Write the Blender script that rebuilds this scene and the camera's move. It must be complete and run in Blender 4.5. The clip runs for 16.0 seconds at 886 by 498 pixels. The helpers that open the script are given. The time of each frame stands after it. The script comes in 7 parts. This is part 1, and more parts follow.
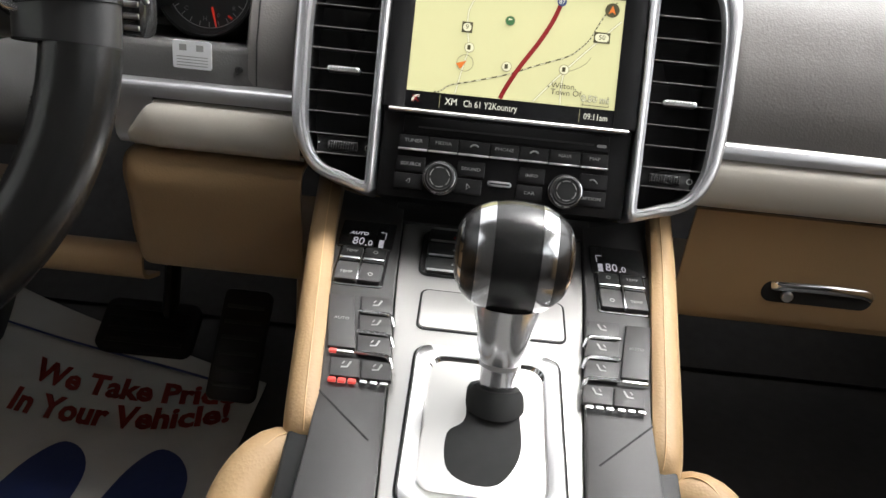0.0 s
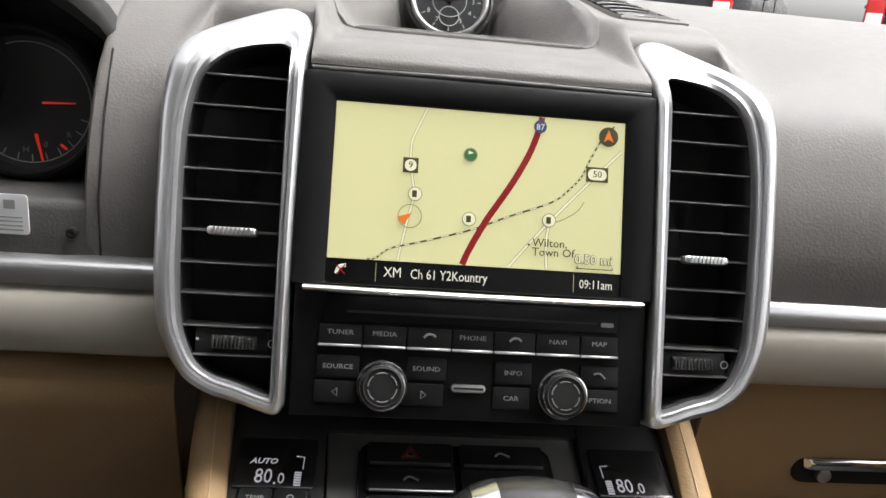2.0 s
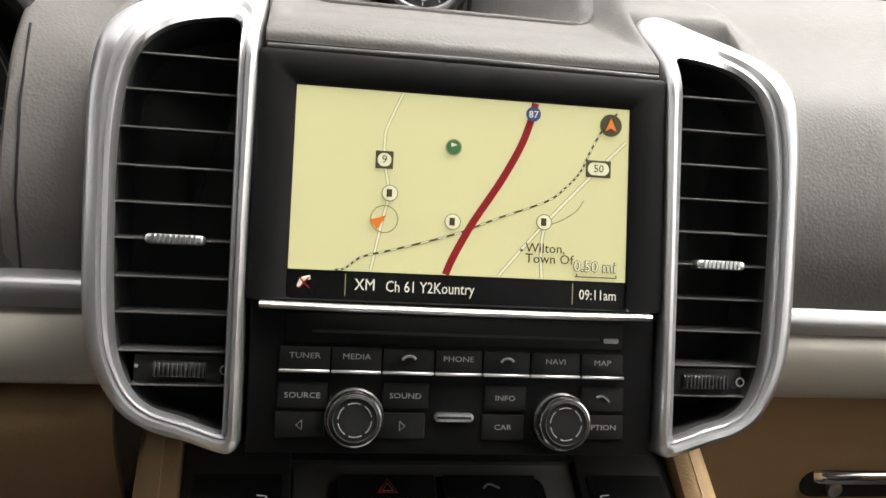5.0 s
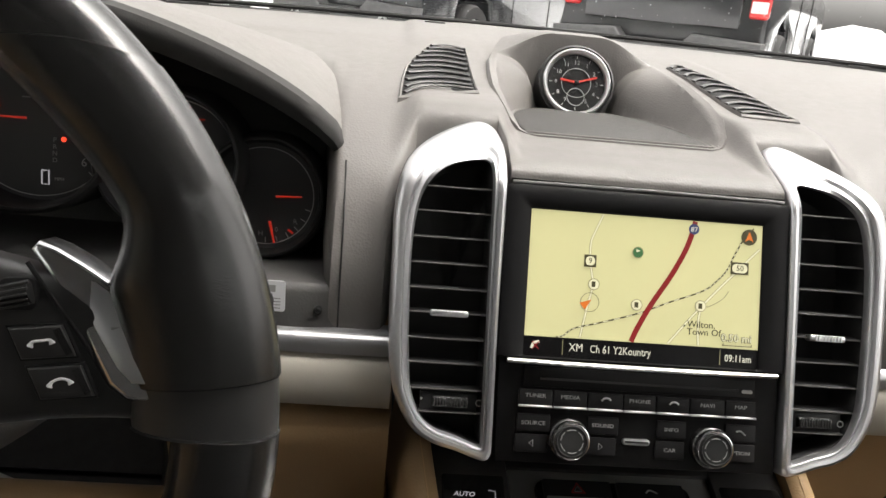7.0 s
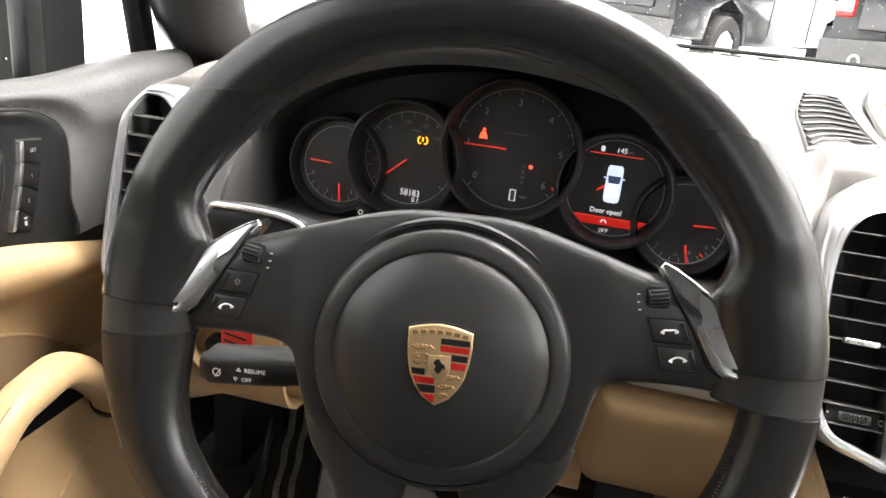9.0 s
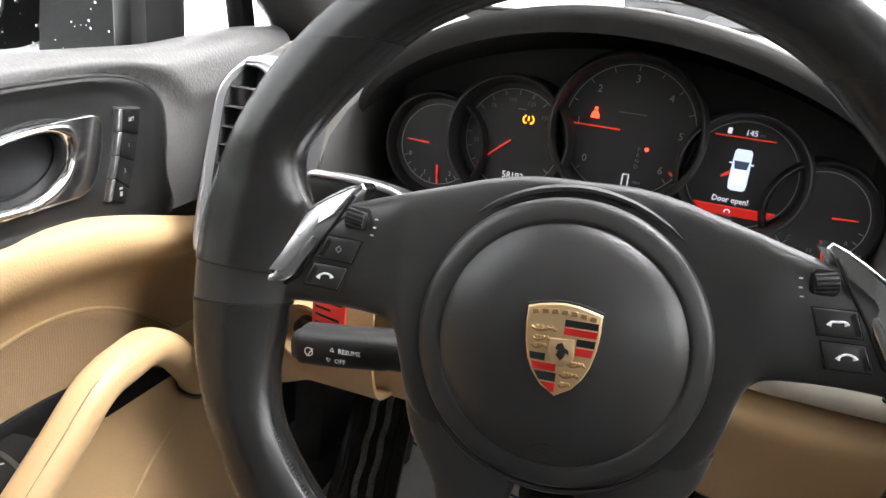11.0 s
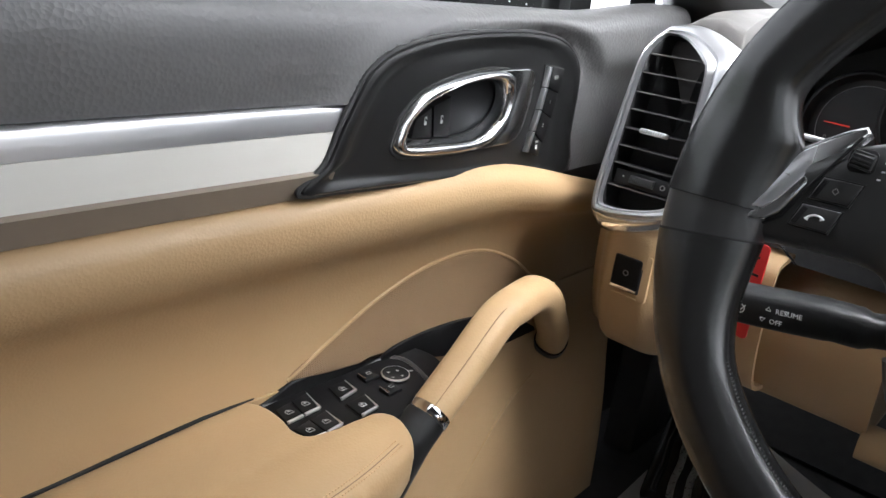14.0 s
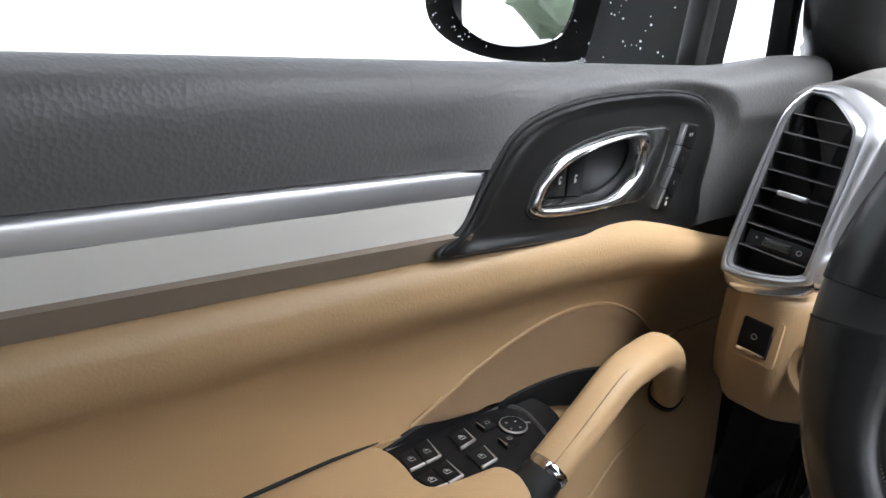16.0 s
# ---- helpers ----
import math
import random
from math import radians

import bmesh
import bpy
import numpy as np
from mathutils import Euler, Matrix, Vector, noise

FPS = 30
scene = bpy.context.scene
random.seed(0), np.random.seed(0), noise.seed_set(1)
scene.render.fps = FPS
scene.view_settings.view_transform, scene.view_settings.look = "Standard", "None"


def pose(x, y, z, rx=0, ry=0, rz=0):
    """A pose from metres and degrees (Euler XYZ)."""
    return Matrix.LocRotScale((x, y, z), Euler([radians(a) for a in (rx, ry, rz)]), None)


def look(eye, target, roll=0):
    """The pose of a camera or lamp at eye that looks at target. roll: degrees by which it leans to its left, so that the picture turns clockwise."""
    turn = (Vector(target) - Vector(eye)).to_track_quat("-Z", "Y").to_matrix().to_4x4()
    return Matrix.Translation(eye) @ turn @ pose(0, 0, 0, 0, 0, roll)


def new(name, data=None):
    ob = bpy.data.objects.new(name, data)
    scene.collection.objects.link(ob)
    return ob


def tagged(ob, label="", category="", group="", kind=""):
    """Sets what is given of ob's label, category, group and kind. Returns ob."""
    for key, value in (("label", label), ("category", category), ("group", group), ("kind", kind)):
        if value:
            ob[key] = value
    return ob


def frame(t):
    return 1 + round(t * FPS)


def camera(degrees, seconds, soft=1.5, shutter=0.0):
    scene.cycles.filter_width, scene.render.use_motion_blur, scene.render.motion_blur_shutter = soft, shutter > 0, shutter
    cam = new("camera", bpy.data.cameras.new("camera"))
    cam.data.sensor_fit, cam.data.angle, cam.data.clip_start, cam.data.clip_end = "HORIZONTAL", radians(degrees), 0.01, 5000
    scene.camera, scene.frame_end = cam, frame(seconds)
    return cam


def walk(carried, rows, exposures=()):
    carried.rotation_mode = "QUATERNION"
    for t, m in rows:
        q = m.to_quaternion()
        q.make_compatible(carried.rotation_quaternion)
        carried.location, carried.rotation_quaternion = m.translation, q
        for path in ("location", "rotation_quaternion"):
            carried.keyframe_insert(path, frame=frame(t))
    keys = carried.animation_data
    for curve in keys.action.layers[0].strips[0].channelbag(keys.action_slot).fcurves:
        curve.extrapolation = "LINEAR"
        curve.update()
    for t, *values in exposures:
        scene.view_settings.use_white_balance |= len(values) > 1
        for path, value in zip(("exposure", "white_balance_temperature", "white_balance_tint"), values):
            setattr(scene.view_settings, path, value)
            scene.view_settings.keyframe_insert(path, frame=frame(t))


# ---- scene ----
cam = camera(61.0, 16.0, 1.5, 0.0)
PATH = [
    (0, (-0.028, -0.567, 0.686), (-0.061, 1.286, -0.068), 5.7),
    (0.5, (-0.023, -0.513, 0.7), (0.015, 1.359, -0.002), 5.6),
    (1, (-0.029, -0.468, 0.708), (0.076, 1.416, 0.044), 5.3),
    (1.5, (-0.051, -0.416, 0.691), (0.132, 1.479, 0.078), 5.6),
    (2, (-0.058, -0.378, 0.705), (0.153, 1.52, 0.111), 5.4),
    (2.5, (-0.063, -0.353, 0.704), (0.162, 1.545, 0.117), 5.4),
    (3, (-0.058, -0.338, 0.705), (0.168, 1.557, 0.105), 5.5),
    (5.3, (-0.057, -0.325, 0.7), (0.24, 1.549, 0.066), 5.6),
    (5.5, (-0.063, -0.342, 0.708), (0.236, 1.534, 0.083), 5.6),
    (6, (-0.088, -0.384, 0.73), (0.208, 1.492, 0.102), 5.6),
    (6.5, (-0.123, -0.423, 0.758), (0.138, 1.464, 0.147), 5.5),
    (7, (-0.165, -0.444, 0.777), (-0.017, 1.451, 0.154), 5.6),
    (7.5, (-0.211, -0.485, 0.788), (-0.188, 1.413, 0.158), 5.7),
    (8, (-0.259, -0.532, 0.798), (-0.4, 1.355, 0.153), 5.9),
    (8.5, (-0.298, -0.556, 0.802), (-0.574, 1.313, 0.143), 6.0),
    (9, (-0.32, -0.569, 0.808), (-0.718, 1.274, 0.143), 6.1),
    (9.2, (-0.328, -0.565, 0.805), (-0.732, 1.276, 0.135), 6.2),
    (11.5, (-0.349, -0.541, 0.77), (-1.026, 1.218, 0.1), 6.0),
    (12, (-0.355, -0.548, 0.767), (-1.115, 1.174, 0.093), 6.0),
    (12.5, (-0.365, -0.565, 0.767), (-1.204, 1.12, 0.09), 6.2),
    (13, (-0.377, -0.583, 0.763), (-1.302, 1.054, 0.082), 6.3),
    (13.5, (-0.399, -0.603, 0.741), (-1.461, 0.944, 0.048), 6.5),
    (14, (-0.418, -0.613, 0.725), (-1.618, 0.826, 0.025), 6.9),
    (14.5, (-0.442, -0.6, 0.704), (-1.726, 0.76, -0.003), 7.2),
    (15, (-0.464, -0.579, 0.68), (-1.779, 0.75, -0.03), 7.5),
    (15.5, (-0.469, -0.589, 0.701), (-1.805, 0.725, 0.002), 7.4),
    (16, (-0.443, -0.632, 0.755), (-1.819, 0.638, 0.052), 7.3),
]
walk(cam, [(t, look(eye, target, roll)) for t, eye, target, roll in PATH], [(0.0, 1.40, 6500, 10), (1.5, 1.22, 6500, 10), (6.3, 1.18, 6850, 10), (7.5, 1.20, 6850, 10), (8.5, 2.3, 6850, 10), (9.2, 2.5, 6700, 10), (11.5, 2.55, 6450, 10), (12.5, 2.35, 6400, 10), (13.5, 1.75, 6200, 10), (14.5, 1.85, 6050, 10), (15.0, 1.42, 6000, 10), (15.5, 1.62, 5900, 10), (16.0, 1.52, 6000, 10)])
SKY, SUN, GLOW = 0.18, 0.2, 0.33

# ---- light ----
world = bpy.data.worlds.new("overcast sky")
scene.world = world
world.use_nodes = True
wn = world.node_tree
sky = wn.nodes.new("ShaderNodeTexSky")
sky.sky_type, sky.sun_disc, sky.sun_elevation, sky.sun_rotation = "NISHITA", False, radians(64), radians(80)
sky.dust_density, sky.ozone_density = 6.0, 1.0
grey = wn.nodes.new("ShaderNodeHueSaturation")
grey.inputs["Saturation"].default_value = 0.06
wn.links.new(sky.outputs[0], grey.inputs["Color"])
wn.links.new(grey.outputs[0], wn.nodes["Background"].inputs["Color"])
wn.nodes["Background"].inputs["Strength"].default_value = SKY
sun = bpy.data.lights.new("sun", "SUN")
sun.energy, sun.angle, sun.color = SUN, radians(50), (1.0, 0.97, 0.93)
new("sun", sun).matrix_world = look((4.3, 0.8, 9.0), (0, 0, 0))

# ---- materials ----


def material(name, colour, rough=0.5, metal=0.0, vary=0.1, scale=14.0, bump=0.0, grain=900.0, kind="noise", spec=0.5, coat=0.0, wear=0.12):
    """A surface with slow tone changes, uneven gloss and a fine relief, at real-world size."""
    m = bpy.data.materials.new(name)
    m.use_nodes = True
    n, l = m.node_tree.nodes, m.node_tree.links
    b = n["Principled BSDF"]
    b.inputs["Metallic"].default_value = metal
    b.inputs["Specular IOR Level"].default_value = spec
    b.inputs["Coat Weight"].default_value = coat
    b.inputs["Coat Roughness"].default_value = 0.08
    where = n.new("ShaderNodeTexCoord")
    slow = n.new("ShaderNodeTexNoise")
    slow.inputs["Scale"].default_value, slow.inputs["Detail"].default_value = scale, 5.0
    l.new(where.outputs["Object"], slow.inputs["Vector"])
    mix = n.new("ShaderNodeMix")
    mix.data_type = "RGBA"
    mix.inputs["A"].default_value = (*[c * (1 - vary) for c in colour], 1)
    mix.inputs["B"].default_value = (*[min(1, c * (1 + vary)) for c in colour], 1)
    l.new(slow.outputs["Fac"], mix.inputs["Factor"])
    l.new(mix.outputs["Result"], b.inputs["Base Color"])
    fine = n.new("ShaderNodeTexNoise")
    fine.inputs["Scale"].default_value, fine.inputs["Detail"].default_value = scale * 9, 3.0
    l.new(where.outputs["Object"], fine.inputs["Vector"])
    span = n.new("ShaderNodeMapRange")
    span.inputs["To Min"].default_value, span.inputs["To Max"].default_value = max(0.02, rough * (1 - wear)), min(1, rough * (1 + wear))
    l.new(fine.outputs["Fac"], span.inputs["Value"])
    l.new(span.outputs["Result"], b.inputs["Roughness"])
    if bump:
        if kind == "leather":
            t = n.new("ShaderNodeTexVoronoi")
            t.inputs["Scale"].default_value = grain
            out = t.outputs["Distance"]
        elif kind == "ribs":
            t = n.new("ShaderNodeTexWave")
            t.bands_direction = "X"
            t.inputs["Scale"].default_value = grain
            u = n.new("ShaderNodeTexWave")
            u.bands_direction = "Y"
            u.inputs["Scale"].default_value = grain
            l.new(where.outputs["Object"], u.inputs["Vector"])
            both = n.new("ShaderNodeMath")
            both.operation = "MAXIMUM"
            l.new(t.outputs["Fac"], both.inputs[0])
            l.new(u.outputs["Fac"], both.inputs[1])
            out = both.outputs["Value"]
            holes = n.new("ShaderNodeMix")
            holes.data_type = "RGBA"
            holes.inputs["A"].default_value = (*[c * 0.45 for c in colour], 1)
            l.new(mix.outputs["Result"], holes.inputs["B"])
            l.new(out, holes.inputs["Factor"])
            l.new(holes.outputs["Result"], b.inputs["Base Color"])
        else:
            t = n.new("ShaderNodeTexNoise")
            t.inputs["Scale"].default_value, t.inputs["Detail"].default_value = grain, 4.0
            out = t.outputs["Fac"]
        l.new(where.outputs["Object"], t.inputs["Vector"])
        bp = n.new("ShaderNodeBump")
        bp.inputs["Strength"].default_value, bp.inputs["Distance"].default_value = bump, 0.0006
        l.new(out, bp.inputs["Height"])
        l.new(bp.outputs["Normal"], b.inputs["Normal"])
    return m


def glowing(name, colour, strength):
    m = bpy.data.materials.new(name)
    m.use_nodes = True
    b = m.node_tree.nodes["Principled BSDF"]
    b.inputs["Base Color"].default_value = (*[c * 0.3 for c in colour], 1)
    b.inputs["Roughness"].default_value = 0.35
    b.inputs["Emission Color"].default_value = (*colour, 1)
    b.inputs["Emission Strength"].default_value = strength * GLOW
    return m


def glassy(name, tint=(1, 1, 1), rough=0.0):
    m = bpy.data.materials.new(name)
    m.use_nodes = True
    b = m.node_tree.nodes["Principled BSDF"]
    b.inputs["Base Color"].default_value = (*tint, 1)
    b.inputs["Transmission Weight"].default_value = 1.0
    b.inputs["Roughness"].default_value = rough
    b.inputs["IOR"].default_value = 1.05
    return m


GREY = material("grey grained leather", (0.126, 0.118, 0.111), 0.52, vary=0.07, bump=0.2, grain=620, kind="leather")
DARK = material("dark grey soft plastic", (0.030, 0.0295, 0.029), 0.42, spec=0.5, vary=0.08, bump=0.2, grain=900, kind="leather")
BLACK_LEATHER = material("black smooth leather", (0.0135, 0.0132, 0.0130), 0.25, spec=0.8, vary=0.05, wear=0.03, bump=0.07, grain=1300, kind="leather")
BLACK = material("matt black plastic", (0.014, 0.014, 0.014), 0.42, spec=0.35, vary=0.06, wear=0.04, bump=0.08, grain=1500, kind="leather")
GLOSS = material("gloss black plastic", (0.018, 0.018, 0.018), 0.18, vary=0.1, coat=0.3)
SHROUD = material("dark grey leather", (0.062, 0.060, 0.058), 0.45, vary=0.08, bump=0.2, grain=620, kind="leather")
SMOOTH = material("smooth dark plastic", (0.027, 0.0264, 0.0262), 0.31, spec=0.65, vary=0.05, wear=0.04, bump=0.05, grain=1500, kind="leather")
DOOR_LEATHER = material("black grained leather", (0.112, 0.110, 0.109), 0.38, vary=0.08, bump=0.4, grain=360, kind="leather")
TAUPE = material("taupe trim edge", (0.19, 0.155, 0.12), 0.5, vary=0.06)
PALE = material("pale cream trim", (0.62, 0.60, 0.55), 0.42, vary=0.04, bump=0.03, grain=1500)
POLISHED = material("polished handle metal", (0.80, 0.80, 0.81), 0.17, metal=1.0, vary=0.04)
SEAM = material("dark seam in tan leather", (0.17, 0.105, 0.05), 0.6, vary=0.15)
FACE = material("dark instrument face", (0.030, 0.029, 0.029), 0.5, vary=0.1)
DUCT = material("black vent plastic", (0.034, 0.0335, 0.034), 0.6, spec=0.25, vary=0.1)
TRAY_MESH = material("dark grey ribbed mesh", (0.085, 0.083, 0.080), 0.75, spec=0.2, vary=0.05, bump=1.0, grain=170, kind="ribs")
VOID = material("deep black duct", (0.024, 0.024, 0.024), 0.8, spec=0.2)
TAN = material("tan leather", (0.37, 0.245, 0.125), 0.5, vary=0.07, bump=0.2, grain=520, kind="leather")
TAN_RIB = material("tan perforated speaker cover", (0.27, 0.17, 0.085), 0.6, vary=0.06, bump=1.0, grain=200, kind="ribs")
BRONZE = material("darkened gold relief", (0.38, 0.24, 0.11), 0.35, metal=0.7, vary=0.1)
STITCH = material("tan thread", (0.5, 0.33, 0.17), 0.7, vary=0.15)
BRUSHED = material("satin aluminium panel", (0.50, 0.495, 0.475), 0.36, metal=0.75, vary=0.04, bump=0.05, grain=1800)
CHROME = material("bright chrome", (0.82, 0.82, 0.83), 0.08, metal=1.0, vary=0.03)
SATIN = material("satin chrome", (0.74, 0.74, 0.74), 0.30, metal=1.0, vary=0.04)
FRAME = material("satin silver vent frame", (0.62, 0.62, 0.63), 0.32, metal=0.92, vary=0.03)
CREAM = material("pale champagne trim", (0.50, 0.47, 0.41), 0.40, metal=0.3, vary=0.05, bump=0.04, grain=1500)
GREY_INK = material("grey lettering", (0.36, 0.36, 0.35), 0.6)
RED_PAINT = material("red paint", (0.55, 0.02, 0.02), 0.4)
ENAMEL = material("red enamel", (0.46, 0.020, 0.016), 0.25, vary=0.06, coat=0.3)
RED_GLOW = glowing("red warning light", (1.0, 0.05, 0.02), 2.5)
BAND_RED = glowing("dark red display band", (0.30, 0.008, 0.006), 0.8)
CAR_ROOF = glowing("light car roof picture", (0.62, 0.70, 0.92), 0.95)
CAR_GLASS = glowing("dark car window picture", (0.03, 0.04, 0.07), 0.8)
RED_LED = glowing("red key light", (0.85, 0.10, 0.08), 0.9)
RADIO = material("black satin key plastic", (0.0065, 0.0063, 0.0065), 0.48, spec=0.14, vary=0.06)
DIM_INK = material("dim grey lettering", (0.22, 0.22, 0.215), 0.6)
BANK = material("dark grey soft-touch plastic", (0.042, 0.041, 0.040), 0.46, vary=0.08, bump=0.05, grain=1500)
NEEDLE = glowing("red needle", (0.8, 0.04, 0.02), 0.45)
AMBER = glowing("amber warning light", (1.0, 0.35, 0.02), 1.8)
LCD_WHITE = glowing("white screen digits", (0.80, 0.78, 0.86), 0.5)
MAP_YELLOW = glowing("pale yellow map", (0.79, 0.765, 0.41), 0.76)
MAP_ROAD = glowing("white map road", (0.92, 0.9, 0.62), 0.8)
MAP_LINE = glowing("dark map line", (0.10, 0.09, 0.04), 0.5)
MAP_EDGE = glowing("grey map line", (0.42, 0.40, 0.22), 0.6)
MAP_RED = glowing("red motorway line", (0.30, 0.012, 0.014), 0.7)
MAP_GREEN = glowing("green map mark", (0.06, 0.20, 0.07), 0.7)
MAP_BLUE = glowing("blue road shield", (0.05, 0.08, 0.22), 0.6)
MAP_ORANGE = glowing("orange arrow", (0.85, 0.22, 0.03), 0.8)
CAR_BLUE = glowing("pale blue car picture", (0.55, 0.63, 0.90), 0.75)
SCREEN_BLACK = glowing("black screen band", (0.012, 0.012, 0.014), 0.5)
SCREEN_TEXT = glowing("cream screen writing", (0.85, 0.84, 0.70), 0.85)
PAPER = material("dirty white paper", (0.60, 0.59, 0.56), 0.85, vary=0.25, scale=9, bump=0.5, grain=60)
PAPER_RED = material("red print on paper", (0.38, 0.048, 0.032), 0.85, vary=0.15)
PAPER_BLUE = material("blue print on paper", (0.020, 0.036, 0.14), 0.7, vary=0.2)
CARPET = material("black carpet", (0.045, 0.044, 0.044), 0.95, vary=0.3, scale=60, bump=1.0, grain=700)
HEADLINER = material("black headliner cloth", (0.06, 0.058, 0.055), 0.9, vary=0.05, bump=0.3, grain=900)
LINING = material("black felt lining", (0.045, 0.044, 0.043), 0.9, spec=0.15, vary=0.1, bump=0.2, grain=900)
POD_BLACK = material("satin black soft plastic", (0.010, 0.0099, 0.0099), 0.33, spec=0.32, vary=0.08, bump=0.05, grain=1500)
BOWL = material("smooth black recess", (0.010, 0.010, 0.011), 0.55, spec=0.3, vary=0.1)
BEZEL = material("matt black bezel plastic", (0.020, 0.020, 0.020), 0.5, spec=0.35, vary=0.1)
GOLD = material("gold enamel", (0.85, 0.60, 0.33), 0.3, metal=0.8, vary=0.1)
LABEL = material("silver-white label", (0.85, 0.86, 0.87), 0.35, vary=0.04)

# ---- mesh tools ----


def part(name, bm, m, parent=None, label="", smooth=True):
    bmesh.ops.recalc_face_normals(bm, faces=bm.faces[:])
    me = bpy.data.meshes.new(name)
    bm.to_mesh(me)
    bm.free()
    me.materials.append(m)
    if smooth:
        me.shade_smooth()
        me.set_sharp_from_angle(angle=radians(42))
    ob = new(name, me)
    ob.parent = parent
    if label:
        ob["label"] = label
    return ob


def thing(name, m, label, category, group="", kind=""):
    ob = new(name)
    ob.empty_display_size = 0.02
    ob.matrix_world = m
    return tagged(ob, label, category, group, kind)


def plane_frame(origin, tilt, turn=0.0):
    """x to the right, y up along a face that leans back by tilt degrees, z out of it towards the seats."""
    c, s = math.cos(radians(tilt)), math.sin(radians(tilt))
    return Matrix(((1, 0, 0, origin[0]), (0, s, -c, origin[1]), (0, c, s, origin[2]), (0, 0, 0, 1))) @ Matrix.Rotation(radians(turn), 4, "Z")


def box(sx, sy, sz, at=(0, 0, 0), bevel=0.001, seg=2, turn=None, bm=None):
    bm = bm or bmesh.new()
    m = Matrix.Translation(at) @ (turn or Matrix.Identity(4)) @ Matrix.Diagonal((sx, sy, sz, 1))
    made = bmesh.ops.create_cube(bm, size=1, matrix=m)["verts"]
    if bevel:
        edges = list({e for v in made for e in v.link_edges})
        bmesh.ops.bevel(bm, geom=edges, offset=bevel, segments=seg, profile=0.5, affect="EDGES", clamp_overlap=True)
    return bm


def prism(pts, z0, z1, bevel=0.0, seg=2, bm=None):
    """A plate with the outline pts (x, y) from height z0 to z1, its upper rim rounded."""
    bm = bm or bmesh.new()
    low = [bm.verts.new((x, y, z0)) for x, y in pts]
    n = len(pts)
    rings = [low]
    if bevel:
        area = sum(pts[i][0] * pts[(i + 1) % n][1] - pts[(i + 1) % n][0] * pts[i][1] for i in range(n))
        sign = 1 if area > 0 else -1
        for k in range(seg + 1):
            a = k / seg * math.pi / 2
            inset, h = bevel * (1 - math.cos(a)), z1 - bevel + bevel * math.sin(a)
            ring = []
            for i in range(n):
                p, q, r = Vector(pts[i - 1]), Vector(pts[i]), Vector(pts[(i + 1) % n])
                d = ((q - p).normalized() + (r - q).normalized()).normalized()
                ring.append(bm.verts.new((q.x - sign * d.y * inset, q.y + sign * d.x * inset, h)))
            rings.append(ring)
    else:
        rings.append([bm.verts.new((x, y, z1)) for x, y in pts])
    for a, b in zip(rings, rings[1:]):
        for i in range(n):
            bm.faces.new((a[i], a[(i + 1) % n], b[(i + 1) % n], b[i]))
    bm.faces.new(rings[-1])
    bm.faces.new(low[::-1])
    return bm


def spline(pts, n, closed=False):
    """n points along a smooth curve through pts (any dimension)."""
    p = [np.array(a, float) for a in pts]
    k = len(p)
    out = []
    spans = k if closed else k - 1
    for i in range(n):
        s = i / n * spans if closed else i / (n - 1) * spans
        j = min(int(s), spans - 1)
        f = s - j
        if closed:
            a, b, c, d = p[(j - 1) % k], p[j % k], p[(j + 1) % k], p[(j + 2) % k]
        else:
            a, b, c, d = p[max(j - 1, 0)], p[j], p[j + 1], p[min(j + 2, k - 1)]
        out.append(0.5 * ((2 * b) + (c - a) * f + (2 * a - 5 * b + 4 * c - d) * f * f + (3 * b - a - 3 * c + d) * f ** 3))
    return out


def skin(rows, closed=False, caps=False, bm=None):
    """Faces between rows of points of equal length. closed: each row is a ring."""
    bm = bm or bmesh.new()
    vs = [[bm.verts.new(tuple(map(float, p))) for p in r] for r in rows]
    n = len(vs[0])
    for a, b in zip(vs, vs[1:]):
        for i in range(n if closed else n - 1):
            j = (i + 1) % n
            bm.faces.new((a[i], a[j], b[j], b[i]))
    if caps:
        bm.faces.new(vs[0][::-1])
        bm.faces.new(vs[-1])
    return bm


def spline_rows(rows, k):
    """More rows between the given ones, along smooth curves."""
    n = (len(rows) - 1) * k + 1
    cols_ = [spline([r[j] for r in rows], n) for j in range(len(rows[0]))]
    return [[c[i] for c in cols_] for i in range(n)]


def thick(bm, depth):
    """Gives a sheet a thickness, below its faces."""
    bmesh.ops.recalc_face_normals(bm, faces=bm.faces[:])
    bmesh.ops.solidify(bm, geom=bm.faces[:], thickness=depth)
    return bm


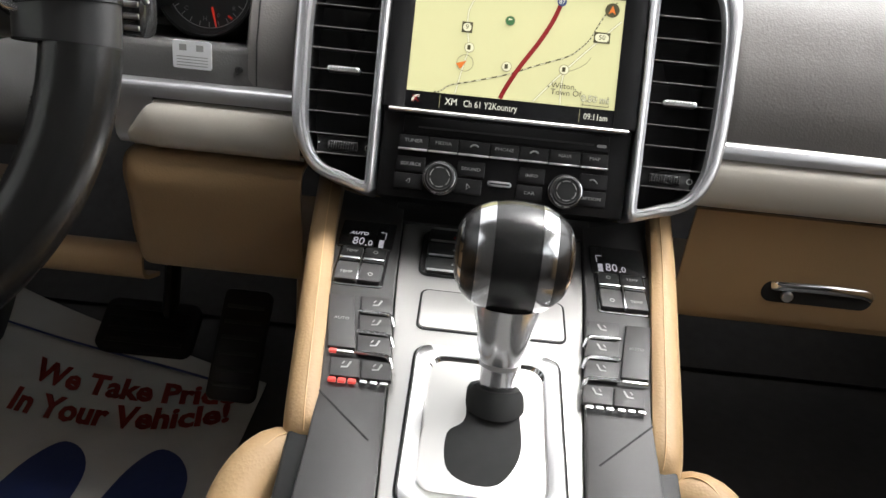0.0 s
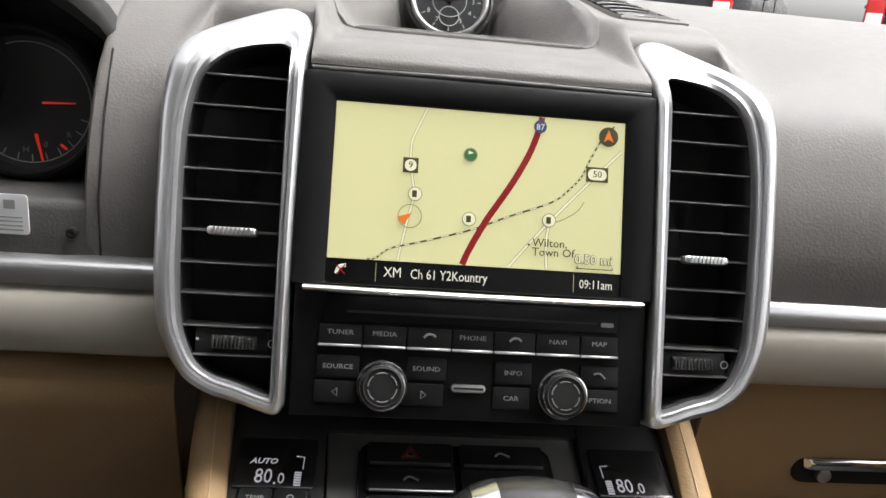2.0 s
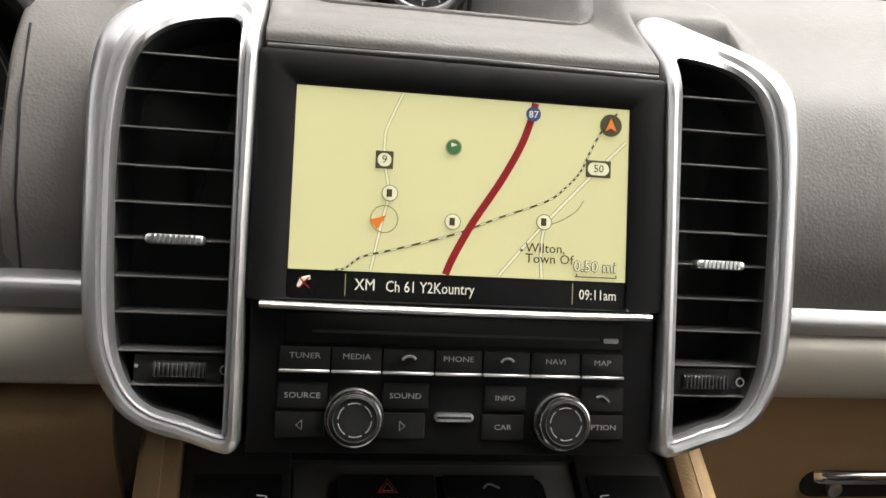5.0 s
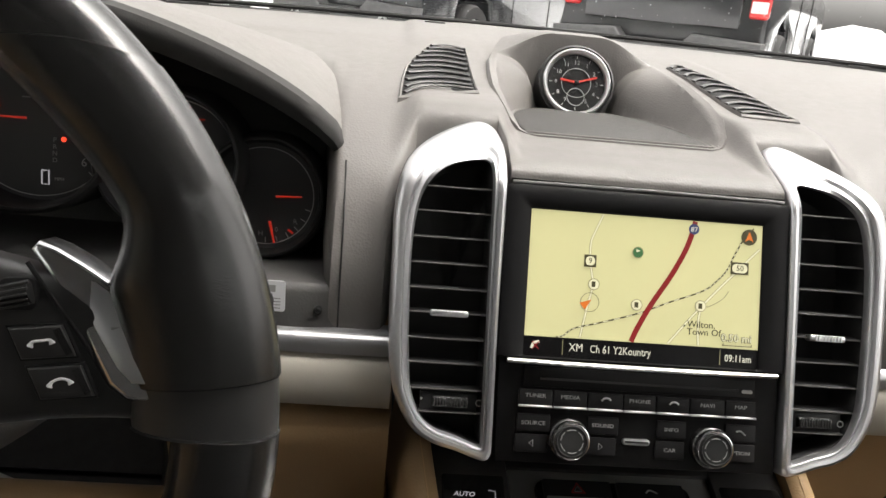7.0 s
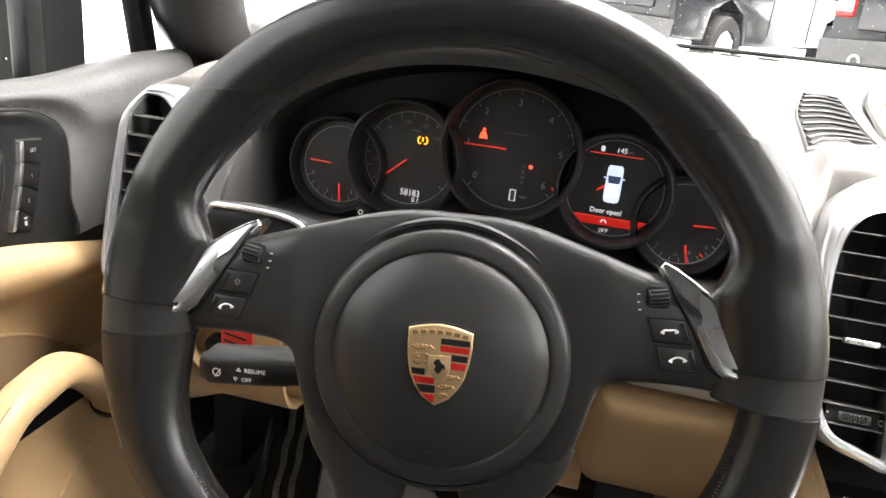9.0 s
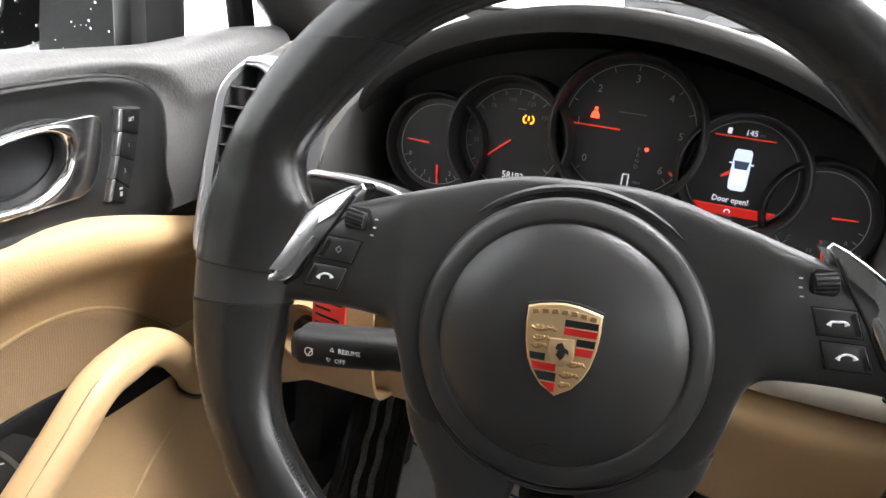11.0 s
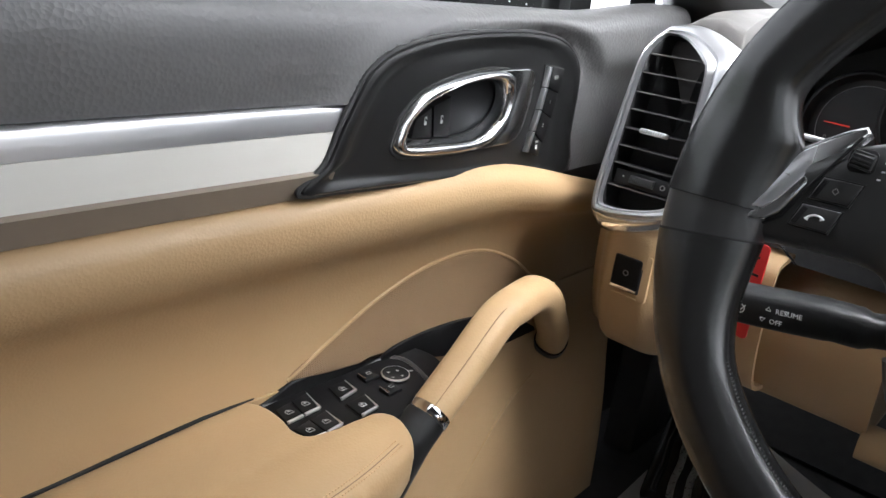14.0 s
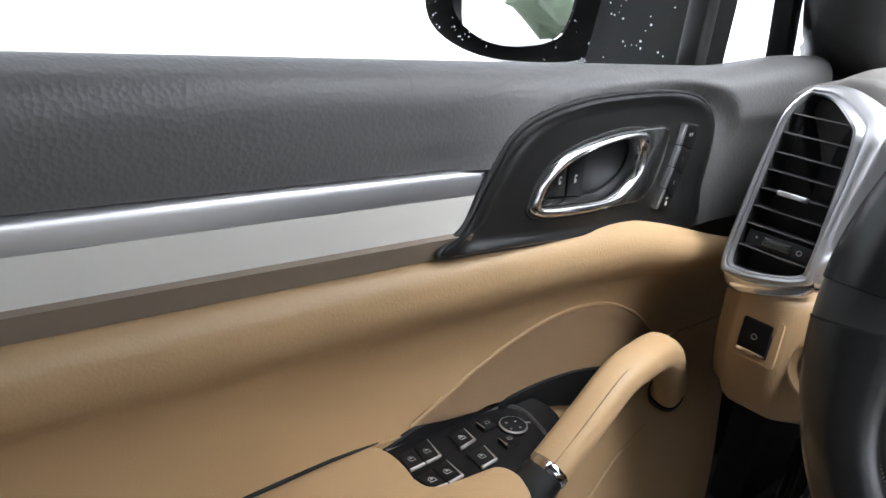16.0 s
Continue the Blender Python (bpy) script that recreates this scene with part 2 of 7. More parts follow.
def tube(path, rx, ry=None, sides=16, closed=False, up=(0, 0, 1), bm=None, power=1.0):
    """A bar along path; rx, ry: half widths across and along up, numbers or one for each point."""
    path = [Vector(tuple(map(float, p))) for p in path]
    n = len(path)
    rows = []
    for i, p in enumerate(path):
        a = path[(i - 1) % n] if closed or i else path[0]
        b = path[(i + 1) % n] if closed or i < n - 1 else path[-1]
        d = (b - a).normalized()
        x = d.cross(Vector(up)).normalized()
        y = x.cross(d)
        wx = rx[i] if isinstance(rx, (list, tuple)) else rx
        wy = wx if ry is None else (ry[i] if isinstance(ry, (list, tuple)) else ry)
        ring = []
        for k in range(sides):
            t = 2 * math.pi * k / sides
            c, s = math.cos(t), math.sin(t)
            ring.append(p + x * wx * math.copysign(abs(c) ** power, c) + y * wy * math.copysign(abs(s) ** power, s))
        rows.append(ring)
    if closed:
        rows.append(rows[0])
        bm = bm or bmesh.new()
        skin(rows, True, False, bm)
        bmesh.ops.remove_doubles(bm, verts=bm.verts[:], dist=1e-7)
        return bm
    return skin(rows, True, True, bm)


def lathe(profile, sides=40, at=(0, 0, 0), bm=None, sx=1.0):
    """Turns (radius, z) points about the z axis; radius 0 closes it."""
    rows = []
    for r, z in profile:
        rows.append([(at[0] + sx * max(r, 1e-5) * math.cos(2 * math.pi * k / sides), at[1] + max(r, 1e-5) * math.sin(2 * math.pi * k / sides), at[2] + z) for k in range(sides)])
    bm = skin(rows, True, False, bm)
    for end in (profile[0], profile[-1]):
        if end[0] < 1e-4:
            bmesh.ops.remove_doubles(bm, verts=[v for v in bm.verts if abs(v.co.z - at[2] - end[1]) < 1e-9 and math.hypot(v.co.x - at[0], v.co.y - at[1]) < 1e-4], dist=1e-3)
    return bm


def disc(r, at, z1=0.0004, sides=32):
    return prism([(at[0] + r * math.cos(2 * math.pi * k / sides), at[1] + r * math.sin(2 * math.pi * k / sides)) for k in range(sides)], at[2], at[2] + z1)


def rounded(w, h, r, at=(0, 0), seg=5):
    """The outline of a rounded rectangle."""
    out = []
    for cx, cy, a0 in ((w / 2 - r, h / 2 - r, 0), (-w / 2 + r, h / 2 - r, 90), (-w / 2 + r, -h / 2 + r, 180), (w / 2 - r, -h / 2 + r, 270)):
        for k in range(seg + 1):
            a = radians(a0 + 90 * k / seg)
            out.append((at[0] + cx + r * math.cos(a), at[1] + cy + r * math.sin(a)))
    return out


def ribbon(pts, w, z, h=0.0002):
    """A flat line of width w through pts (x, y)."""
    rows = []
    for i, p in enumerate(pts):
        a, b = Vector(pts[max(i - 1, 0)]), Vector(pts[min(i + 1, len(pts) - 1)])
        d = (b - a).normalized()
        o = Vector((-d.y, d.x)) * w / 2
        p = Vector(p)
        rows.append([(p.x + o.x, p.y + o.y, z), (p.x - o.x, p.y - o.y, z), (p.x - o.x, p.y - o.y, z + h), (p.x + o.x, p.y + o.y, z + h)])
    return skin(rows, True, True)


def writing(text, size, at, m, parent, turn=0.0, name="lettering", wide=1.0, align="CENTER", depth=0.0001, slant=0.0, tilt=None, bold=0.0):
    """Words as a flat mesh at (x, y, z) of the parent's frame."""
    cu = bpy.data.curves.new("words", "FONT")
    cu.body, cu.size, cu.align_x, cu.align_y, cu.extrude, cu.resolution_u, cu.shear, cu.offset = text, size, align, "CENTER", depth, 2, slant, bold
    tmp = bpy.data.objects.new("words", cu)
    me = bpy.data.meshes.new_from_object(tmp)
    bpy.data.objects.remove(tmp)
    bpy.data.curves.remove(cu)
    me.name = name
    me.materials.clear()
    me.materials.append(m)
    ob = new(name, me)
    ob.parent = parent
    ob.matrix_local = Matrix.Translation(at) @ (tilt or Matrix.Identity(4)) @ Matrix.Rotation(radians(turn), 4, "Z") @ Matrix.Diagonal((wide, 1, 1, 1))
    return ob


def smoothstep(a, b, x):
    t = min(1, max(0, (x - a) / (b - a)))
    return t * t * (3 - 2 * t)


STACK = plane_frame((0, 0, 0.62), 22)
CONSOLE = Matrix(((1, 0, 0, 0), (0, math.cos(radians(15)), -math.sin(radians(15)), -0.015), (0, math.sin(radians(15)), math.cos(radians(15)), 0.470), (0, 0, 0, 1)))
DOOR = Matrix(((0, 0, 1, -0.77), (1, 0, 0, 0), (0, 1, 0, 0), (0, 0, 0, 1)))
HERE = Matrix.Identity(4)

# ---- dashboard ----
dashboard = thing("dashboard", HERE, "grey grained leather dashboard with silver trim and tan lower panels", "dashboard")


def pad_profile(x):
    """(y, z) points of the dashboard's upper skin at x, from the windscreen to its lower edge."""
    side = [(0.80, 0.742), (0.45, 0.738), (0.28, 0.728), (0.16, 0.713), (0.09, 0.695), (0.045, 0.668), (0.020, 0.63), (0.009, 0.595), (0.008, 0.562)]
    mid = [(0.80, 0.748), (0.45, 0.742), (0.30, 0.728), (0.17, 0.711), (0.10, 0.694), (0.058, 0.6885), (0.033, 0.6855), (0.0225, 0.6805), (0.0200, 0.6755)]
    vent = [(0.80, 0.747), (0.45, 0.742), (0.30, 0.731), (0.17, 0.715), (0.112, 0.711), (0.093, 0.7065), (0.081, 0.696), (0.076, 0.66), (0.072, 0.60)]
    gauge = [(0.80, 0.742), (0.45, 0.739), (0.34, 0.733), (0.25, 0.726), (0.21, 0.722), (0.19, 0.715), (0.18, 0.69), (0.18, 0.62), (0.18, 0.55)]
    outer = [(0.80, 0.742), (0.45, 0.736), (0.28, 0.728), (0.14, 0.722), (0.07, 0.718), (0.036, 0.712), (0.024, 0.702), (0.024, 0.655), (0.022, 0.60)]
    a = abs(x)
    wg = smoothstep(0.20, 0.225, -x) * (1 - smoothstep(0.632, 0.650, -x))
    wo = smoothstep(0.640, 0.665, -x)
    out = []
    for k, (m, v, g, d, o) in enumerate(zip(mid, vent, gauge, side, outer)):
        near = smoothstep(4.0, 6.5, k)
        wide = smoothstep(0.077 + 0.0135 * near, 0.092 + 0.002 * near, a)
        wm, wv = 1 - wide, wide * (1 - smoothstep(0.148, 0.168, a))
        ws = max(0.0, 1 - wm - wv - wg - wo)
        out.append(tuple(wm * m[j] + wv * v[j] + wg * g[j] + ws * d[j] + wo * o[j] for j in (0, 1)))
    return out


POD_Y = [0.088, 0.094, 0.105, 0.13, 0.17, 0.21, 0.25, 0.29, 0.33, 0.37, 0.42, 0.47]
POD_X = [0.066, 0.076, 0.083, 0.089, 0.092, 0.091, 0.088, 0.082, 0.073, 0.061, 0.044, 0.022]


def pod_half(y):
    return float(np.interp(y, POD_Y, POD_X))


def pod_shape(a, y, z):
    """The valley before the clock: flat tray, sloping flanks, and the hump behind it; z is the plain dashboard."""
    ridge = pod_half(y) - 0.008
    tray = 0.6900 - 0.02 * (y - 0.10)
    w = max(0.0375, 0.071 * math.sqrt(max(0.0, 1 - max(0.0, (y - 0.15) / 0.135) ** 2.2)) if y > 0.15 else 0.071)
    late = smoothstep(0.17, 0.28, y)
    top = z + 0.006 * smoothstep(0.12, 0.26, y) * (1 - smoothstep(0.36, 0.46, y))
    top += 0.024 * smoothstep(0.19, 0.285, y) * (1 - smoothstep(0.295, 0.44, y)) * (1 - smoothstep(0.022, 0.088, a))
    inner = min(1.0, max(0.0, (a - w) / max(0.006, ridge - w))) ** (1.0 - 0.55 * late)
    valley = tray + (top - tray) * inner
    back = smoothstep(0.284, 0.289, y)
    out = valley * (1 - back) + top * back
    return out * smoothstep(0.088, 0.100, y) + z * (1 - smoothstep(0.088, 0.100, y))


def pad_row(x, n=130, plain=False):
    sweep = 0.10 * (abs(x) / 0.8) ** 2
    out = []
    for p in spline(pad_profile(x), n):
        y = p[0] - (sweep if p[0] > 0.5 else sweep * max(0, (p[0] - 0.1) / 0.4))
        z = p[1] - 0.012 * (abs(x) / 0.8) ** 2 * smoothstep(0.2, 0.7, p[0]) - 0.022 * smoothstep(0.69, 0.74, -x)
        under = smoothstep(0.094, 0.104, y) * (1 - smoothstep(0.43, 0.45, y)) * (1 - smoothstep(pod_half(y) - 0.016, pod_half(y) - 0.007, abs(x)))
        out.append((x, y, z - 0.045 * under if p[0] > 0.08 and plain is False else z))
    return out


def pad_height(x, y):
    """Height of the dashboard top at (x, y)."""
    row = [p for p in pad_row(x, 70, True) if p[1] > 0.09][::-1]
    return float(np.interp(y, [p[1] for p in row], [p[2] for p in row]))


xs = sorted(set([round(-0.74 + 0.02 * i, 4) for i in range(78)] + [round(-0.21 + 0.004 * i, 4) for i in range(106)] + [round(-0.09 + 0.002 * i, 4) for i in range(91)] + [round(-0.66 + 0.004 * i, 4) for i in range(20)]))
part("upper_pad", thick(skin([pad_row(x) for x in xs]), 0.004), GREY, dashboard, "grey grained leather dashboard top, pale in the daylight")
cols = np.linspace(-1, 1, 91)
grid_x = np.linspace(-0.12, 0.12, 33)
heights = [[p for p in pad_row(x, 90, True)] for x in grid_x]
rows = []
for y in list(np.linspace(0.088, 0.255, 40)) + list(np.linspace(0.2575, 0.291, 22)) + list(np.linspace(0.295, 0.47, 28)):
    line = [float(np.interp(y, [p[1] for p in h[::-1]], [p[2] for p in h[::-1]])) for h in heights]
    row = []
    for c in cols:
        x = c * pod_half(y)
        z = float(np.interp(x, grid_x, line))
        row.append((x, y, pod_shape(abs(x), y, z) + 0.0012 - 0.004 * smoothstep(0.985, 1.0, abs(c))))
    rows.append(row)
rows = [[(p[0], p[1] - 0.001, p[2] - 0.004) for p in rows[0]]] + rows
part("clock_surround", skin(rows), GREY, dashboard, "grey leather hump with a sunken tray before the clock")
part("windscreen_seal", tube([(x, 0.795 - 0.10 * (abs(x) / 0.8) ** 2, 0.750 - 0.012 * (abs(x) / 0.8) ** 2) for x in np.linspace(-0.74, 0.8, 40)], 0.006, 0.004, 8), VOID, dashboard, "black seal under the windscreen")
for k in range(9):
    x = 0.12 + 0.055 * k
    part("demister_slot", box(0.030, 0.006, 0.002, (x, 0.70 - 0.10 * (x / 0.8) ** 2, 0.7475 - 0.012 * (x / 0.8) ** 2), 0.0005), DARK, dashboard)
    part("demister_slot", box(0.030, 0.006, 0.002, (-x, 0.70 - 0.10 * (x / 0.8) ** 2, 0.7475 - 0.012 * (x / 0.8) ** 2), 0.0005), DARK, dashboard)

# hood over the instruments: an arch that grows out of the dashboard top
rows = []
for i in range(41):
    a = i / 40
    x = -0.640 + 0.446 * a
    h = math.sin(math.pi * a) ** 0.62
    front = 0.066 - 0.075 * math.sin(math.pi * a) ** 0.8
    zf, zb = 0.672 + 0.098 * h, 0.740 + 0.006 * h
    zb = min(zb, 0.70 + 0.05 * h)
    row = []
    for k in range(13):
        s = k / 12
        row.append((x, front + (0.235 - front) * s, zf + (zb - zf) * s ** 1.6 + 0.004 * math.sin(math.pi * s)))
    lip = [(x, front + 0.006, zf - 0.018), (x, front - 0.001, zf - 0.010), (x, front - 0.002, zf - 0.004)]
    under = [(x, 0.16, zf - 0.012 - 0.03 * h), (x, 0.08, zf - 0.016)]
    rows.append(under + lip + row)
part("instrument_hood", skin([r[6:] for r in rows]), GREY, dashboard, "grey grained hood arching over the instruments")
part("hood_lining", skin([r[:7] for r in rows]), LINING, dashboard, "dark lining under the hood")

# panel round the instruments
outline = [(-0.652, 0.555), (-0.652, 0.62), (-0.640, 0.675), (-0.58, 0.715), (-0.50, 0.745), (-0.41, 0.762), (-0.32, 0.745), (-0.255, 0.712), (-0.205, 0.675), (-0.192, 0.62), (-0.190, 0.556)]
rows = []
steps = [(0.0, 0.552), (0.0, 0.575), (0.0, 0.592), (0.001, 0.5955), (0.004, 0.5975), (0.02, 0.5965), (0.055, 0.590), (0.082, 0.590), (0.088, 0.594)]
for k in range(len(steps) + 26):
    row = []
    for t in np.linspace(0, 1, 101):
        x = -0.652 + 0.462 * t
        top = float(np.interp(x, [p[0] for p in sorted(outline[1:-1])], [p[1] for p in sorted(outline[1:-1])]))
        dish = smoothstep(0.01, 0.06, t) * smoothstep(0.0, 0.055, 1 - t)
        off, z = steps[k] if k < len(steps) else (0.088, 0.594 + (top - 0.594) * (k - len(steps) + 1) / 26)
        edge_y = float(np.interp(z, [0.55, 0.595, 0.63, 0.668, 0.70, 0.77], [0.008, 0.009, 0.020, 0.045, 0.070, 0.10]))
        row.append((x, edge_y * (1 - dish) + dish * (0.004 + off * 1.27 + 0.03 * (z - 0.56) / 0.2), z))
    rows.append(row)
part("instrument_surround", skin(rows), SHROUD, dashboard, "dark grey plastic panel round the instruments")
part("seam", tube([(-0.1935, 0.0075, 0.556), (-0.1935, 0.0085, 0.60), (-0.1940, 0.023, 0.64), (-0.196, 0.047, 0.672)], 0.0006, sides=6), VOID, dashboard)

# silver line, pale trim and tan panels under the pad; right and left of the vents


def band(name, x0, x1, pts, m, label, bow=0.0):
    rows = []
    for x in np.linspace(x0, x1, 31):
        back = bow * ((x - x0) / (x1 - x0)) ** 2
        rows.append([(x, p[0] + back, p[1]) for p in spline(pts, 12)])
    return part(name, thick(skin(rows), 0.003), m, dashboard, label)


band("silver_strip", 0.158, 0.72, [(0.020, 0.5665), (0.008, 0.5650), (0.003, 0.5600), (0.002, 0.5525)], FRAME, "bright silver trim line", 0.03)
band("trim_panel", 0.156, 0.72, [(0.006, 0.5515), (0.001, 0.545), (0.000, 0.528), (0.005, 0.514), (0.022, 0.508)], CREAM, "pale champagne trim panel", 0.03)
band("silver_strip", -0.158, -0.300, [(0.016, 0.5695), (0.004, 0.5690), (-0.003, 0.5655), (-0.004, 0.5560)], FRAME, "satin silver trim line")
band("silver_end", -0.2715, -0.3015, [(0.016, 0.5690), (0.004, 0.5685), (-0.0025, 0.5650), (-0.0032, 0.5560), (-0.0040, 0.540), (-0.0020, 0.524), (0.006, 0.5165)], FRAME, "silver end of the trim, bent down round the pale panel")
rows = []
for x in np.linspace(-0.156, -0.291, 36):
    r = smoothstep(-0.262, -0.291, x)
    drop = 0.018 * (1 - math.sqrt(max(0.0, 1 - r * r)))
    rows.append([(x, y + 0.004 * r * r, z - drop * smoothstep(0.52, 0.55, z)) for y, z in spline([(0.000, 0.5545), (-0.006, 0.549), (-0.009, 0.535), (-0.006, 0.520), (0.010, 0.513)], 12)])
part("trim_panel", thick(skin(rows), 0.003), CREAM, dashboard, "pale champagne trim panel with a rounded corner")
band("silver_strip", -0.52, -0.66, [(0.016, 0.5695), (0.004, 0.5690), (-0.003, 0.5655), (-0.004, 0.5560)], FRAME, "satin silver trim line")
glove = band("glovebox", 0.168, 0.72, [(0.036, 0.503), (0.040, 0.49), (0.046, 0.45), (0.052, 0.41), (0.066, 0.392), (0.12, 0.385), (0.30, 0.38)], TAN, "tan leather glovebox lid")
part("knee_panel", thick(skin([[(x, p[0] + 0.030 * smoothstep(-0.285, -0.312, x) ** 2, p[1] - 0.010 * smoothstep(-0.290, -0.312, x) ** 2 * smoothstep(0.46, 0.50, p[1])) for p in spline([(0.03, 0.512), (0.002, 0.508), (-0.004, 0.49), (0.004, 0.455), (0.010, 0.425), (0.026, 0.402), (0.10, 0.39), (0.30, 0.38)], 24)] for x in np.linspace(-0.155, -0.312, 30)]), 0.004), TAN, dashboard, "tan leather knee panel beside the console")
part("knee_panel", thick(skin([[(x, p[0], p[1]) for p in spline([(0.04, 0.524), (0.018, 0.514), (0.010, 0.48), (0.014, 0.445), (0.026, 0.415), (0.046, 0.400), (0.12, 0.392), (0.30, 0.38)], 20)] for x in np.linspace(-0.485, -0.66, 16)]), 0.004), TAN, dashboard, "tan leather knee panel beside the steering column")
part("knee_shelf", thick(skin([[(x, p[0], p[1]) for p in spline([(0.060, 0.400), (0.046, 0.412), (0.030, 0.410), (0.024, 0.400), (0.030, 0.384), (0.060, 0.374)], 20)] for x in np.linspace(-0.300, -0.488, 16)]), 0.004), TAN, dashboard, "tan leather panel under the steering column")
part("kick_panel", box(0.02, 0.5, 0.34, (-0.16, 0.30, 0.25), 0.006), TAN, dashboard)
part("kick_panel", box(0.02, 0.5, 0.34, (0.16, 0.30, 0.25), 0.006), TAN, dashboard)

# glovebox latch
part("latch_recess", prism(rounded(0.097, 0.0215, 0.0100, (0.2905, 0.4310)), -0.003, 0.002, 0.0015), VOID, glove).matrix_local = Matrix(((1, 0, 0, 0), (0, 0, -1, 0.046), (0, 1, 0, 0), (0, 0, 0, 1)))
part("latch", tube(spline([(0.2500, 0.0440, 0.4365), (0.2580, 0.0390, 0.4385), (0.2920, 0.0370, 0.4400), (0.3260, 0.0390, 0.4385), (0.3370, 0.0440, 0.4340)], 20), 0.0024, 0.0046), CHROME, glove, "chrome glovebox latch")
part("lock_core", lathe([(0.0050, -0.002), (0.0050, 0.0035), (0.0040, 0.0042), (0, 0.0040)], 20), SATIN, glove, "round latch lock").matrix_local = Matrix(((1, 0, 0, 0.2640), (0, 0, -1, 0.0440), (0, 1, 0, 0.4280), (0, 0, 0, 1)))

# screen cowl between the vents, clock pod, defroster grilles
clock_pod = thing("dashboard_clock", HERE, "round black dashboard clock with red hands in a grey pod", "clock")
edge = [(x, y) for x, y in ((0.066, 0.1045), (0.0705, 0.109), (0.071, 0.14), (0.069, 0.18), (0.060, 0.218), (0.046, 0.245), (0.034, 0.258))]
edge = [tuple(p) for p in spline(edge, 24)]
tray = part("tray", prism([(-x, y) for x, y in edge] + edge[::-1], -0.004, 0.0022, 0.0012), TRAY_MESH, clock_pod, "dark grey ribbed tray in front of the clock")
tray.matrix_local = Matrix(((1, 0, 0, 0), (0, 1, 0, 0), (0, -0.02, 1, 0.6900 + 0.0020), (0, 0, 0, 1)))
lip = [(x + 0.0025, y - (0.0035 if k < 5 else 0.0)) for k, (x, y) in enumerate(edge[:20])]
part("tray_lip", tube([(-x, y, 0.6925 - 0.01 * (y - 0.1)) for x, y in lip[::-1]] + [(x, y, 0.6925 - 0.01 * (y - 0.1)) for x, y in lip], 0.0011, sides=8), GREY, clock_pod, "thin raised lip")
part("shroud", lathe([(0.0335, 0.004), (0.036, 0.002), (0.0365, -0.030), (0.0335, -0.030)], 40), DARK, clock_pod).matrix_local = plane_frame((0, 0.268, 0.716), 24)
CLOCK = plane_frame((0, 0.268, 0.716), 24)
dial = part("dial", lathe([(0, 0.0), (0.028, 0.0), (0.028, -0.02), (0, -0.02)], 40), GLOSS, clock_pod, "black clock dial")
dial.matrix_local = CLOCK
ring = part("bezel", lathe([(0.0275, 0.0), (0.0285, 0.004), (0.0305, 0.0055), (0.0325, 0.004), (0.0335, -0.001), (0.0335, -0.02), (0.0275, -0.02)], 48), SATIN, clock_pod, "satin chrome ring")
ring.matrix_local = CLOCK
for k in range(12):
    a = radians(90 - 30 * k)
    b = part("hour_mark", box(0.0007, 0.0028, 0.0003, (0, 0.0245, 0.0003), 0), GREY_INK, dial)
    b.matrix_local = Matrix.Rotation(a - math.pi / 2, 4, "Z")
for k, t in enumerate(("12", "1", "2", "3", "4", "5", "6", "7", "8", "9", "10", "11")):
    if t not in ("6",):
        a = radians(90 - 30 * k)
        writing(t, 0.0055, (0.0195 * math.cos(a), 0.0195 * math.sin(a), 0.0003), GREY_INK, dial)
part("hand", ribbon([(-0.002, -0.0003), (0.0195, 0.0065)], 0.0018, 0.0010, 0.0005), NEEDLE, dial, "red minute hand")
part("hand", ribbon([(0.002, 0.0), (-0.0155, 0.0022)], 0.0020, 0.0016, 0.0005), NEEDLE, dial, "red hour hand")
part("hub", lathe([(0.0022, 0), (0.0022, 0.002), (0, 0.0024)], 16, (0, 0, 0.001)), GLOSS, dial)
part("subdial", lathe([(0.0085, 0.0), (0.0085, 0.0006), (0.0079, 0.0006), (0.0079, 0.0)], 28, (0, -0.0135, 0.0002)), GREY_INK, dial)
part("ring_line", lathe([(0.0142, 0.0), (0.0142, 0.0005), (0.0137, 0.0005), (0.0137, 0.0)], 36, (0, 0.0, 0.0002)), GREY_INK, dial)


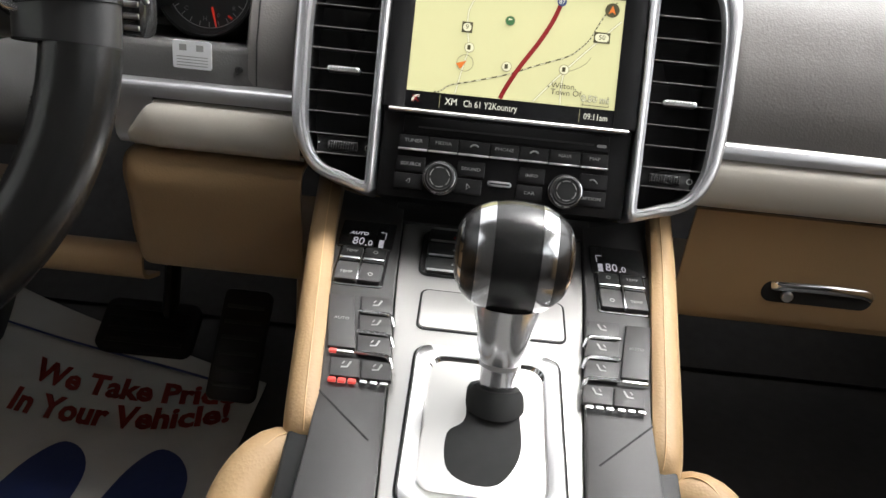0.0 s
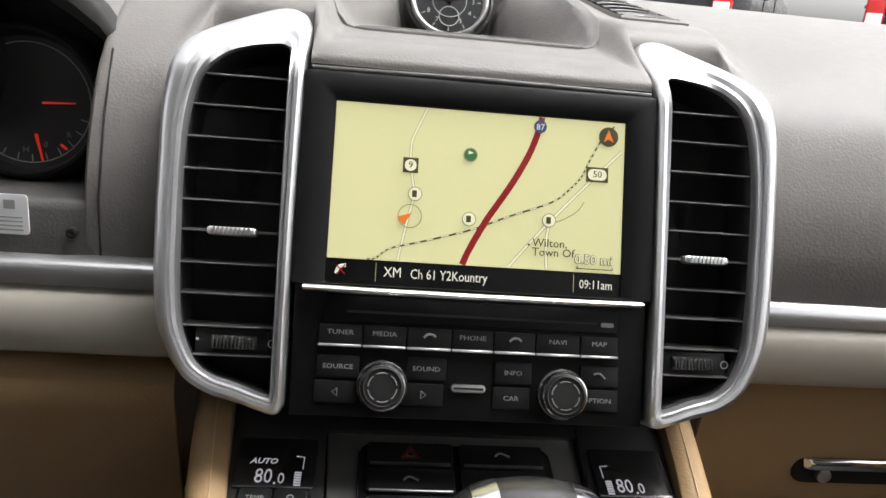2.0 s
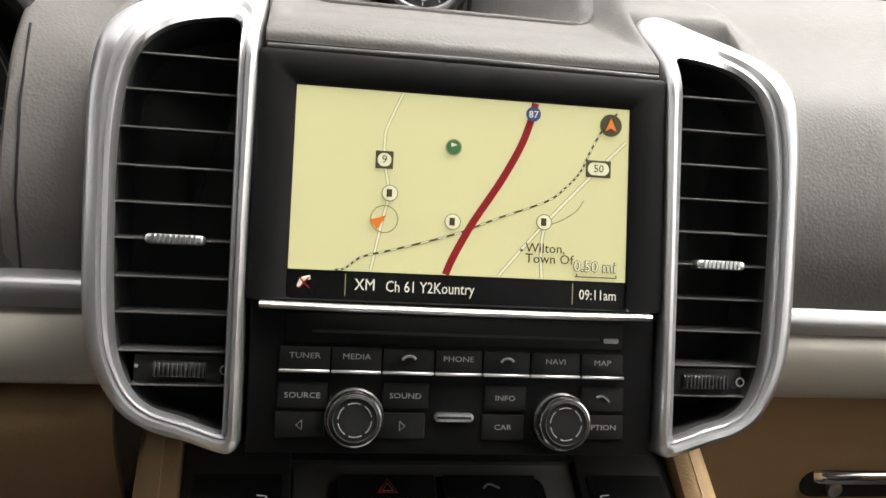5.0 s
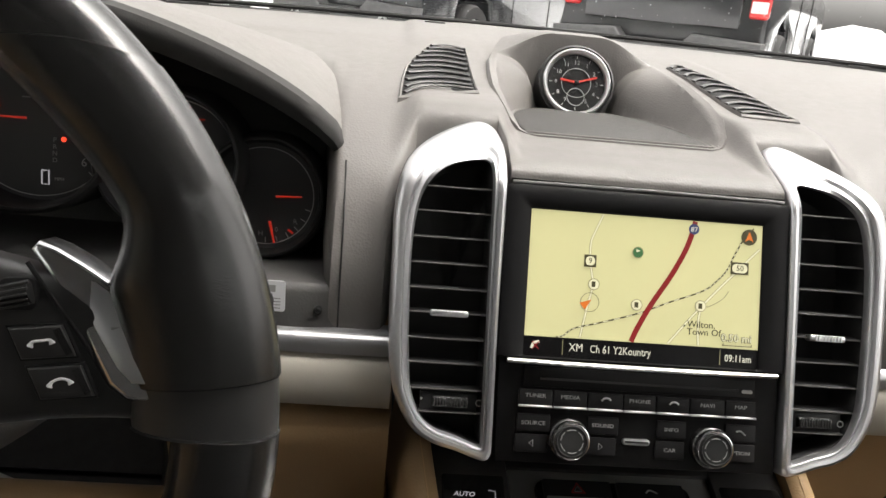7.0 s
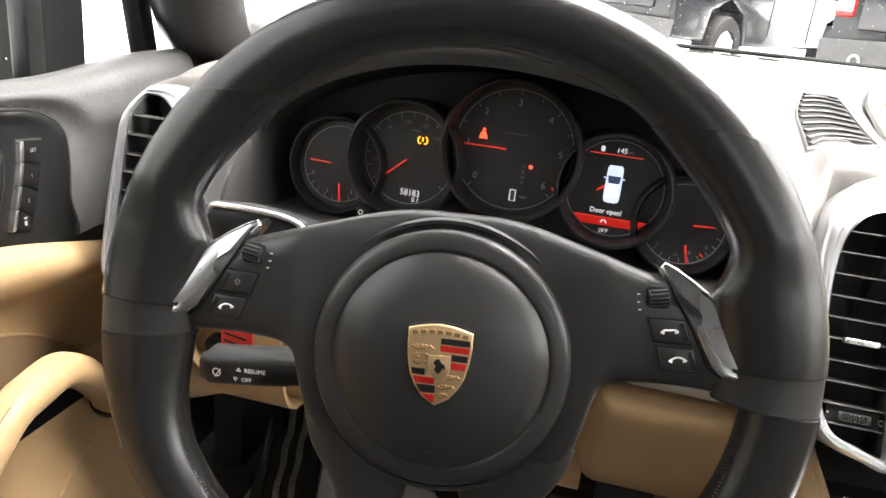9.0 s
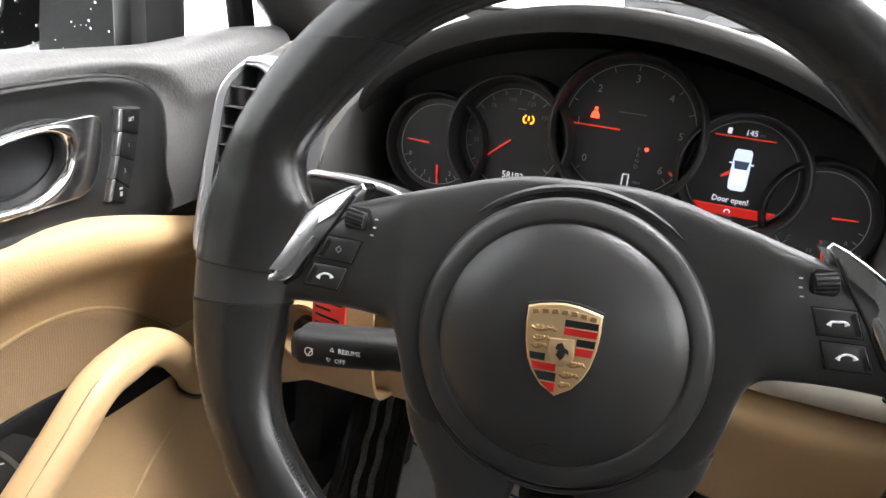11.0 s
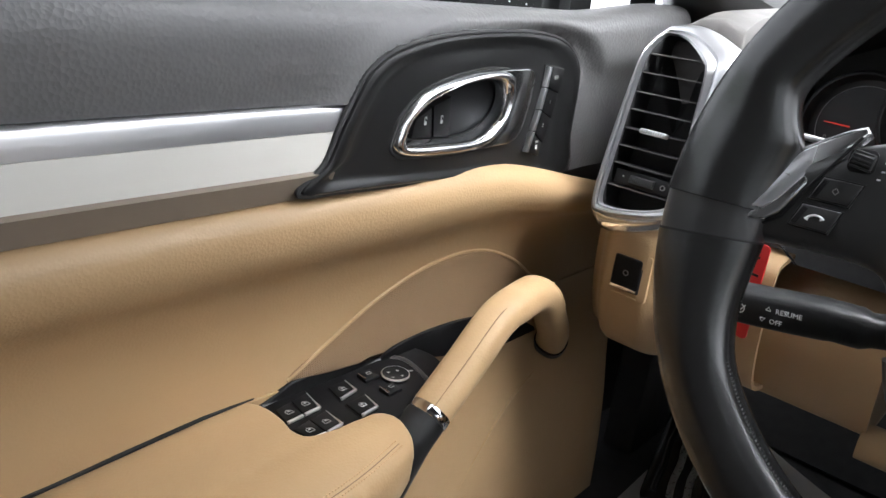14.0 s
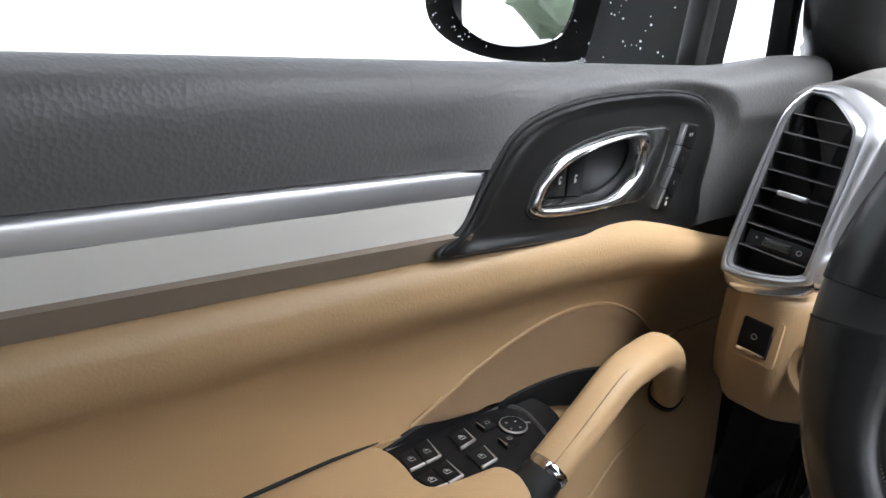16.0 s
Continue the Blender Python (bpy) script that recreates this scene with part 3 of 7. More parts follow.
def defroster(side):
    """A fan of curved slats in the dashboard top, wide at the front."""
    grille = thing("defroster_grille", HERE, "grey dashboard air outlet with fanned black slats beside the clock", "air vent", "defroster grilles")
    ins, outs = [(0.1050, 0.142), (0.1050, 0.225), (0.1030, 0.318)], [(0.1630, 0.122), (0.1580, 0.22), (0.1365, 0.322)]
    if side > 0:
        outs = [(x - 0.016, y + 0.014) for x, y in outs]
    rim = [(side * x, y) for x, y in spline(ins, 8)] + [(side * x, y) for x, y in spline(outs, 8)[::-1]]
    n = len(rim)
    cx = sum(p[0] for p in rim) / n
    cy = sum(p[1] for p in rim) / n
    rows = []
    for s, h in ((1.07, -0.003), (1.06, 0.0010), (1.03, 0.0026), (1.005, 0.0024), (0.985, -0.002)):
        rows.append([(cx + (x - cx) * s, cy + (y - cy) * s, pad_height(x, y) + h) for x, y in rim])
    rows = [r + [r[0]] for r in rows]
    part("frame", skin(rows), GREY, grille, "grey rim")
    part("duct", skin([[(x, y, pad_height(x, y) + 0.0008) for x, y in spline(ins, 8)], [(x, y, pad_height(x, y) + 0.0008) for x, y in spline(outs, 8)]]) if side > 0 else skin([[(-x, y, pad_height(x, y) + 0.0008) for x, y in spline(ins, 8)], [(-x, y, pad_height(x, y) + 0.0008) for x, y in spline(outs, 8)]]), VOID, grille)
    for k in range(10):
        q = (k + 0.5) / 10
        a, b = spline(ins, 60)[int(q * 59)], spline(outs, 60)[int(q * 59)]
        pts = []
        for t in np.linspace(0.04, 0.96, 10):
            x, y = a[0] + (b[0] - a[0]) * t, a[1] + (b[1] - a[1]) * t + 0.012 * math.sin(math.pi * t)
            pts.append((side * x, y, pad_height(x, y) + 0.0022))
        part("slat", tube(pts, 0.0022, 0.0011, 8), BANK, grille)
    return grille


defroster(-1)
defroster(1)

rows = []
for x in np.linspace(-0.730, -0.570, 30):
    inn = smoothstep(-0.668, -0.640, x)
    out = smoothstep(-0.70, -0.730, x)
    rows.append([(x, y + 0.020 * inn + 0.03 * out, z) for y, z in spline([(-0.012, 0.542), (-0.044, 0.538), (-0.049, 0.52), (-0.047, 0.48), (-0.040, 0.448), (-0.026, 0.424), (0.0, 0.412), (0.06, 0.405), (0.2, 0.40)], 28)])
end_panel = part("end_panel", thick(skin(rows), 0.004), TAN, dashboard, "tan leather panel under the outer air vent")
FRONT = Matrix(((1, 0, 0, -0.682), (0, 0, -1, -0.0478), (0, 1, 0, 0.498), (0, 0, 0, 1)))
sw = part("parking_brake_switch", prism(rounded(0.041, 0.044, 0.004, (0.0, -0.001)), -0.003, 0.0006, 0.0005), TAN, dashboard, "black parking brake switch in a tan frame")
sw.matrix_local = FRONT
part("switch_well", prism(rounded(0.0275, 0.0320, 0.002), 0.0, 0.0010, 0.0003), DUCT, sw)
part("switch_key", prism(rounded(0.0255, 0.0285, 0.002, (0, 0.001)), 0.0005, 0.0030, 0.0012, 3), RADIO, sw)
part("switch_edge", box(0.0245, 0.0030, 0.0014, (0, -0.0130, 0.0034), 0.0005), CHROME, sw)
part("switch_mark", lathe([(0.0026, 0), (0.0026, 0.0002), (0.0020, 0.0002), (0.0020, 0)], 16, (0, 0.001, 0.0031)), DIM_INK, sw)
part("switch_lip", box(0.0240, 0.0020, 0.0012, (0.001, -0.0205, 0.0010), 0.0005), TAN, sw)

# ---- centre stack ----
head_unit = thing("infotainment_unit", STACK, "black infotainment unit with a lit yellow map screen and two dials", "infotainment")
part("body", prism([(-0.0925, 0.053), (0.0925, 0.053), (0.0895, -0.118), (-0.0895, -0.118)], -0.06, 0.003, 0.0015), RADIO, head_unit, "matt black fascia")
part("screen_bezel", skin([[(x * s, y * t + c, w) for x, y in rounded(2, 2, 0.03)] for s, t, c, w in ((0.0925, 0.0545, 0.0005, 0.0), (0.0922, 0.0542, 0.0005, 0.0055), (0.0905, 0.0530, 0.0, 0.0065), (0.0805, 0.0490, -0.0045, 0.0058), (0.0762, 0.0466, -0.0057, 0.0040), (0.0762, 0.0466, -0.0057, 0.0))], True), RADIO, head_unit, "black screen bezel")
# highlight along the black bezel's upper edge, given as a greyer bar
part("top_line", tube([(-0.0890, 0.0560, 0.0035), (0, 0.0565, 0.0045), (0.0890, 0.0560, 0.0035)], 0.0017, sides=10), BANK, head_unit, "bezel's rounded top edge, its soft highlight put in as grey")
screen = part("screen", box(0.1515, 0.0935, 0.002, (0, -0.0055, 0.0020), 0), SCREEN_BLACK, head_unit, "lit map screen")
Z0 = 0.0031
part("map", box(0.1515, 0.0800, 0.0002, (0, 0.0002, Z0), 0), MAP_YELLOW, screen, "pale yellow road map")
for pts, w in (([(-0.0293, 0.0398), (-0.0355, 0.0250), (-0.0366, 0.0200), (-0.0364, 0.0096), (-0.0340, -0.0054), (-0.0365, -0.0180), (-0.0405, -0.0392)], 0.0015),
               ([(0.0741, 0.0246), (0.0551, 0.0049), (0.0371, -0.0146), (0.0262, -0.0273), (0.0164, -0.0392)], 0.0017),
               ([(0.0371, -0.0146), (0.0356, -0.0254), (0.0363, -0.0392)], 0.0017)):
    c = spline(pts, 24)
    part("road_edge", ribbon(c, w, Z0 + 0.0001), MAP_EDGE, screen)
    part("road", ribbon(c, w * 0.62, Z0 + 0.0002), MAP_ROAD, screen)
part("creek", ribbon(spline([(0.0549, -0.0032), (0.0515, -0.0083), (0.0447, -0.0128), (0.0393, -0.0150)], 12), 0.0005, Z0 + 0.0001), MAP_EDGE, screen)
rail = spline([(-0.060, -0.0392), (-0.0522, -0.0390), (-0.0445, -0.0335), (-0.0284, -0.0290), (-0.0039, -0.0215), (0.0153, -0.0134), (0.0378, -0.0044), (0.0470, 0.0030), (0.0530, 0.0100), (0.0572, 0.0191), (0.0633, 0.0304), (0.0698, 0.0380)], 150)
part("railway", ribbon(rail[8:], 0.0009, Z0 + 0.00025), MAP_LINE, screen, "dashed railway line")
for k in range(10, 146, 4):
    part("railway_dash", ribbon(rail[k:k + 3], 0.0005, Z0 + 0.0004, 0.0001), MAP_ROAD, screen)
part("motorway", ribbon(spline([(0.0308, 0.0398), (0.0290, 0.0320), (0.0246, 0.0196), (0.0161, 0.0034), (0.0042, -0.0155), (-0.0040, -0.0310), (-0.0075, -0.0395)], 30), 0.0033, Z0 + 0.0004), MAP_RED, screen, "thick red motorway")
for x, y, m in ((-0.0060, 0.0172, MAP_GREEN), (-0.0335, -0.0050, MAP_LINE), (-0.0052, -0.0161, MAP_LINE), (0.0365, -0.0141, MAP_LINE)):
    part("place_mark", disc(0.0037, (x, y, Z0 + 0.0005)), MAP_EDGE, screen)
    part("mark_face", disc(0.0032, (x, y, Z0 + 0.0007)), MAP_ROAD if m is not MAP_GREEN else MAP_GREEN, screen)
    if m is not MAP_GREEN:
        part("mark_sign", box(0.0024, 0.0034, 0.0003, (x - 0.0003, y, Z0 + 0.0012), 0), m, screen)
    else:
        part("mark_sign", prism([(x - 0.0012, y + 0.002), (x + 0.0016, y + 0.001), (x - 0.0012, y)], Z0 + 0.0012, Z0 + 0.0014), MAP_ROAD, screen)
part("compass", disc(0.0052, (0.0667, 0.0321, Z0 + 0.0006)), MAP_LINE, screen, "dark compass button")
part("compass_arrow", prism([(0.0667, 0.0355), (0.0694, 0.0292), (0.0667, 0.0308), (0.0640, 0.0292)], Z0 + 0.0011, Z0 + 0.0013), MAP_ORANGE, screen)
part("road_shield", disc(0.0034, (0.0299, 0.0347, Z0 + 0.0008)), MAP_BLUE, screen)
writing("87", 0.0046, (0.0299, 0.0343, Z0 + 0.0014), SCREEN_TEXT, screen)
for x, y, w, t in ((-0.0365, 0.0096, 0.0078, "9"), (0.0613, 0.0116, 0.0118, "50")):
    part("road_sign", box(w, 0.0078, 0.0004, (x, y, Z0 + 0.0006), 0), MAP_LINE, screen)
    part("sign_face", prism(rounded(w - 0.0018, 0.0058, 0.0027, (x, y)), Z0 + 0.0008, Z0 + 0.0010), MAP_ROAD, screen)
    writing(t, 0.0050, (x, y, Z0 + 0.0012), MAP_LINE, screen)
part("car_ring", lathe([(0.0062, 0), (0.0062, 0.0002), (0.0057, 0.0002), (0.0057, 0)], 32, (-0.0355, -0.0165, Z0 + 0.0006)), MAP_EDGE, screen)
part("car_arrow", prism([(-0.0420, -0.0172), (-0.0345, -0.0148), (-0.0385, -0.0212)], Z0 + 0.0008, Z0 + 0.0010), MAP_ORANGE, screen)
writing("Wilton,", 0.0060, (0.0283, -0.0260, Z0 + 0.0006), MAP_LINE, screen, align="LEFT")
writing("Town Of", 0.0060, (0.0283, -0.0308, Z0 + 0.0006), MAP_LINE, screen, align="LEFT")
part("town_dot", disc(0.0006, (0.0265, -0.0272, Z0 + 0.0005)), MAP_LINE, screen)
writing("0.50 mi", 0.0068, (0.0610, -0.0334, Z0 + 0.0006), MAP_LINE, screen, bold=0.00030)
writing("0.50 mi", 0.0068, (0.0610, -0.0334, Z0 + 0.0010), MAP_ROAD, screen)
part("scale_bar", box(0.0190, 0.0005, 0.0002, (0.0612, -0.0380, Z0 + 0.0006), 0), MAP_LINE, screen)
for x in (0.0525, 0.0711):
    part("scale_tick", box(0.0005, 0.0016, 0.0002, (x, -0.0375, Z0 + 0.0006), 0), MAP_LINE, screen)
writing("XM", 0.0072, (-0.0425, -0.0457, Z0 + 0.0003), SCREEN_TEXT, screen, wide=0.85)
writing("Ch 61 Y2Kountry", 0.0070, (-0.0337, -0.0460, Z0 + 0.0003), SCREEN_TEXT, screen, align="LEFT", wide=0.78)
writing("09:11am", 0.0065, (0.0628, -0.0462, Z0 + 0.0003), SCREEN_TEXT, screen, wide=0.8)
part("band_divider", box(0.0004, 0.0095, 0.0002, (-0.0510, -0.0458, Z0), 0), MAP_EDGE, screen)
part("band_divider", box(0.0004, 0.0095, 0.0002, (0.0510, -0.0458, Z0), 0), MAP_EDGE, screen)
part("phone_mark", tube(spline([(-0.0708, -0.0475, Z0), (-0.0695, -0.0442, Z0), (-0.0660, -0.0432, Z0)], 8), 0.0009, sides=6), SCREEN_TEXT, screen)
part("phone_cross", ribbon([(-0.0708, -0.0432), (-0.0662, -0.0478)], 0.0006, Z0 + 0.0008), MAP_RED, screen)
part("phone_cross", ribbon([(-0.0706, -0.0480), (-0.0664, -0.0430)], 0.0006, Z0 + 0.0012), MAP_RED, screen)

part("chrome_bar", tube([(-0.0862, -0.0552, 0.0075), (-0.05, -0.0556, 0.0095), (0, -0.0557, 0.0100), (0.05, -0.0556, 0.0095), (0.0862, -0.0552, 0.0075)], 0.0017, 0.0030, 12), SATIN, head_unit, "bright chrome bar under the screen")
slot = part("disc_slot", prism(rounded(0.150, 0.0125, 0.001, (0, -0.0648)), 0.0025, 0.0038, 0.0004), RADIO, head_unit, "black disc slot")
part("slot_opening", box(0.128, 0.0013, 0.0006, (0, -0.0660, 0.0039), 0), DUCT, slot)
part("eject_mark", prism(rounded(0.007, 0.0022, 0.001, (0.0695, -0.0665)), 0.0037, 0.0041), GREY_INK, slot)
edges = [-0.0775, -0.0556, -0.0337, -0.0109, 0.0104, 0.0320, 0.0552, 0.0755]
for k, t in enumerate(("TUNER", "MEDIA", "", "PHONE", "", "NAVI", "MAP")):
    x, w = (edges[k] + edges[k + 1]) / 2, edges[k + 1] - edges[k] - 0.0006
    b = part("button", prism(rounded(w, 0.0095, 0.0006, (x, -0.0775)), 0.002, 0.0050, 0.0004), RADIO, head_unit)
    part("chrome_edge", box(w, 0.0014, 0.0026, (x, -0.0829, 0.0054), 0.0004, 1), SATIN, b)
    if t:
        writing(t, 0.0034, (x, -0.0765, 0.0051), DIM_INK, b, wide=1.22)
    else:
        c = [(x - 0.0028, -0.0772, 0.0064), (x - 0.0012, -0.0757, 0.0064), (x + 0.0014, -0.0756, 0.0064), (x + 0.0030, -0.0768, 0.0064)]
        part("phone_mark", tube(spline(c, 10), 0.0006, sides=6), DIM_INK, b)
for x, y, w, h, t in ((-0.0669, -0.0934, 0.021, 0.011, "SOURCE"), (-0.0229, -0.0929, 0.020, 0.011, "SOUND"), (-0.0676, -0.1058, 0.021, 0.011, "<"), (-0.0240, -0.1057, 0.020, 0.011, ">"),
                      (0.0213, -0.0931, 0.019, 0.011, "INFO"), (0.0206, -0.1058, 0.019, 0.011, "CAR"), (0.0662, -0.0929, 0.020, 0.011, ""), (0.0662, -0.1053, 0.020, 0.011, "OPTION")):
    b = part("button", prism(rounded(w, h, 0.0008, (x, y)), 0.002, 0.0042, 0.0004), RADIO, head_unit)
    if t == "<" or t == ">":
        s = 1 if t == ">" else -1
        part("arrow", ribbon([(x - s * 0.001, y + 0.002), (x + s * 0.0014, y), (x - s * 0.001, y - 0.002), (x - s * 0.001, y + 0.002)], 0.0004, 0.0043), DIM_INK, b)
    elif t:
        writing(t, 0.0033, (x - (0.001 if t == "OPTION" else 0), y, 0.0043), DIM_INK, b, wide=1.22)
    else:
        part("arrow", tube(spline([(x - 0.003, y + 0.001, 0.0044), (x, y + 0.0015, 0.0044), (x + 0.003, y - 0.001, 0.0044)], 8), 0.0005, sides=6), DIM_INK, b)
for x, y in ((-0.0447, -0.1018), (0.0460, -0.1022)):
    k = part("dial_knob", lathe([(0.0112, 0.002), (0.0112, 0.012), (0.0106, 0.0145), (0.0092, 0.0152), (0.0088, 0.0145), (0.0066, 0.0145), (0, 0.0145)], 40, (x, y, 0)), BLACK, head_unit, "black rotary dial with a chrome ring")
    part("knob_ring", lathe([(0.0118, 0.0095), (0.0119, 0.0125), (0.0113, 0.0140), (0.0107, 0.0142), (0.0107, 0.0095)], 40, (x, y, 0)), POLISHED, k, "chrome ring")
    part("knob_base", lathe([(0.0128, 0.002), (0.0126, 0.0085), (0.0116, 0.0095), (0.0105, 0.0095)], 40, (x, y, 0)), GLOSS, k)
    dashes = None
    for j in range(6):
        a0 = 1.047 * j + 0.2
        dashes = tube([(x + 0.0070 * math.cos(a0 + e), y + 0.0070 * math.sin(a0 + e), 0.0147) for e in (0.0, 0.25, 0.5, 0.78)], 0.0003, sides=6, bm=dashes)
    part("inner_ring", dashes, DIM_INK, k)
part("card_slot", prism(rounded(0.0175, 0.0040, 0.0019, (-0.0014, -0.1017)), 0.002, 0.0055, 0.0008), SATIN, head_unit, "small silver card slot")
part("slot_gap", box(0.0150, 0.0012, 0.0006, (-0.0014, -0.1017, 0.0056), 0), VOID, head_unit)

OUT = [(0.0918, 0.078), (0.0935, 0.0910), (0.0985, 0.1010), (0.109, 0.1045), (0.1245, 0.0990), (0.1425, 0.0860), (0.1560, 0.0670), (0.1620, 0.040), (0.1618, 0.005), (0.1608, -0.030), (0.1588, -0.060), (0.1540, -0.082), (0.1425, -0.1010), (0.1290, -0.1095), (0.1140, -0.1135), (0.1000, -0.1180), (0.0948, -0.1178), (0.0925, -0.1140), (0.0920, -0.105), (0.0928, -0.028), (0.0922, 0.040)]
INN = [(0.1012, 0.0640), (0.1040, 0.0700), (0.110, 0.0708), (0.125, 0.0670), (0.1365, 0.0590), (0.1450, 0.0455), (0.1488, 0.025), (0.1495, 0.000), (0.1485, -0.030), (0.1470, -0.055), (0.1445, -0.076), (0.1380, -0.0920), (0.129, -0.1000), (0.116, -0.1040), (0.1010, -0.1090), (0.0990, -0.1060), (0.0992, -0.098), (0.1000, -0.028), (0.1008, 0.040)]
VENT_SLATS = [0.0505, 0.0345, 0.0180, 0.0016, -0.0142, -0.0295, -0.0456, -0.0608, -0.0768, -0.0910]


def curve_back(u, v):
    """How far a vent's face sinks: it bends away at the top and towards its outer side."""
    return -0.047 * smoothstep(0.044, 0.108, v) ** 1.4 - 0.06 * max(0.0, abs(u) - 0.0925)


def vent(side, m, label, out=OUT, inn=INN, slats=VENT_SLATS, bend=curve_back, tab_at=5, thumb_at=-0.0845):
    v = thing("air_vent", m, label, "air vent", "dashboard air vents")
    n = 96
    o = [(side * p[0], p[1]) for p in spline(out, n, True)]
    i = [(side * p[0], p[1]) for p in spline(inn, n, True)]
    rows = []
    for t, w in ((0.0, -0.035), (0.0, 0.002), (0.04, 0.0055), (0.12, 0.0078), (0.35, 0.0092), (0.58, 0.0088), (0.68, 0.0058), (0.76, 0.0066), (0.90, 0.0074), (1.0, 0.0052), (1.01, 0.0010)):
        ring_ = [(a[0] + (b[0] - a[0]) * t, a[1] + (b[1] - a[1]) * t) for a, b in zip(o, i)]
        rows.append([(x, y, w + bend(x, y)) for x, y in ring_])
    part("frame", skin(rows, True), FRAME, v, "satin chrome frame")
    cx, cy = sum(p[0] for p in i) / n, sum(p[1] for p in i) / n
    rows = [[(a[0], a[1], w + bend(a[0], a[1])) for a in i] for w in (0.0030, -0.030)] + [[(cx + (a[0] - cx) * 0.4, cy + (a[1] - cy) * 0.4, -0.031 + bend(a[0], a[1])) for a in i], [(cx, cy, -0.031)] * n]
    part("duct", skin(rows, True), DUCT, v, "black duct")
    for k, y in enumerate(slats):
        hits = []
        for a, b in zip(i, i[1:] + i[:1]):
            if (a[1] - y) * (b[1] - y) < 0:
                hits.append(a[0] + (b[0] - a[0]) * (y - a[1]) / (b[1] - a[1]))
        x0, x1 = min(hits), max(hits)
        w = bend(cx, y)
        rows = []
        for x in (x0, x1):
            rows.append([(x, y - 0.0006, w - 0.001), (x, y + 0.0006, w - 0.001), (x, y + 0.0022, w - 0.013), (x, y + 0.0010, w - 0.013)])
        s = part("slat", skin(rows, True, True), DUCT, v)
        # light catching the black slat's front edge, drawn as a grey strip
        part("lit_slat_edge", box(x1 - x0, 0.0006, 0.0008, ((x0 + x1) / 2, y, w - 0.0008), 0), GREY, s)
        if k == tab_at:
            part("slat_tab", box(0.0240, 0.0042, 0.008, ((x0 + x1) / 2 - side * 0.001, y, w + 0.0005), 0.0015, 3), SATIN, s, "ribbed silver adjuster")
            ribs = None
            for j in range(9):
                ribs = box(0.0011, 0.0036, 0.0009, ((x0 + x1) / 2 - side * 0.001 + (j - 4) * 0.0021, y, w + 0.0047), 0, bm=ribs)
            part("adjuster_ribs", ribs, SATIN, s)
    y = thumb_at
    w = bend(cx, y)
    part("thumb_plate", box(abs(x1 - x0) * 0.92, 0.0125, 0.002, ((x0 + x1) / 2 + side * 0.001, y, w - 0.004), 0.0006), BLACK, v)
    tw = part("thumbwheel", tube([((x0 + x1) / 2 + dx, y, w - 0.0022) for dx in (-0.0112, -0.0108, 0.0108, 0.0112)], [0.001, 0.0034, 0.0034, 0.001], [0.001, 0.0028, 0.0028, 0.001], 12), BLACK, v, "ribbed dark thumbwheel")
    for q in range(12):
        part("wheel_rib", box(0.0008, 0.0062, 0.0010, ((x0 + x1) / 2 + (q - 5.5) * 0.0018, y, w + 0.0008), 0.0002, 1), DARK, tw)
    part("closed_mark", lathe([(0.0022, 0), (0.0022, 0.0003), (0.0016, 0.0003), (0.0016, 0)], 20, ((x0 + x1) / 2 + 0.0185, y, w - 0.0028)), GREY_INK, v)
    part("open_mark", disc(0.0008, ((x0 + x1) / 2 - 0.0180, y + 0.001, w - 0.0028), 0.0003, 10), GREY_INK, v)
    return v


vent(-1, STACK, "tall satin chrome air vent with black slats beside the screen")
vent(1, STACK, "tall satin chrome air vent with black slats beside the screen")

OUTER = plane_frame((-0.690, -0.035, 0.610), 14)
OUT2 = [(-0.034, -0.063), (-0.036, -0.026), (-0.034, 0.033), (-0.029, 0.090), (-0.020, 0.0995), (0.004, 0.1010), (0.037, 0.0870), (0.0465, 0.071), (0.045, 0.040), (0.0405, -0.005), (0.038, -0.043), (0.034, -0.056), (0.004, -0.065), (-0.025, -0.069)]
INN2 = [(-0.0275, -0.057), (-0.0290, -0.026), (-0.0290, 0.030), (-0.0275, 0.083), (-0.019, 0.0895), (-0.004, 0.086), (0.018, 0.071), (0.0245, 0.060), (0.027, 0.030), (0.029, -0.005), (0.030, -0.040), (0.027, -0.050), (0.005, -0.058), (-0.018, -0.061)]
outer_vent = vent(1, OUTER, "satin chrome air vent with black slats beside the driver's door", OUT2, INN2, [0.070, 0.0535, 0.037, 0.022, 0.0062, -0.009, -0.024, -0.043], lambda u, v: -0.030 * smoothstep(0.055, 0.105, v) ** 1.4 - 0.10 * max(0.0, u), 4, -0.0345)
strip = []
for p in spline([(-0.0345, -0.0655), (-0.0225, -0.0715), (0.0070, -0.0670), (0.0300, -0.0570), (0.0375, -0.0480)], 24):
    d = 0.10 * max(0.0, p[0])
    strip.append([(p[0], p[1] + 0.003, 0.000 - d), (p[0], p[1] - 0.001, 0.0010 - d), (p[0] + 0.0005, p[1] - 0.0055, -0.0010 - d), (p[0] + 0.001, p[1] - 0.0100, -0.0060 - d), (p[0] + 0.001, p[1] - 0.0115, -0.0140 - d)])
part("lower_lip", thick(skin(strip), 0.002), POLISHED, outer_vent, "chrome lip under the vent")

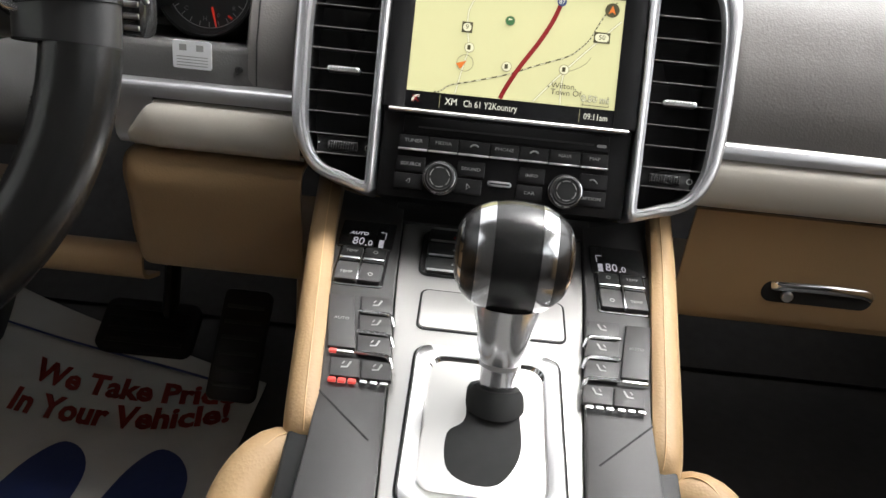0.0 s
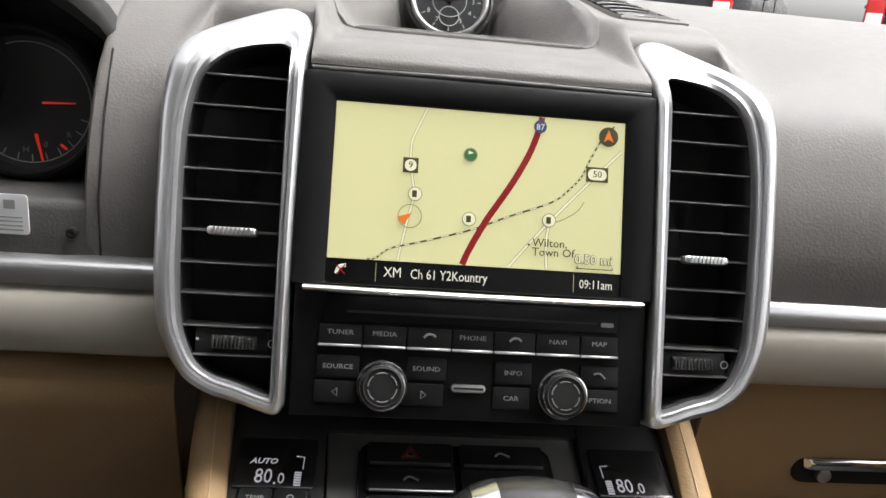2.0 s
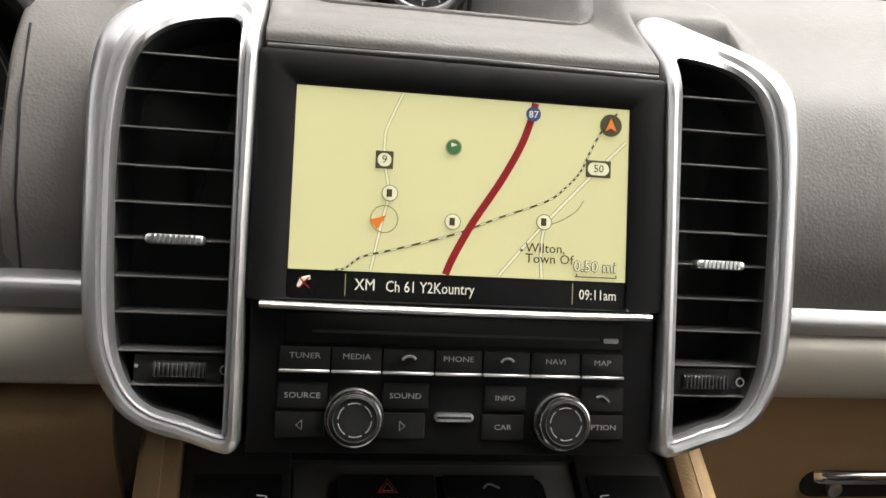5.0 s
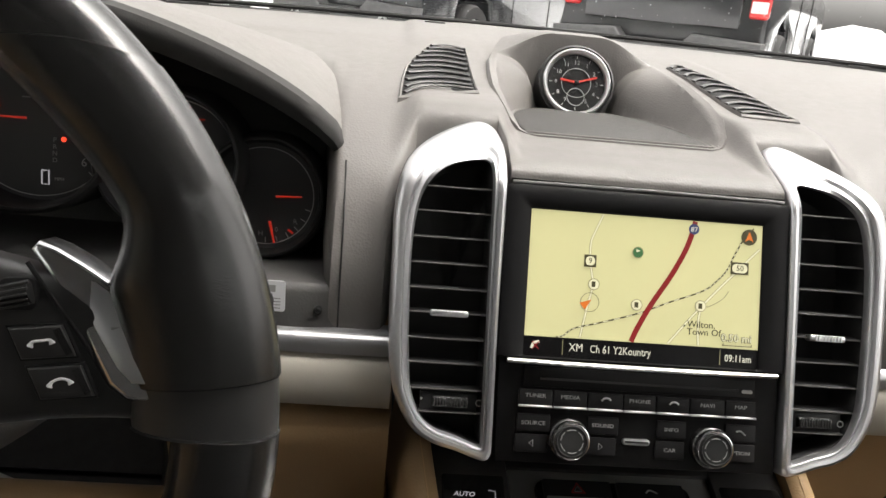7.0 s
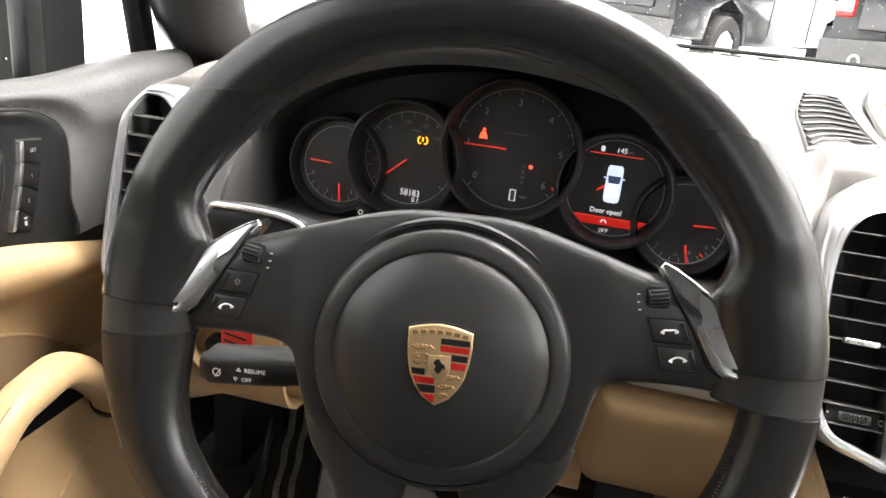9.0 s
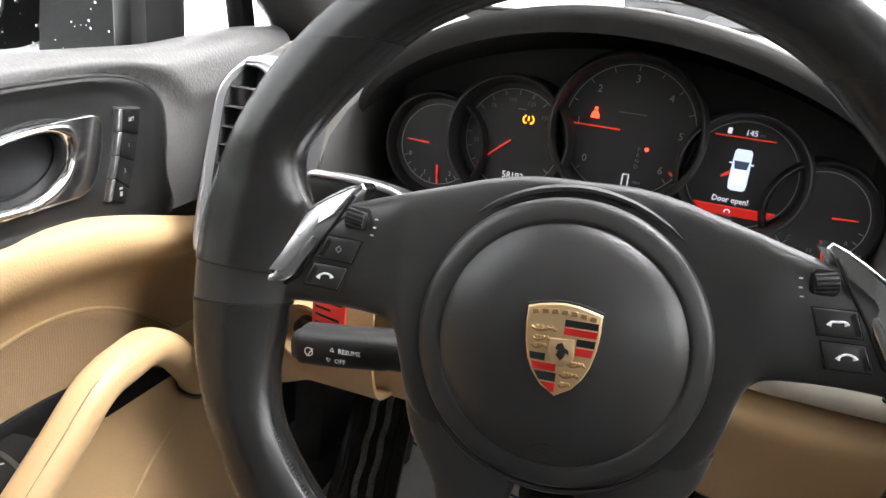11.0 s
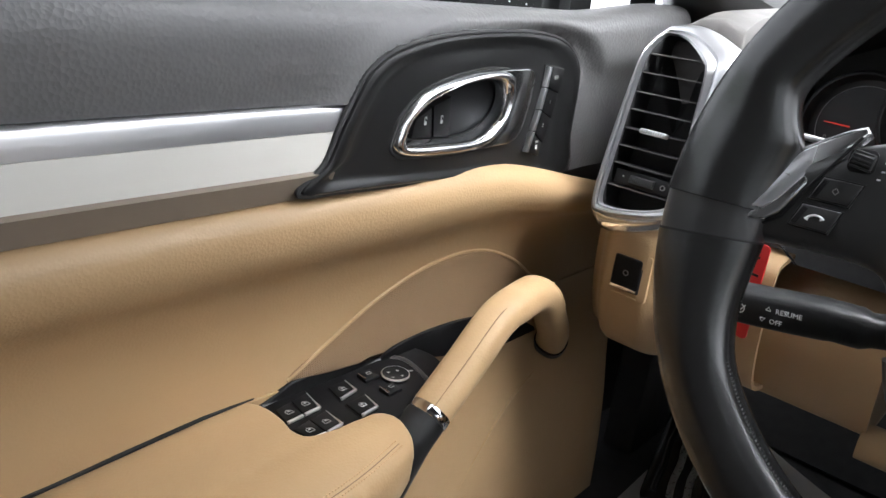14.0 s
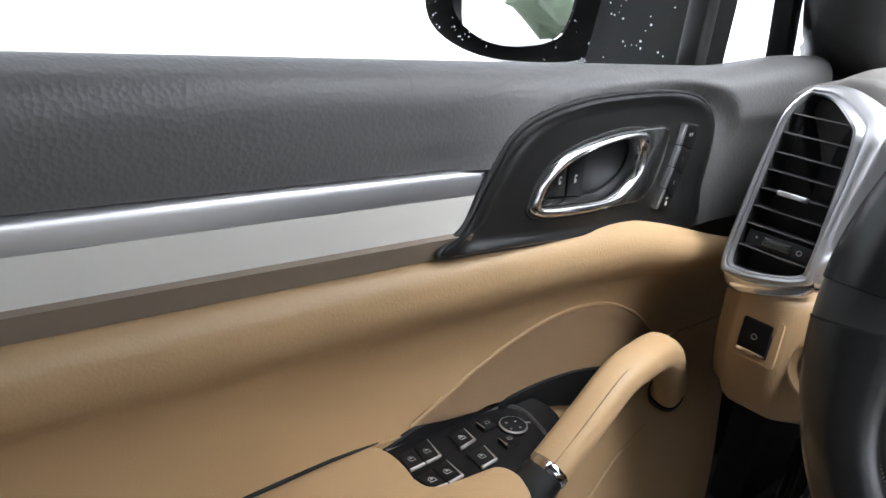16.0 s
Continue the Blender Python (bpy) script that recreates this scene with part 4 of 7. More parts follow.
# ---- centre console ----
console = thing("centre_console", CONSOLE, "sloping centre console with aluminium panel, black button rows and tan sides", "console")
part("base", prism([(-0.125, 0.06), (0.125, 0.06), (0.115, -0.20), (0.105, -0.45), (-0.105, -0.45), (-0.115, -0.20)], -0.30, -0.006, 0.003), BLACK, console)
panel_edge = [(0.072, 0.03), (0.068, -0.06), (0.062, -0.14), (0.056, -0.24), (0.054, -0.40)]
panel = part("aluminium_panel", prism([(-x, y) for x, y in panel_edge] + panel_edge[::-1], -0.006, 0.0, 0.002), BRUSHED, console, "satin aluminium panel")
for s in (-1, 1):
    rail_in = [(s * x, y) for x, y in panel_edge]
    rail_out = [(s * x, y) for x, y in ((0.126, 0.05), (0.117, -0.06), (0.107, -0.135), (0.101, -0.19), (0.100, -0.40))]
    a = spline([(x + s * 0.0008, y) for x, y in rail_in], 16)
    b = spline(rail_out, 16)
    pts = [tuple(p) for p in a] + [tuple(p) for p in b[::-1]]
    part("button_bank", prism(pts if s > 0 else pts[::-1], -0.006, 0.004, 0.002), BANK, console, "dark grey bank of climate buttons")
    path = [(s * 0.140, 0.075, 0.016), (s * 0.131, -0.01, 0.014), (s * 0.122, -0.08, 0.012), (s * 0.113, -0.15, 0.009), (s * 0.108, -0.190, 0.002), (s * 0.106, -0.205, -0.02)]
    pc = spline(path, 30)
    side_rows = []
    for p in pc:
        x, y, z = p
        side_rows.append([(x - s * 0.010, y, z - 0.014), (x - s * 0.0095, y, z - 0.003), (x - s * 0.006, y, z), (x, y, z + 0.0005), (x + s * 0.007, y, z - 0.003), (x + s * 0.011, y, z - 0.011), (x + s * 0.014, y, z - 0.05), (x + s * 0.012, y, z - 0.20)])
    bol = part("side_bolster", skin(side_rows), TAN, console, "tan leather console side")
    part("stitching", tube([(p[0] - s * 0.002, p[1], p[2] + 0.0006) for p in pc[:-4]], 0.0005, sides=5), STITCH, bol)
    # rounded grab handle behind each bank
    loop = [(p[0] + 0.006, p[1], p[2]) for p in spline([(s * 0.110, -0.215, -0.055), (s * 0.116, -0.200, -0.032), (s * 0.132, -0.207, -0.027), (s * 0.143, -0.240, -0.034), (s * 0.142, -0.33, -0.065), (s * 0.140, -0.45, -0.105)], 26)]
    h = part("grab_handle", tube(loop, 0.018, 0.020, 18), TAN, console, "tan leather grab handle with a stitched seam")
    part("stitching", tube([(p[0] - s * 0.004, p[1] + 0.004, p[2] + 0.0195) for p in loop[4:]], 0.0006, sides=5), STITCH, h)
    part("handle_gap", prism([(s * 0.100, -0.19), (s * 0.118, -0.20), (s * 0.128, -0.24), (s * 0.126, -0.45), (s * 0.100, -0.45)][::s], -0.30, -0.055), BLACK, console)


def edge_bar(parent, x0, x1, y, s):
    """A thin chrome bar under a key, bent down at its inner end."""
    a, b = (x0, x1) if abs(x0) > abs(x1) else (x1, x0)
    path = [(a, y, 0.0070), (a + (b - a) * 0.75, y - 0.0003, 0.0070), (a + (b - a) * 0.93, y - 0.0022, 0.0066), (b, y - 0.0060, 0.0052), (b - s * 0.0012, y - 0.0085, 0.0038)]
    return part("chrome_edge", tube(spline(path, 14), 0.0014, 0.0013, 8), POLISHED, parent)


def seat_mark(parent, x, y, z, s):
    part("seat_mark", ribbon([(x - s * 0.0030, y + 0.0034), (x - s * 0.0012, y - 0.0016), (x + s * 0.0026, y - 0.0020)], 0.0013, z), GREY_INK, parent)
    part("flow_mark", ribbon([(x + s * 0.0010, y + 0.0030), (x + s * 0.0022, y + 0.0006)], 0.0008, z), GREY_INK, parent)


def quad_key(parent, x, y, w, h, m=BANK, z=0.004, tall=0.003, lean=0.0):
    return part("button", prism([(x - w / 2 + lean, y + h / 2), (x + w / 2 + lean, y + h / 2), (x + w / 2 - lean, y - h / 2), (x - w / 2 - lean, y - h / 2)][::-1], z, z + tall, 0.0009), m, parent)


for s in (-1, 1):
    x0 = s * 0.0965
    d = part("climate_display", prism(rounded(0.042, 0.034, 0.002, (x0, -0.0120)), 0.003, 0.0056, 0.001), GLOSS, console, "small black climate display with white digits")
    xd, xb = (-0.0995, -0.0845) if s < 0 else (0.0935, 0.0825)
    writing("80", 0.0132, (xd - 0.0025, -0.0220, 0.0057), LCD_WHITE, d, wide=0.72)
    part("digit_dot", disc(0.0006, (xd + 0.0036, -0.0262, 0.0057)), LCD_WHITE, d)
    writing("0", 0.0098, (xd + 0.0066, -0.0232, 0.0057), LCD_WHITE, d, wide=0.78)
    if s < 0:
        writing("AUTO", 0.0050, (xd - 0.0035, -0.0118, 0.0057), LCD_WHITE, d, slant=0.25, bold=0.0001)
    for j in range(6):
        part("fan_bar", box(0.0036, 0.0011, 0.0002, (xb, -0.0270 + 0.0016 * j, 0.0058), 0), LCD_WHITE, d)
    part("fan_line", ribbon([(xb - s * 0.0022, -0.0165), (xb - s * 0.0024, -0.0085), (xb + s * 0.0020, -0.0080)], 0.0005, 0.0057), LCD_WHITE, d)
    # temperature and fan rockers
    frame_ = part("rocker_frame", prism(rounded(0.038, 0.046, 0.003, (x0 - s * 0.001, -0.050)), 0.003, 0.0048, 0.001), GLOSS, console)
    for q, t in ((-1, "TEMP" if s < 0 else "%"), (1, "%" if s < 0 else "TEMP")):
        xx = x0 - s * 0.001 + q * 0.0088
        up = part("rocker", prism(rounded(0.0160, 0.018, 0.0015, (xx, -0.0395)), 0.004, 0.0075, 0.001), BLACK, frame_)
        part("chrome_edge", box(0.0155, 0.0024, 0.0022, (xx, -0.0458, 0.0080), 0.0006), POLISHED, up)
        dn = part("rocker", prism(rounded(0.0160, 0.020, 0.0015, (xx, -0.0605)), 0.004, 0.0085, 0.0013), BANK, frame_)
        if t == "TEMP":
            writing("TEMP", 0.0038, (xx, -0.0370, 0.0077), GREY_INK, up)
            writing("TEMP", 0.0038, (xx, -0.0630, 0.0087), GREY_INK, dn)
        else:
            for o, zz, py in ((up, 0.0077, -0.0365), (dn, 0.0087, -0.0635)):
                part("fan_mark", lathe([(0.0019, 0), (0.0019, 0.0002), (0.0012, 0.0002), (0.0012, 0)], 12, (xx, py, zz)), GREY_INK, o)
    part("rocker_rib", box(0.0014, 0.026, 0.0050, (x0 - s * 0.001, -0.0580, 0.0070), 0.0005), POLISHED, frame_)
    # auto key and air direction keys
    xo, xi = s * 0.0985, s * 0.0775
    a = quad_key(console, xo, -0.1115, 0.0175, 0.050, lean=s * 0.0045)
    writing("AUTO", 0.0037, (xo, -0.110, 0.0072), GREY_INK, a)
    for q in range(3):
        y = -0.0935 - 0.0193 * q
        k = quad_key(console, xi - s * 0.002 * q, y, 0.0215, 0.0165, lean=s * 0.0015)
        edge_bar(k, xi - s * 0.002 * q + s * 0.0110, xi - s * 0.002 * q - s * 0.0125, y - 0.0080, s)
        seat_mark(k, xi - s * 0.002 * q, y + 0.001, 0.0072, s)
    part("chrome_edge", box(0.0165, 0.0026, 0.0024, (s * 0.0935, -0.1405, 0.0068), 0.0008), CHROME, console)
    if s < 0:
        part("indicator", box(0.0052, 0.0030, 0.0026, (s * 0.0985, -0.1405, 0.0070), 0.0008), RED_LED, console, "red lit indicator")
    for q in (0, 1):
        xx = s * (0.0885 - 0.0195 * q)
        k = quad_key(console, xx, -0.1535, 0.0185, 0.0150, lean=s * 0.001)
        seat_mark(k, xx, -0.152, 0.0072, s)
        for j in range(3):
            lit = s < 0 and q == 0
            part("heat_light", box(0.0050, 0.0030, 0.0026, (xx + (j - 1) * 0.0062, -0.1645, 0.0066), 0.0007), RED_LED if lit else POLISHED, k)
    part("bank_seam", ribbon([(s * 0.103, -0.170), (s * 0.066, -0.205)], 0.0012, 0.0039), VOID, console)

# hazard and hill keys
keys = part("key_block", prism(rounded(0.108, 0.055, 0.008, (0, -0.021)), -0.003, 0.003, 0.002), GLOSS, console, "black block of hazard and hill descent keys")
for q in range(3):
    for s in (-1, 1):
        k = part("key", prism(rounded(0.047, 0.0155, 0.0015, (s * 0.0255, -0.003 - 0.018 * q)), 0.002, 0.0058, 0.0012), BLACK, keys)
        part("chrome_edge", box(0.044, 0.0012, 0.0016, (s * 0.0255, -0.0108 - 0.018 * q, 0.0058), 0.0004), SATIN, k)
        if q == 0 and s < 0:
            part("hazard_mark", ribbon([(-0.0300, -0.0065), (-0.0255, 0.0015), (-0.0210, -0.0065), (-0.0300, -0.0065)], 0.0007, 0.0059), RED_PAINT, k, "red triangle")
            part("hazard_mark", ribbon([(-0.0280, -0.0054), (-0.0255, -0.0010), (-0.0230, -0.0054), (-0.0280, -0.0054)], 0.0005, 0.0059), GREY_INK, k, "pale inner triangle")
        else:
            part("key_mark", tube(spline([(s * 0.0255 - 0.004, -0.004 - 0.018 * q, 0.006), (s * 0.0255 - 0.001, -0.0015 - 0.018 * q, 0.006), (s * 0.0255 + 0.004, -0.004 - 0.018 * q, 0.006)], 8), 0.0006, sides=6), GREY_INK, k)
part("stack_foot", box(0.16, 0.03, 0.008, (0, 0.030, -0.001), 0.003), DARK, console)
# ashtray lid: a groove and a proud lid
part("lid_groove", prism(rounded(0.103, 0.042, 0.006, (0.002, -0.0845)), -0.004, 0.0006), VOID, console)
part("ashtray_lid", prism(rounded(0.1000, 0.0392, 0.005, (0.002, -0.0845)), -0.002, 0.0018, 0.0012), BRUSHED, console, "aluminium ashtray lid")
# gate
gate = part("gate_frame", skin([[(x, y - 0.182, z) for x, y in rounded(w, h, r)] for w, h, r, z in ((0.094, 0.122, 0.010, -0.002), (0.093, 0.121, 0.010, 0.0022), (0.091, 0.119, 0.010, 0.0032), (0.076, 0.104, 0.010, 0.0030), (0.074, 0.102, 0.010, 0.0022))], True), SATIN, console, "satin aluminium selector gate")
part("gate_bowl", skin([[(x, y - 0.182, z) for x, y in rounded(w, h, r)] for w, h, r, z in ((0.0742, 0.1022, 0.010, 0.0024), (0.072, 0.100, 0.011, 0.0004), (0.066, 0.094, 0.013, -0.0050), (0.056, 0.084, 0.014, -0.0085))], True), CHROME, gate, "mirror-bright hollow of the gate")
part("gate_gap", skin([[(x, y - 0.182, 0.0006) for x, y in rounded(w, h, r)] for w, h, r in ((0.0965, 0.1245, 0.011), (0.0925, 0.1205, 0.010))], True), VOID, gate)
part("gate_plate", prism(rounded(0.060, 0.088, 0.012, (0, -0.182)), -0.012, -0.0082), POLISHED, gate)
part("gate_boot", prism([tuple(p) for p in spline([(-0.010, -0.148), (0.020, -0.148), (0.0215, -0.170), (0.022, -0.200), (0.010, -0.222), (-0.008, -0.224), (-0.021, -0.214), (-0.022, -0.190), (-0.012, -0.178)], 40, True)][::-1], -0.006, 0.001, 0.002), VOID, gate, "black rubber selector slot")

# ---- selector lever ----
LEVER = Matrix.Translation((0.006, -0.172, 0.432)) @ Matrix.Rotation(radians(-3), 4, "X") @ Matrix.Diagonal((0.92, 0.92, 0.93, 1))
lever = thing("gear_selector", LEVER, "black leather gear selector knob with chrome bands on a clear stem", "gear lever")
part("boot", tube([(0, 0, -0.006), (0, 0, 0.002), (0, 0.001, 0.006)], [0.0200, 0.0185, 0.0150], [0.022, 0.019, 0.015], 20, up=(0, 1, 0)), VOID, lever, "black boot")
part("stem", tube([(0, 0, -0.002), (0, 0.001, 0.024), (0, 0.001, 0.031), (0, 0.001, 0.045), (0, 0.002, 0.066)], [0.0115, 0.0125, 0.0155, 0.0175, 0.0225], [0.0105, 0.0115, 0.0140, 0.0155, 0.0195], 12, up=(0, 1, 0)), POLISHED, lever, "faceted chrome stem")
part("collar", tube([(0, 0.001, 0.0235), (0, 0.001, 0.0265)], [0.0138, 0.0138], [0.0126, 0.0126], 24, up=(0, 1, 0)), SATIN, lever)


def knob_slice(x0, x1, grow):
    """A slice of the egg-shaped knob between two planes x0 and x1."""
    rows = []
    for x in np.linspace(x0, x1, 11):
        f = math.sqrt(max(0.0, 1 - (x / 0.0375) ** 2)) ** 0.62
        rows.append([(x, 0.004 + (0.030 * f + grow) * math.cos(t), 0.098 + (0.034 * f + grow) * math.sin(t) * (1.0 if math.sin(t) > 0 else 1.12)) for t in np.linspace(0, 2 * math.pi, 65)[:-1]])
    return skin(rows, True, True)


part("knob_top", knob_slice(-0.0145, 0.0145, 0.0), BLACK_LEATHER, lever, "black leather knob centre")
for s in (-1, 1):
    part("knob_band", knob_slice(*sorted((s * 0.0145, s * 0.0240)), 0.0006), POLISHED, lever, "chrome band")
    part("knob_side", knob_slice(*sorted((s * 0.0240, s * 0.0325)), 0.0), BLACK_LEATHER, lever, "black leather knob side")
    part("knob_rim", knob_slice(*sorted((s * 0.0325, s * 0.0345)), 0.0003), CHROME, lever)
    part("knob_cap", knob_slice(*sorted((s * 0.0345, s * 0.0374)), 0.0), BLACK_LEATHER, lever)

# ---- instruments ----
CLUSTER = plane_frame((-0.435, 0.085, 0.66), 8)
cluster = thing("instrument_cluster", CLUSTER, "five round overlapping black instruments with red needles and a lit display", "instruments")


def gauge(x, y, r, z, name_label, tall=0.014):
    g = part("gauge", lathe([(0, 0), (r, 0), (r, -0.03), (0, -0.03)], 48), FACE, cluster, name_label)
    g.matrix_local = Matrix.Translation((x, y, z))
    part("bezel", lathe([(r - 0.001, 0.0), (r + 0.0005, tall - 0.003), (r + 0.0018, tall), (r + 0.0034, tall - 0.0006), (r + 0.006, tall - 0.006), (r + 0.0065, -0.03)], 56), BEZEL, g, "black bezel")
    return g


def ticks(g, r, a0, a1, n, long=0.004, m=GREY_INK, wide=0.0006):
    for k in range(n):
        a = radians(a0 + (a1 - a0) * k / (n - 1))
        t = part("tick", box(long, wide, 0.0002, (r - long / 2, 0, 0.0002), 0), m, g)
        t.matrix_local = Matrix.Rotation(a, 4, "Z")


def thin_ring(g, r, m=GREY_INK, w=0.0006):
    part("scale_ring", lathe([(r, 0), (r, 0.0004), (r - w, 0.0004), (r - w, 0)], 56), m, g)


def needle(g, a, r0, r1, z=0.002, w=0.0014):
    n = part("needle", prism([(r0, -w / 2), (r1, -w / 4), (r1, w / 4), (r0, w / 2)], z, z + 0.0008), NEEDLE, g, "red needle")
    n.matrix_local = Matrix.Rotation(radians(a), 4, "Z")


g = gauge(-0.1325, -0.0220, 0.0415, 0.0, "small oil temperature and pressure instrument", 0.014)
thin_ring(g, 0.0355)
ticks(g, 0.0345, 205, 335, 10)
needle(g, 178, 0.0085, 0.0290)
needle(g, 276, 0.0180, 0.0350, w=0.0018)
for a, t in ((205, "0"), (250, "1"), (300, "3"), (325, "5")):
    writing(t, 0.0060, (0.028 * math.cos(radians(a)), 0.028 * math.sin(radians(a)), 0.0005), GREY_INK, g)
g = gauge(-0.0655, -0.0060, 0.0480, 0.004, "speedometer", 0.026)
thin_ring(g, 0.042)
ticks(g, 0.041, 215, -35, 15)
for k, t in enumerate(("25", "50", "75", "100", "125", "150", "175")):
    a = radians(190 - 30 * k)
    writing(t, 0.0050, (0.0325 * math.cos(a), 0.0325 * math.sin(a), 0.0005), DIM_INK, g)
needle(g, 221, 0.0020, 0.0375)
writing("58183", 0.0085, (0.0048, -0.0314, 0.0006), LCD_WHITE, g, wide=0.9)
writing("0.1", 0.0060, (0.0105, -0.0373, 0.0006), LCD_WHITE, g)
for e in (-1, 1):
    part("tyre_light", tube(spline([(0.0108 + e * 0.0026, 0.0212, 0.0008), (0.0108 + e * 0.0044, 0.0185, 0.0008), (0.0108 + e * 0.0036, 0.0152, 0.0008), (0.0108 + e * 0.0015, 0.0148, 0.0008)], 10), 0.0006, sides=6), AMBER, g, "lit amber tyre pressure light")
part("tyre_light_bar", box(0.0012, 0.0038, 0.0006, (0.0108, 0.0186, 0.0008), 0), AMBER, g)
part("dial_mark", box(0.007, 0.0006, 0.0003, (0.004, 0.0255, 0.0004), 0), GREY_INK, g)
g = gauge(0.0285, 0.0155, 0.0560, 0.008, "rev counter", 0.028)
thin_ring(g, 0.0525)
ticks(g, 0.0515, 225, -45, 13)
for k in range(7):
    a = radians(221 - 43.8 * k)
    writing(str(k), 0.0085, (0.0410 * math.cos(a), 0.0410 * math.sin(a), 0.0005), GREY_INK, g)
needle(g, 180, 0.0065, 0.0490)
part("belt_light", prism([(-0.0320, 0.0062), (-0.0245, 0.0062), (-0.0255, 0.0100), (-0.0268, 0.0122), (-0.0297, 0.0122), (-0.0310, 0.0100)], 0.0004, 0.001), RED_GLOW, g, "lit red seat belt light")
part("belt_light_head", disc(0.0014, (-0.0282, 0.0140, 0.0004), 0.0006, 14), RED_GLOW, g)
part("gear_light", disc(0.0016, (0.0173, -0.0125, 0.0004), 0.0006, 14), RED_GLOW, g)
for k, t in enumerate(("P", "R", "N", "D")):
    writing(t, 0.0046, (0.0112, -0.0134 - 0.0046 * k, 0.0005), DIM_INK, g)
part("digit_frame", ribbon([(0.0025, -0.0345), (0.0072, -0.0345), (0.0072, -0.0440), (0.0025, -0.0440), (0.0025, -0.0345)], 0.0010, 0.0005), LCD_WHITE, g)
writing("MPH", 0.0032, (0.0141, -0.0400, 0.0006), GREY_INK, g)
part("dial_line", box(0.022, 0.0006, 0.0003, (0.0010, 0.0140, 0.0004), 0), DIM_INK, g)
for a in (5, -36):
    part("red_tick", box(0.0050, 0.0012, 0.0003, (0.0490 * math.cos(radians(a)), 0.0490 * math.sin(radians(a)), 0.0005), 0, turn=Matrix.Rotation(radians(a), 4, "Z")), NEEDLE, g)
g = gauge(0.1195, -0.0045, 0.0445, 0.006, "round colour display with a car seen from above", 0.024)
thin_ring(g, 0.0415, GREY_INK, 0.0008)
for y in (0.0285, -0.0258):
    w = 2 * math.sqrt(0.0400 ** 2 - y * y)
    part("red_line", box(w * (0.80 if y > 0 else 1.0), 0.0008, 0.0003, (-0.003 if y > 0 else 0, y, 0.0004), 0), NEEDLE, g)
part("red_band", prism([(-0.0306, -0.0262), (-0.0235, -0.0328), (0.0235, -0.0328), (0.0306, -0.0262)], 0.0003, 0.0006), BAND_RED, g, "dark red display band")
part("band_arrow", tube(spline([(-0.0065, -0.0305, 0.0008), (-0.0060, -0.0284, 0.0008), (-0.0030, -0.0284, 0.0008), (-0.0022, -0.0305, 0.0008)], 8), 0.0006, sides=5), LCD_WHITE, g)
car = [(-0.0052, 0.0196), (0.0052, 0.0196), (0.0066, 0.0172), (0.0068, 0.0080), (0.0070, -0.0060), (0.0064, -0.0112), (0.0040, -0.0126), (-0.0040, -0.0126), (-0.0064, -0.0112), (-0.0070, -0.0060), (-0.0068, 0.0080), (-0.0066, 0.0172)]
part("car_picture", prism([(x - 0.0015, y) for x, y in car][::-1], 0.0003, 0.0006), CAR_BLUE, g, "pale blue car on the display")
part("car_roof", prism([(x - 0.0015, y) for x, y in ((-0.0045, 0.0035), (0.0045, 0.0035), (0.0050, -0.0080), (-0.0050, -0.0080))][::-1], 0.0005, 0.0008), CAR_ROOF, g)
part("car_glass", prism([(x - 0.0015, y) for x, y in ((-0.0056, 0.0105), (0.0056, 0.0105), (0.0046, 0.0042), (-0.0046, 0.0042))][::-1], 0.0005, 0.0008), CAR_GLASS, g)
for e in (-1, 1):
    part("car_mirror", box(0.0022, 0.0012, 0.0003, (-0.0015 + e * 0.0080, 0.0085, 0.0005), 0), CAR_BLUE, g)
part("open_door", prism([(-0.0085, 0.0030), (-0.0150, -0.0025), (-0.0145, -0.0038), (-0.0085, -0.0006)][::-1], 0.0004, 0.0008), NEEDLE, g, "red open door mark")
writing("Door open!", 0.0062, (-0.0040, -0.0205, 0.0006), LCD_WHITE, g, wide=0.92, bold=0.0001)
writing("145", 0.0062, (0.0010, 0.0325, 0.0006), LCD_WHITE, g)
writing("mi", 0.0040, (0.0090, 0.0320, 0.0006), GREY_INK, g)
part("pump_mark", box(0.0032, 0.0046, 0.0003, (-0.0150, 0.0325, 0.0005), 0), LCD_WHITE, g)
writing("29°F", 0.0045, (-0.0035, -0.0375, 0.0006), LCD_WHITE, g)
g = gauge(0.1815, -0.0255, 0.0385, 0.004, "small fuel and coolant instrument", 0.010)
thin_ring(g, 0.0345)
ticks(g, 0.0335, 215, 345, 10)
needle(g, 3, 0.0080, 0.0260)
needle(g, 284, 0.0180, 0.0340, w=0.0018)
part("red_mark", box(0.0045, 0.0014, 0.0003, (0.0190, -0.0240, 0.0004), 0, turn=Matrix.Rotation(radians(-35), 4, "Z")), NEEDLE, g)
for x, y, t in ((-0.0180, -0.0200, "C"), (-0.0020, -0.0270, "H"), (0.0090, -0.0235, "0"), (0.0220, -0.0170, "R")):
    writing(t, 0.0050, (x, y, 0.0005), DIM_INK, g)
part("reset_pin", lathe([(0.0055, 0), (0.0055, 0.040), (0.0045, 0.0420), (0, 0.0425)], 18, (-0.0930, -0.0560, 0)), BLACK, cluster, "black reset knob")
part("reset_mark", lathe([(0.0022, 0.0426), (0.0022, 0.0429), (0.0014, 0.0429), (0.0014, 0.0426)], 14, (-0.0930, -0.0560, 0)), LABEL, cluster)

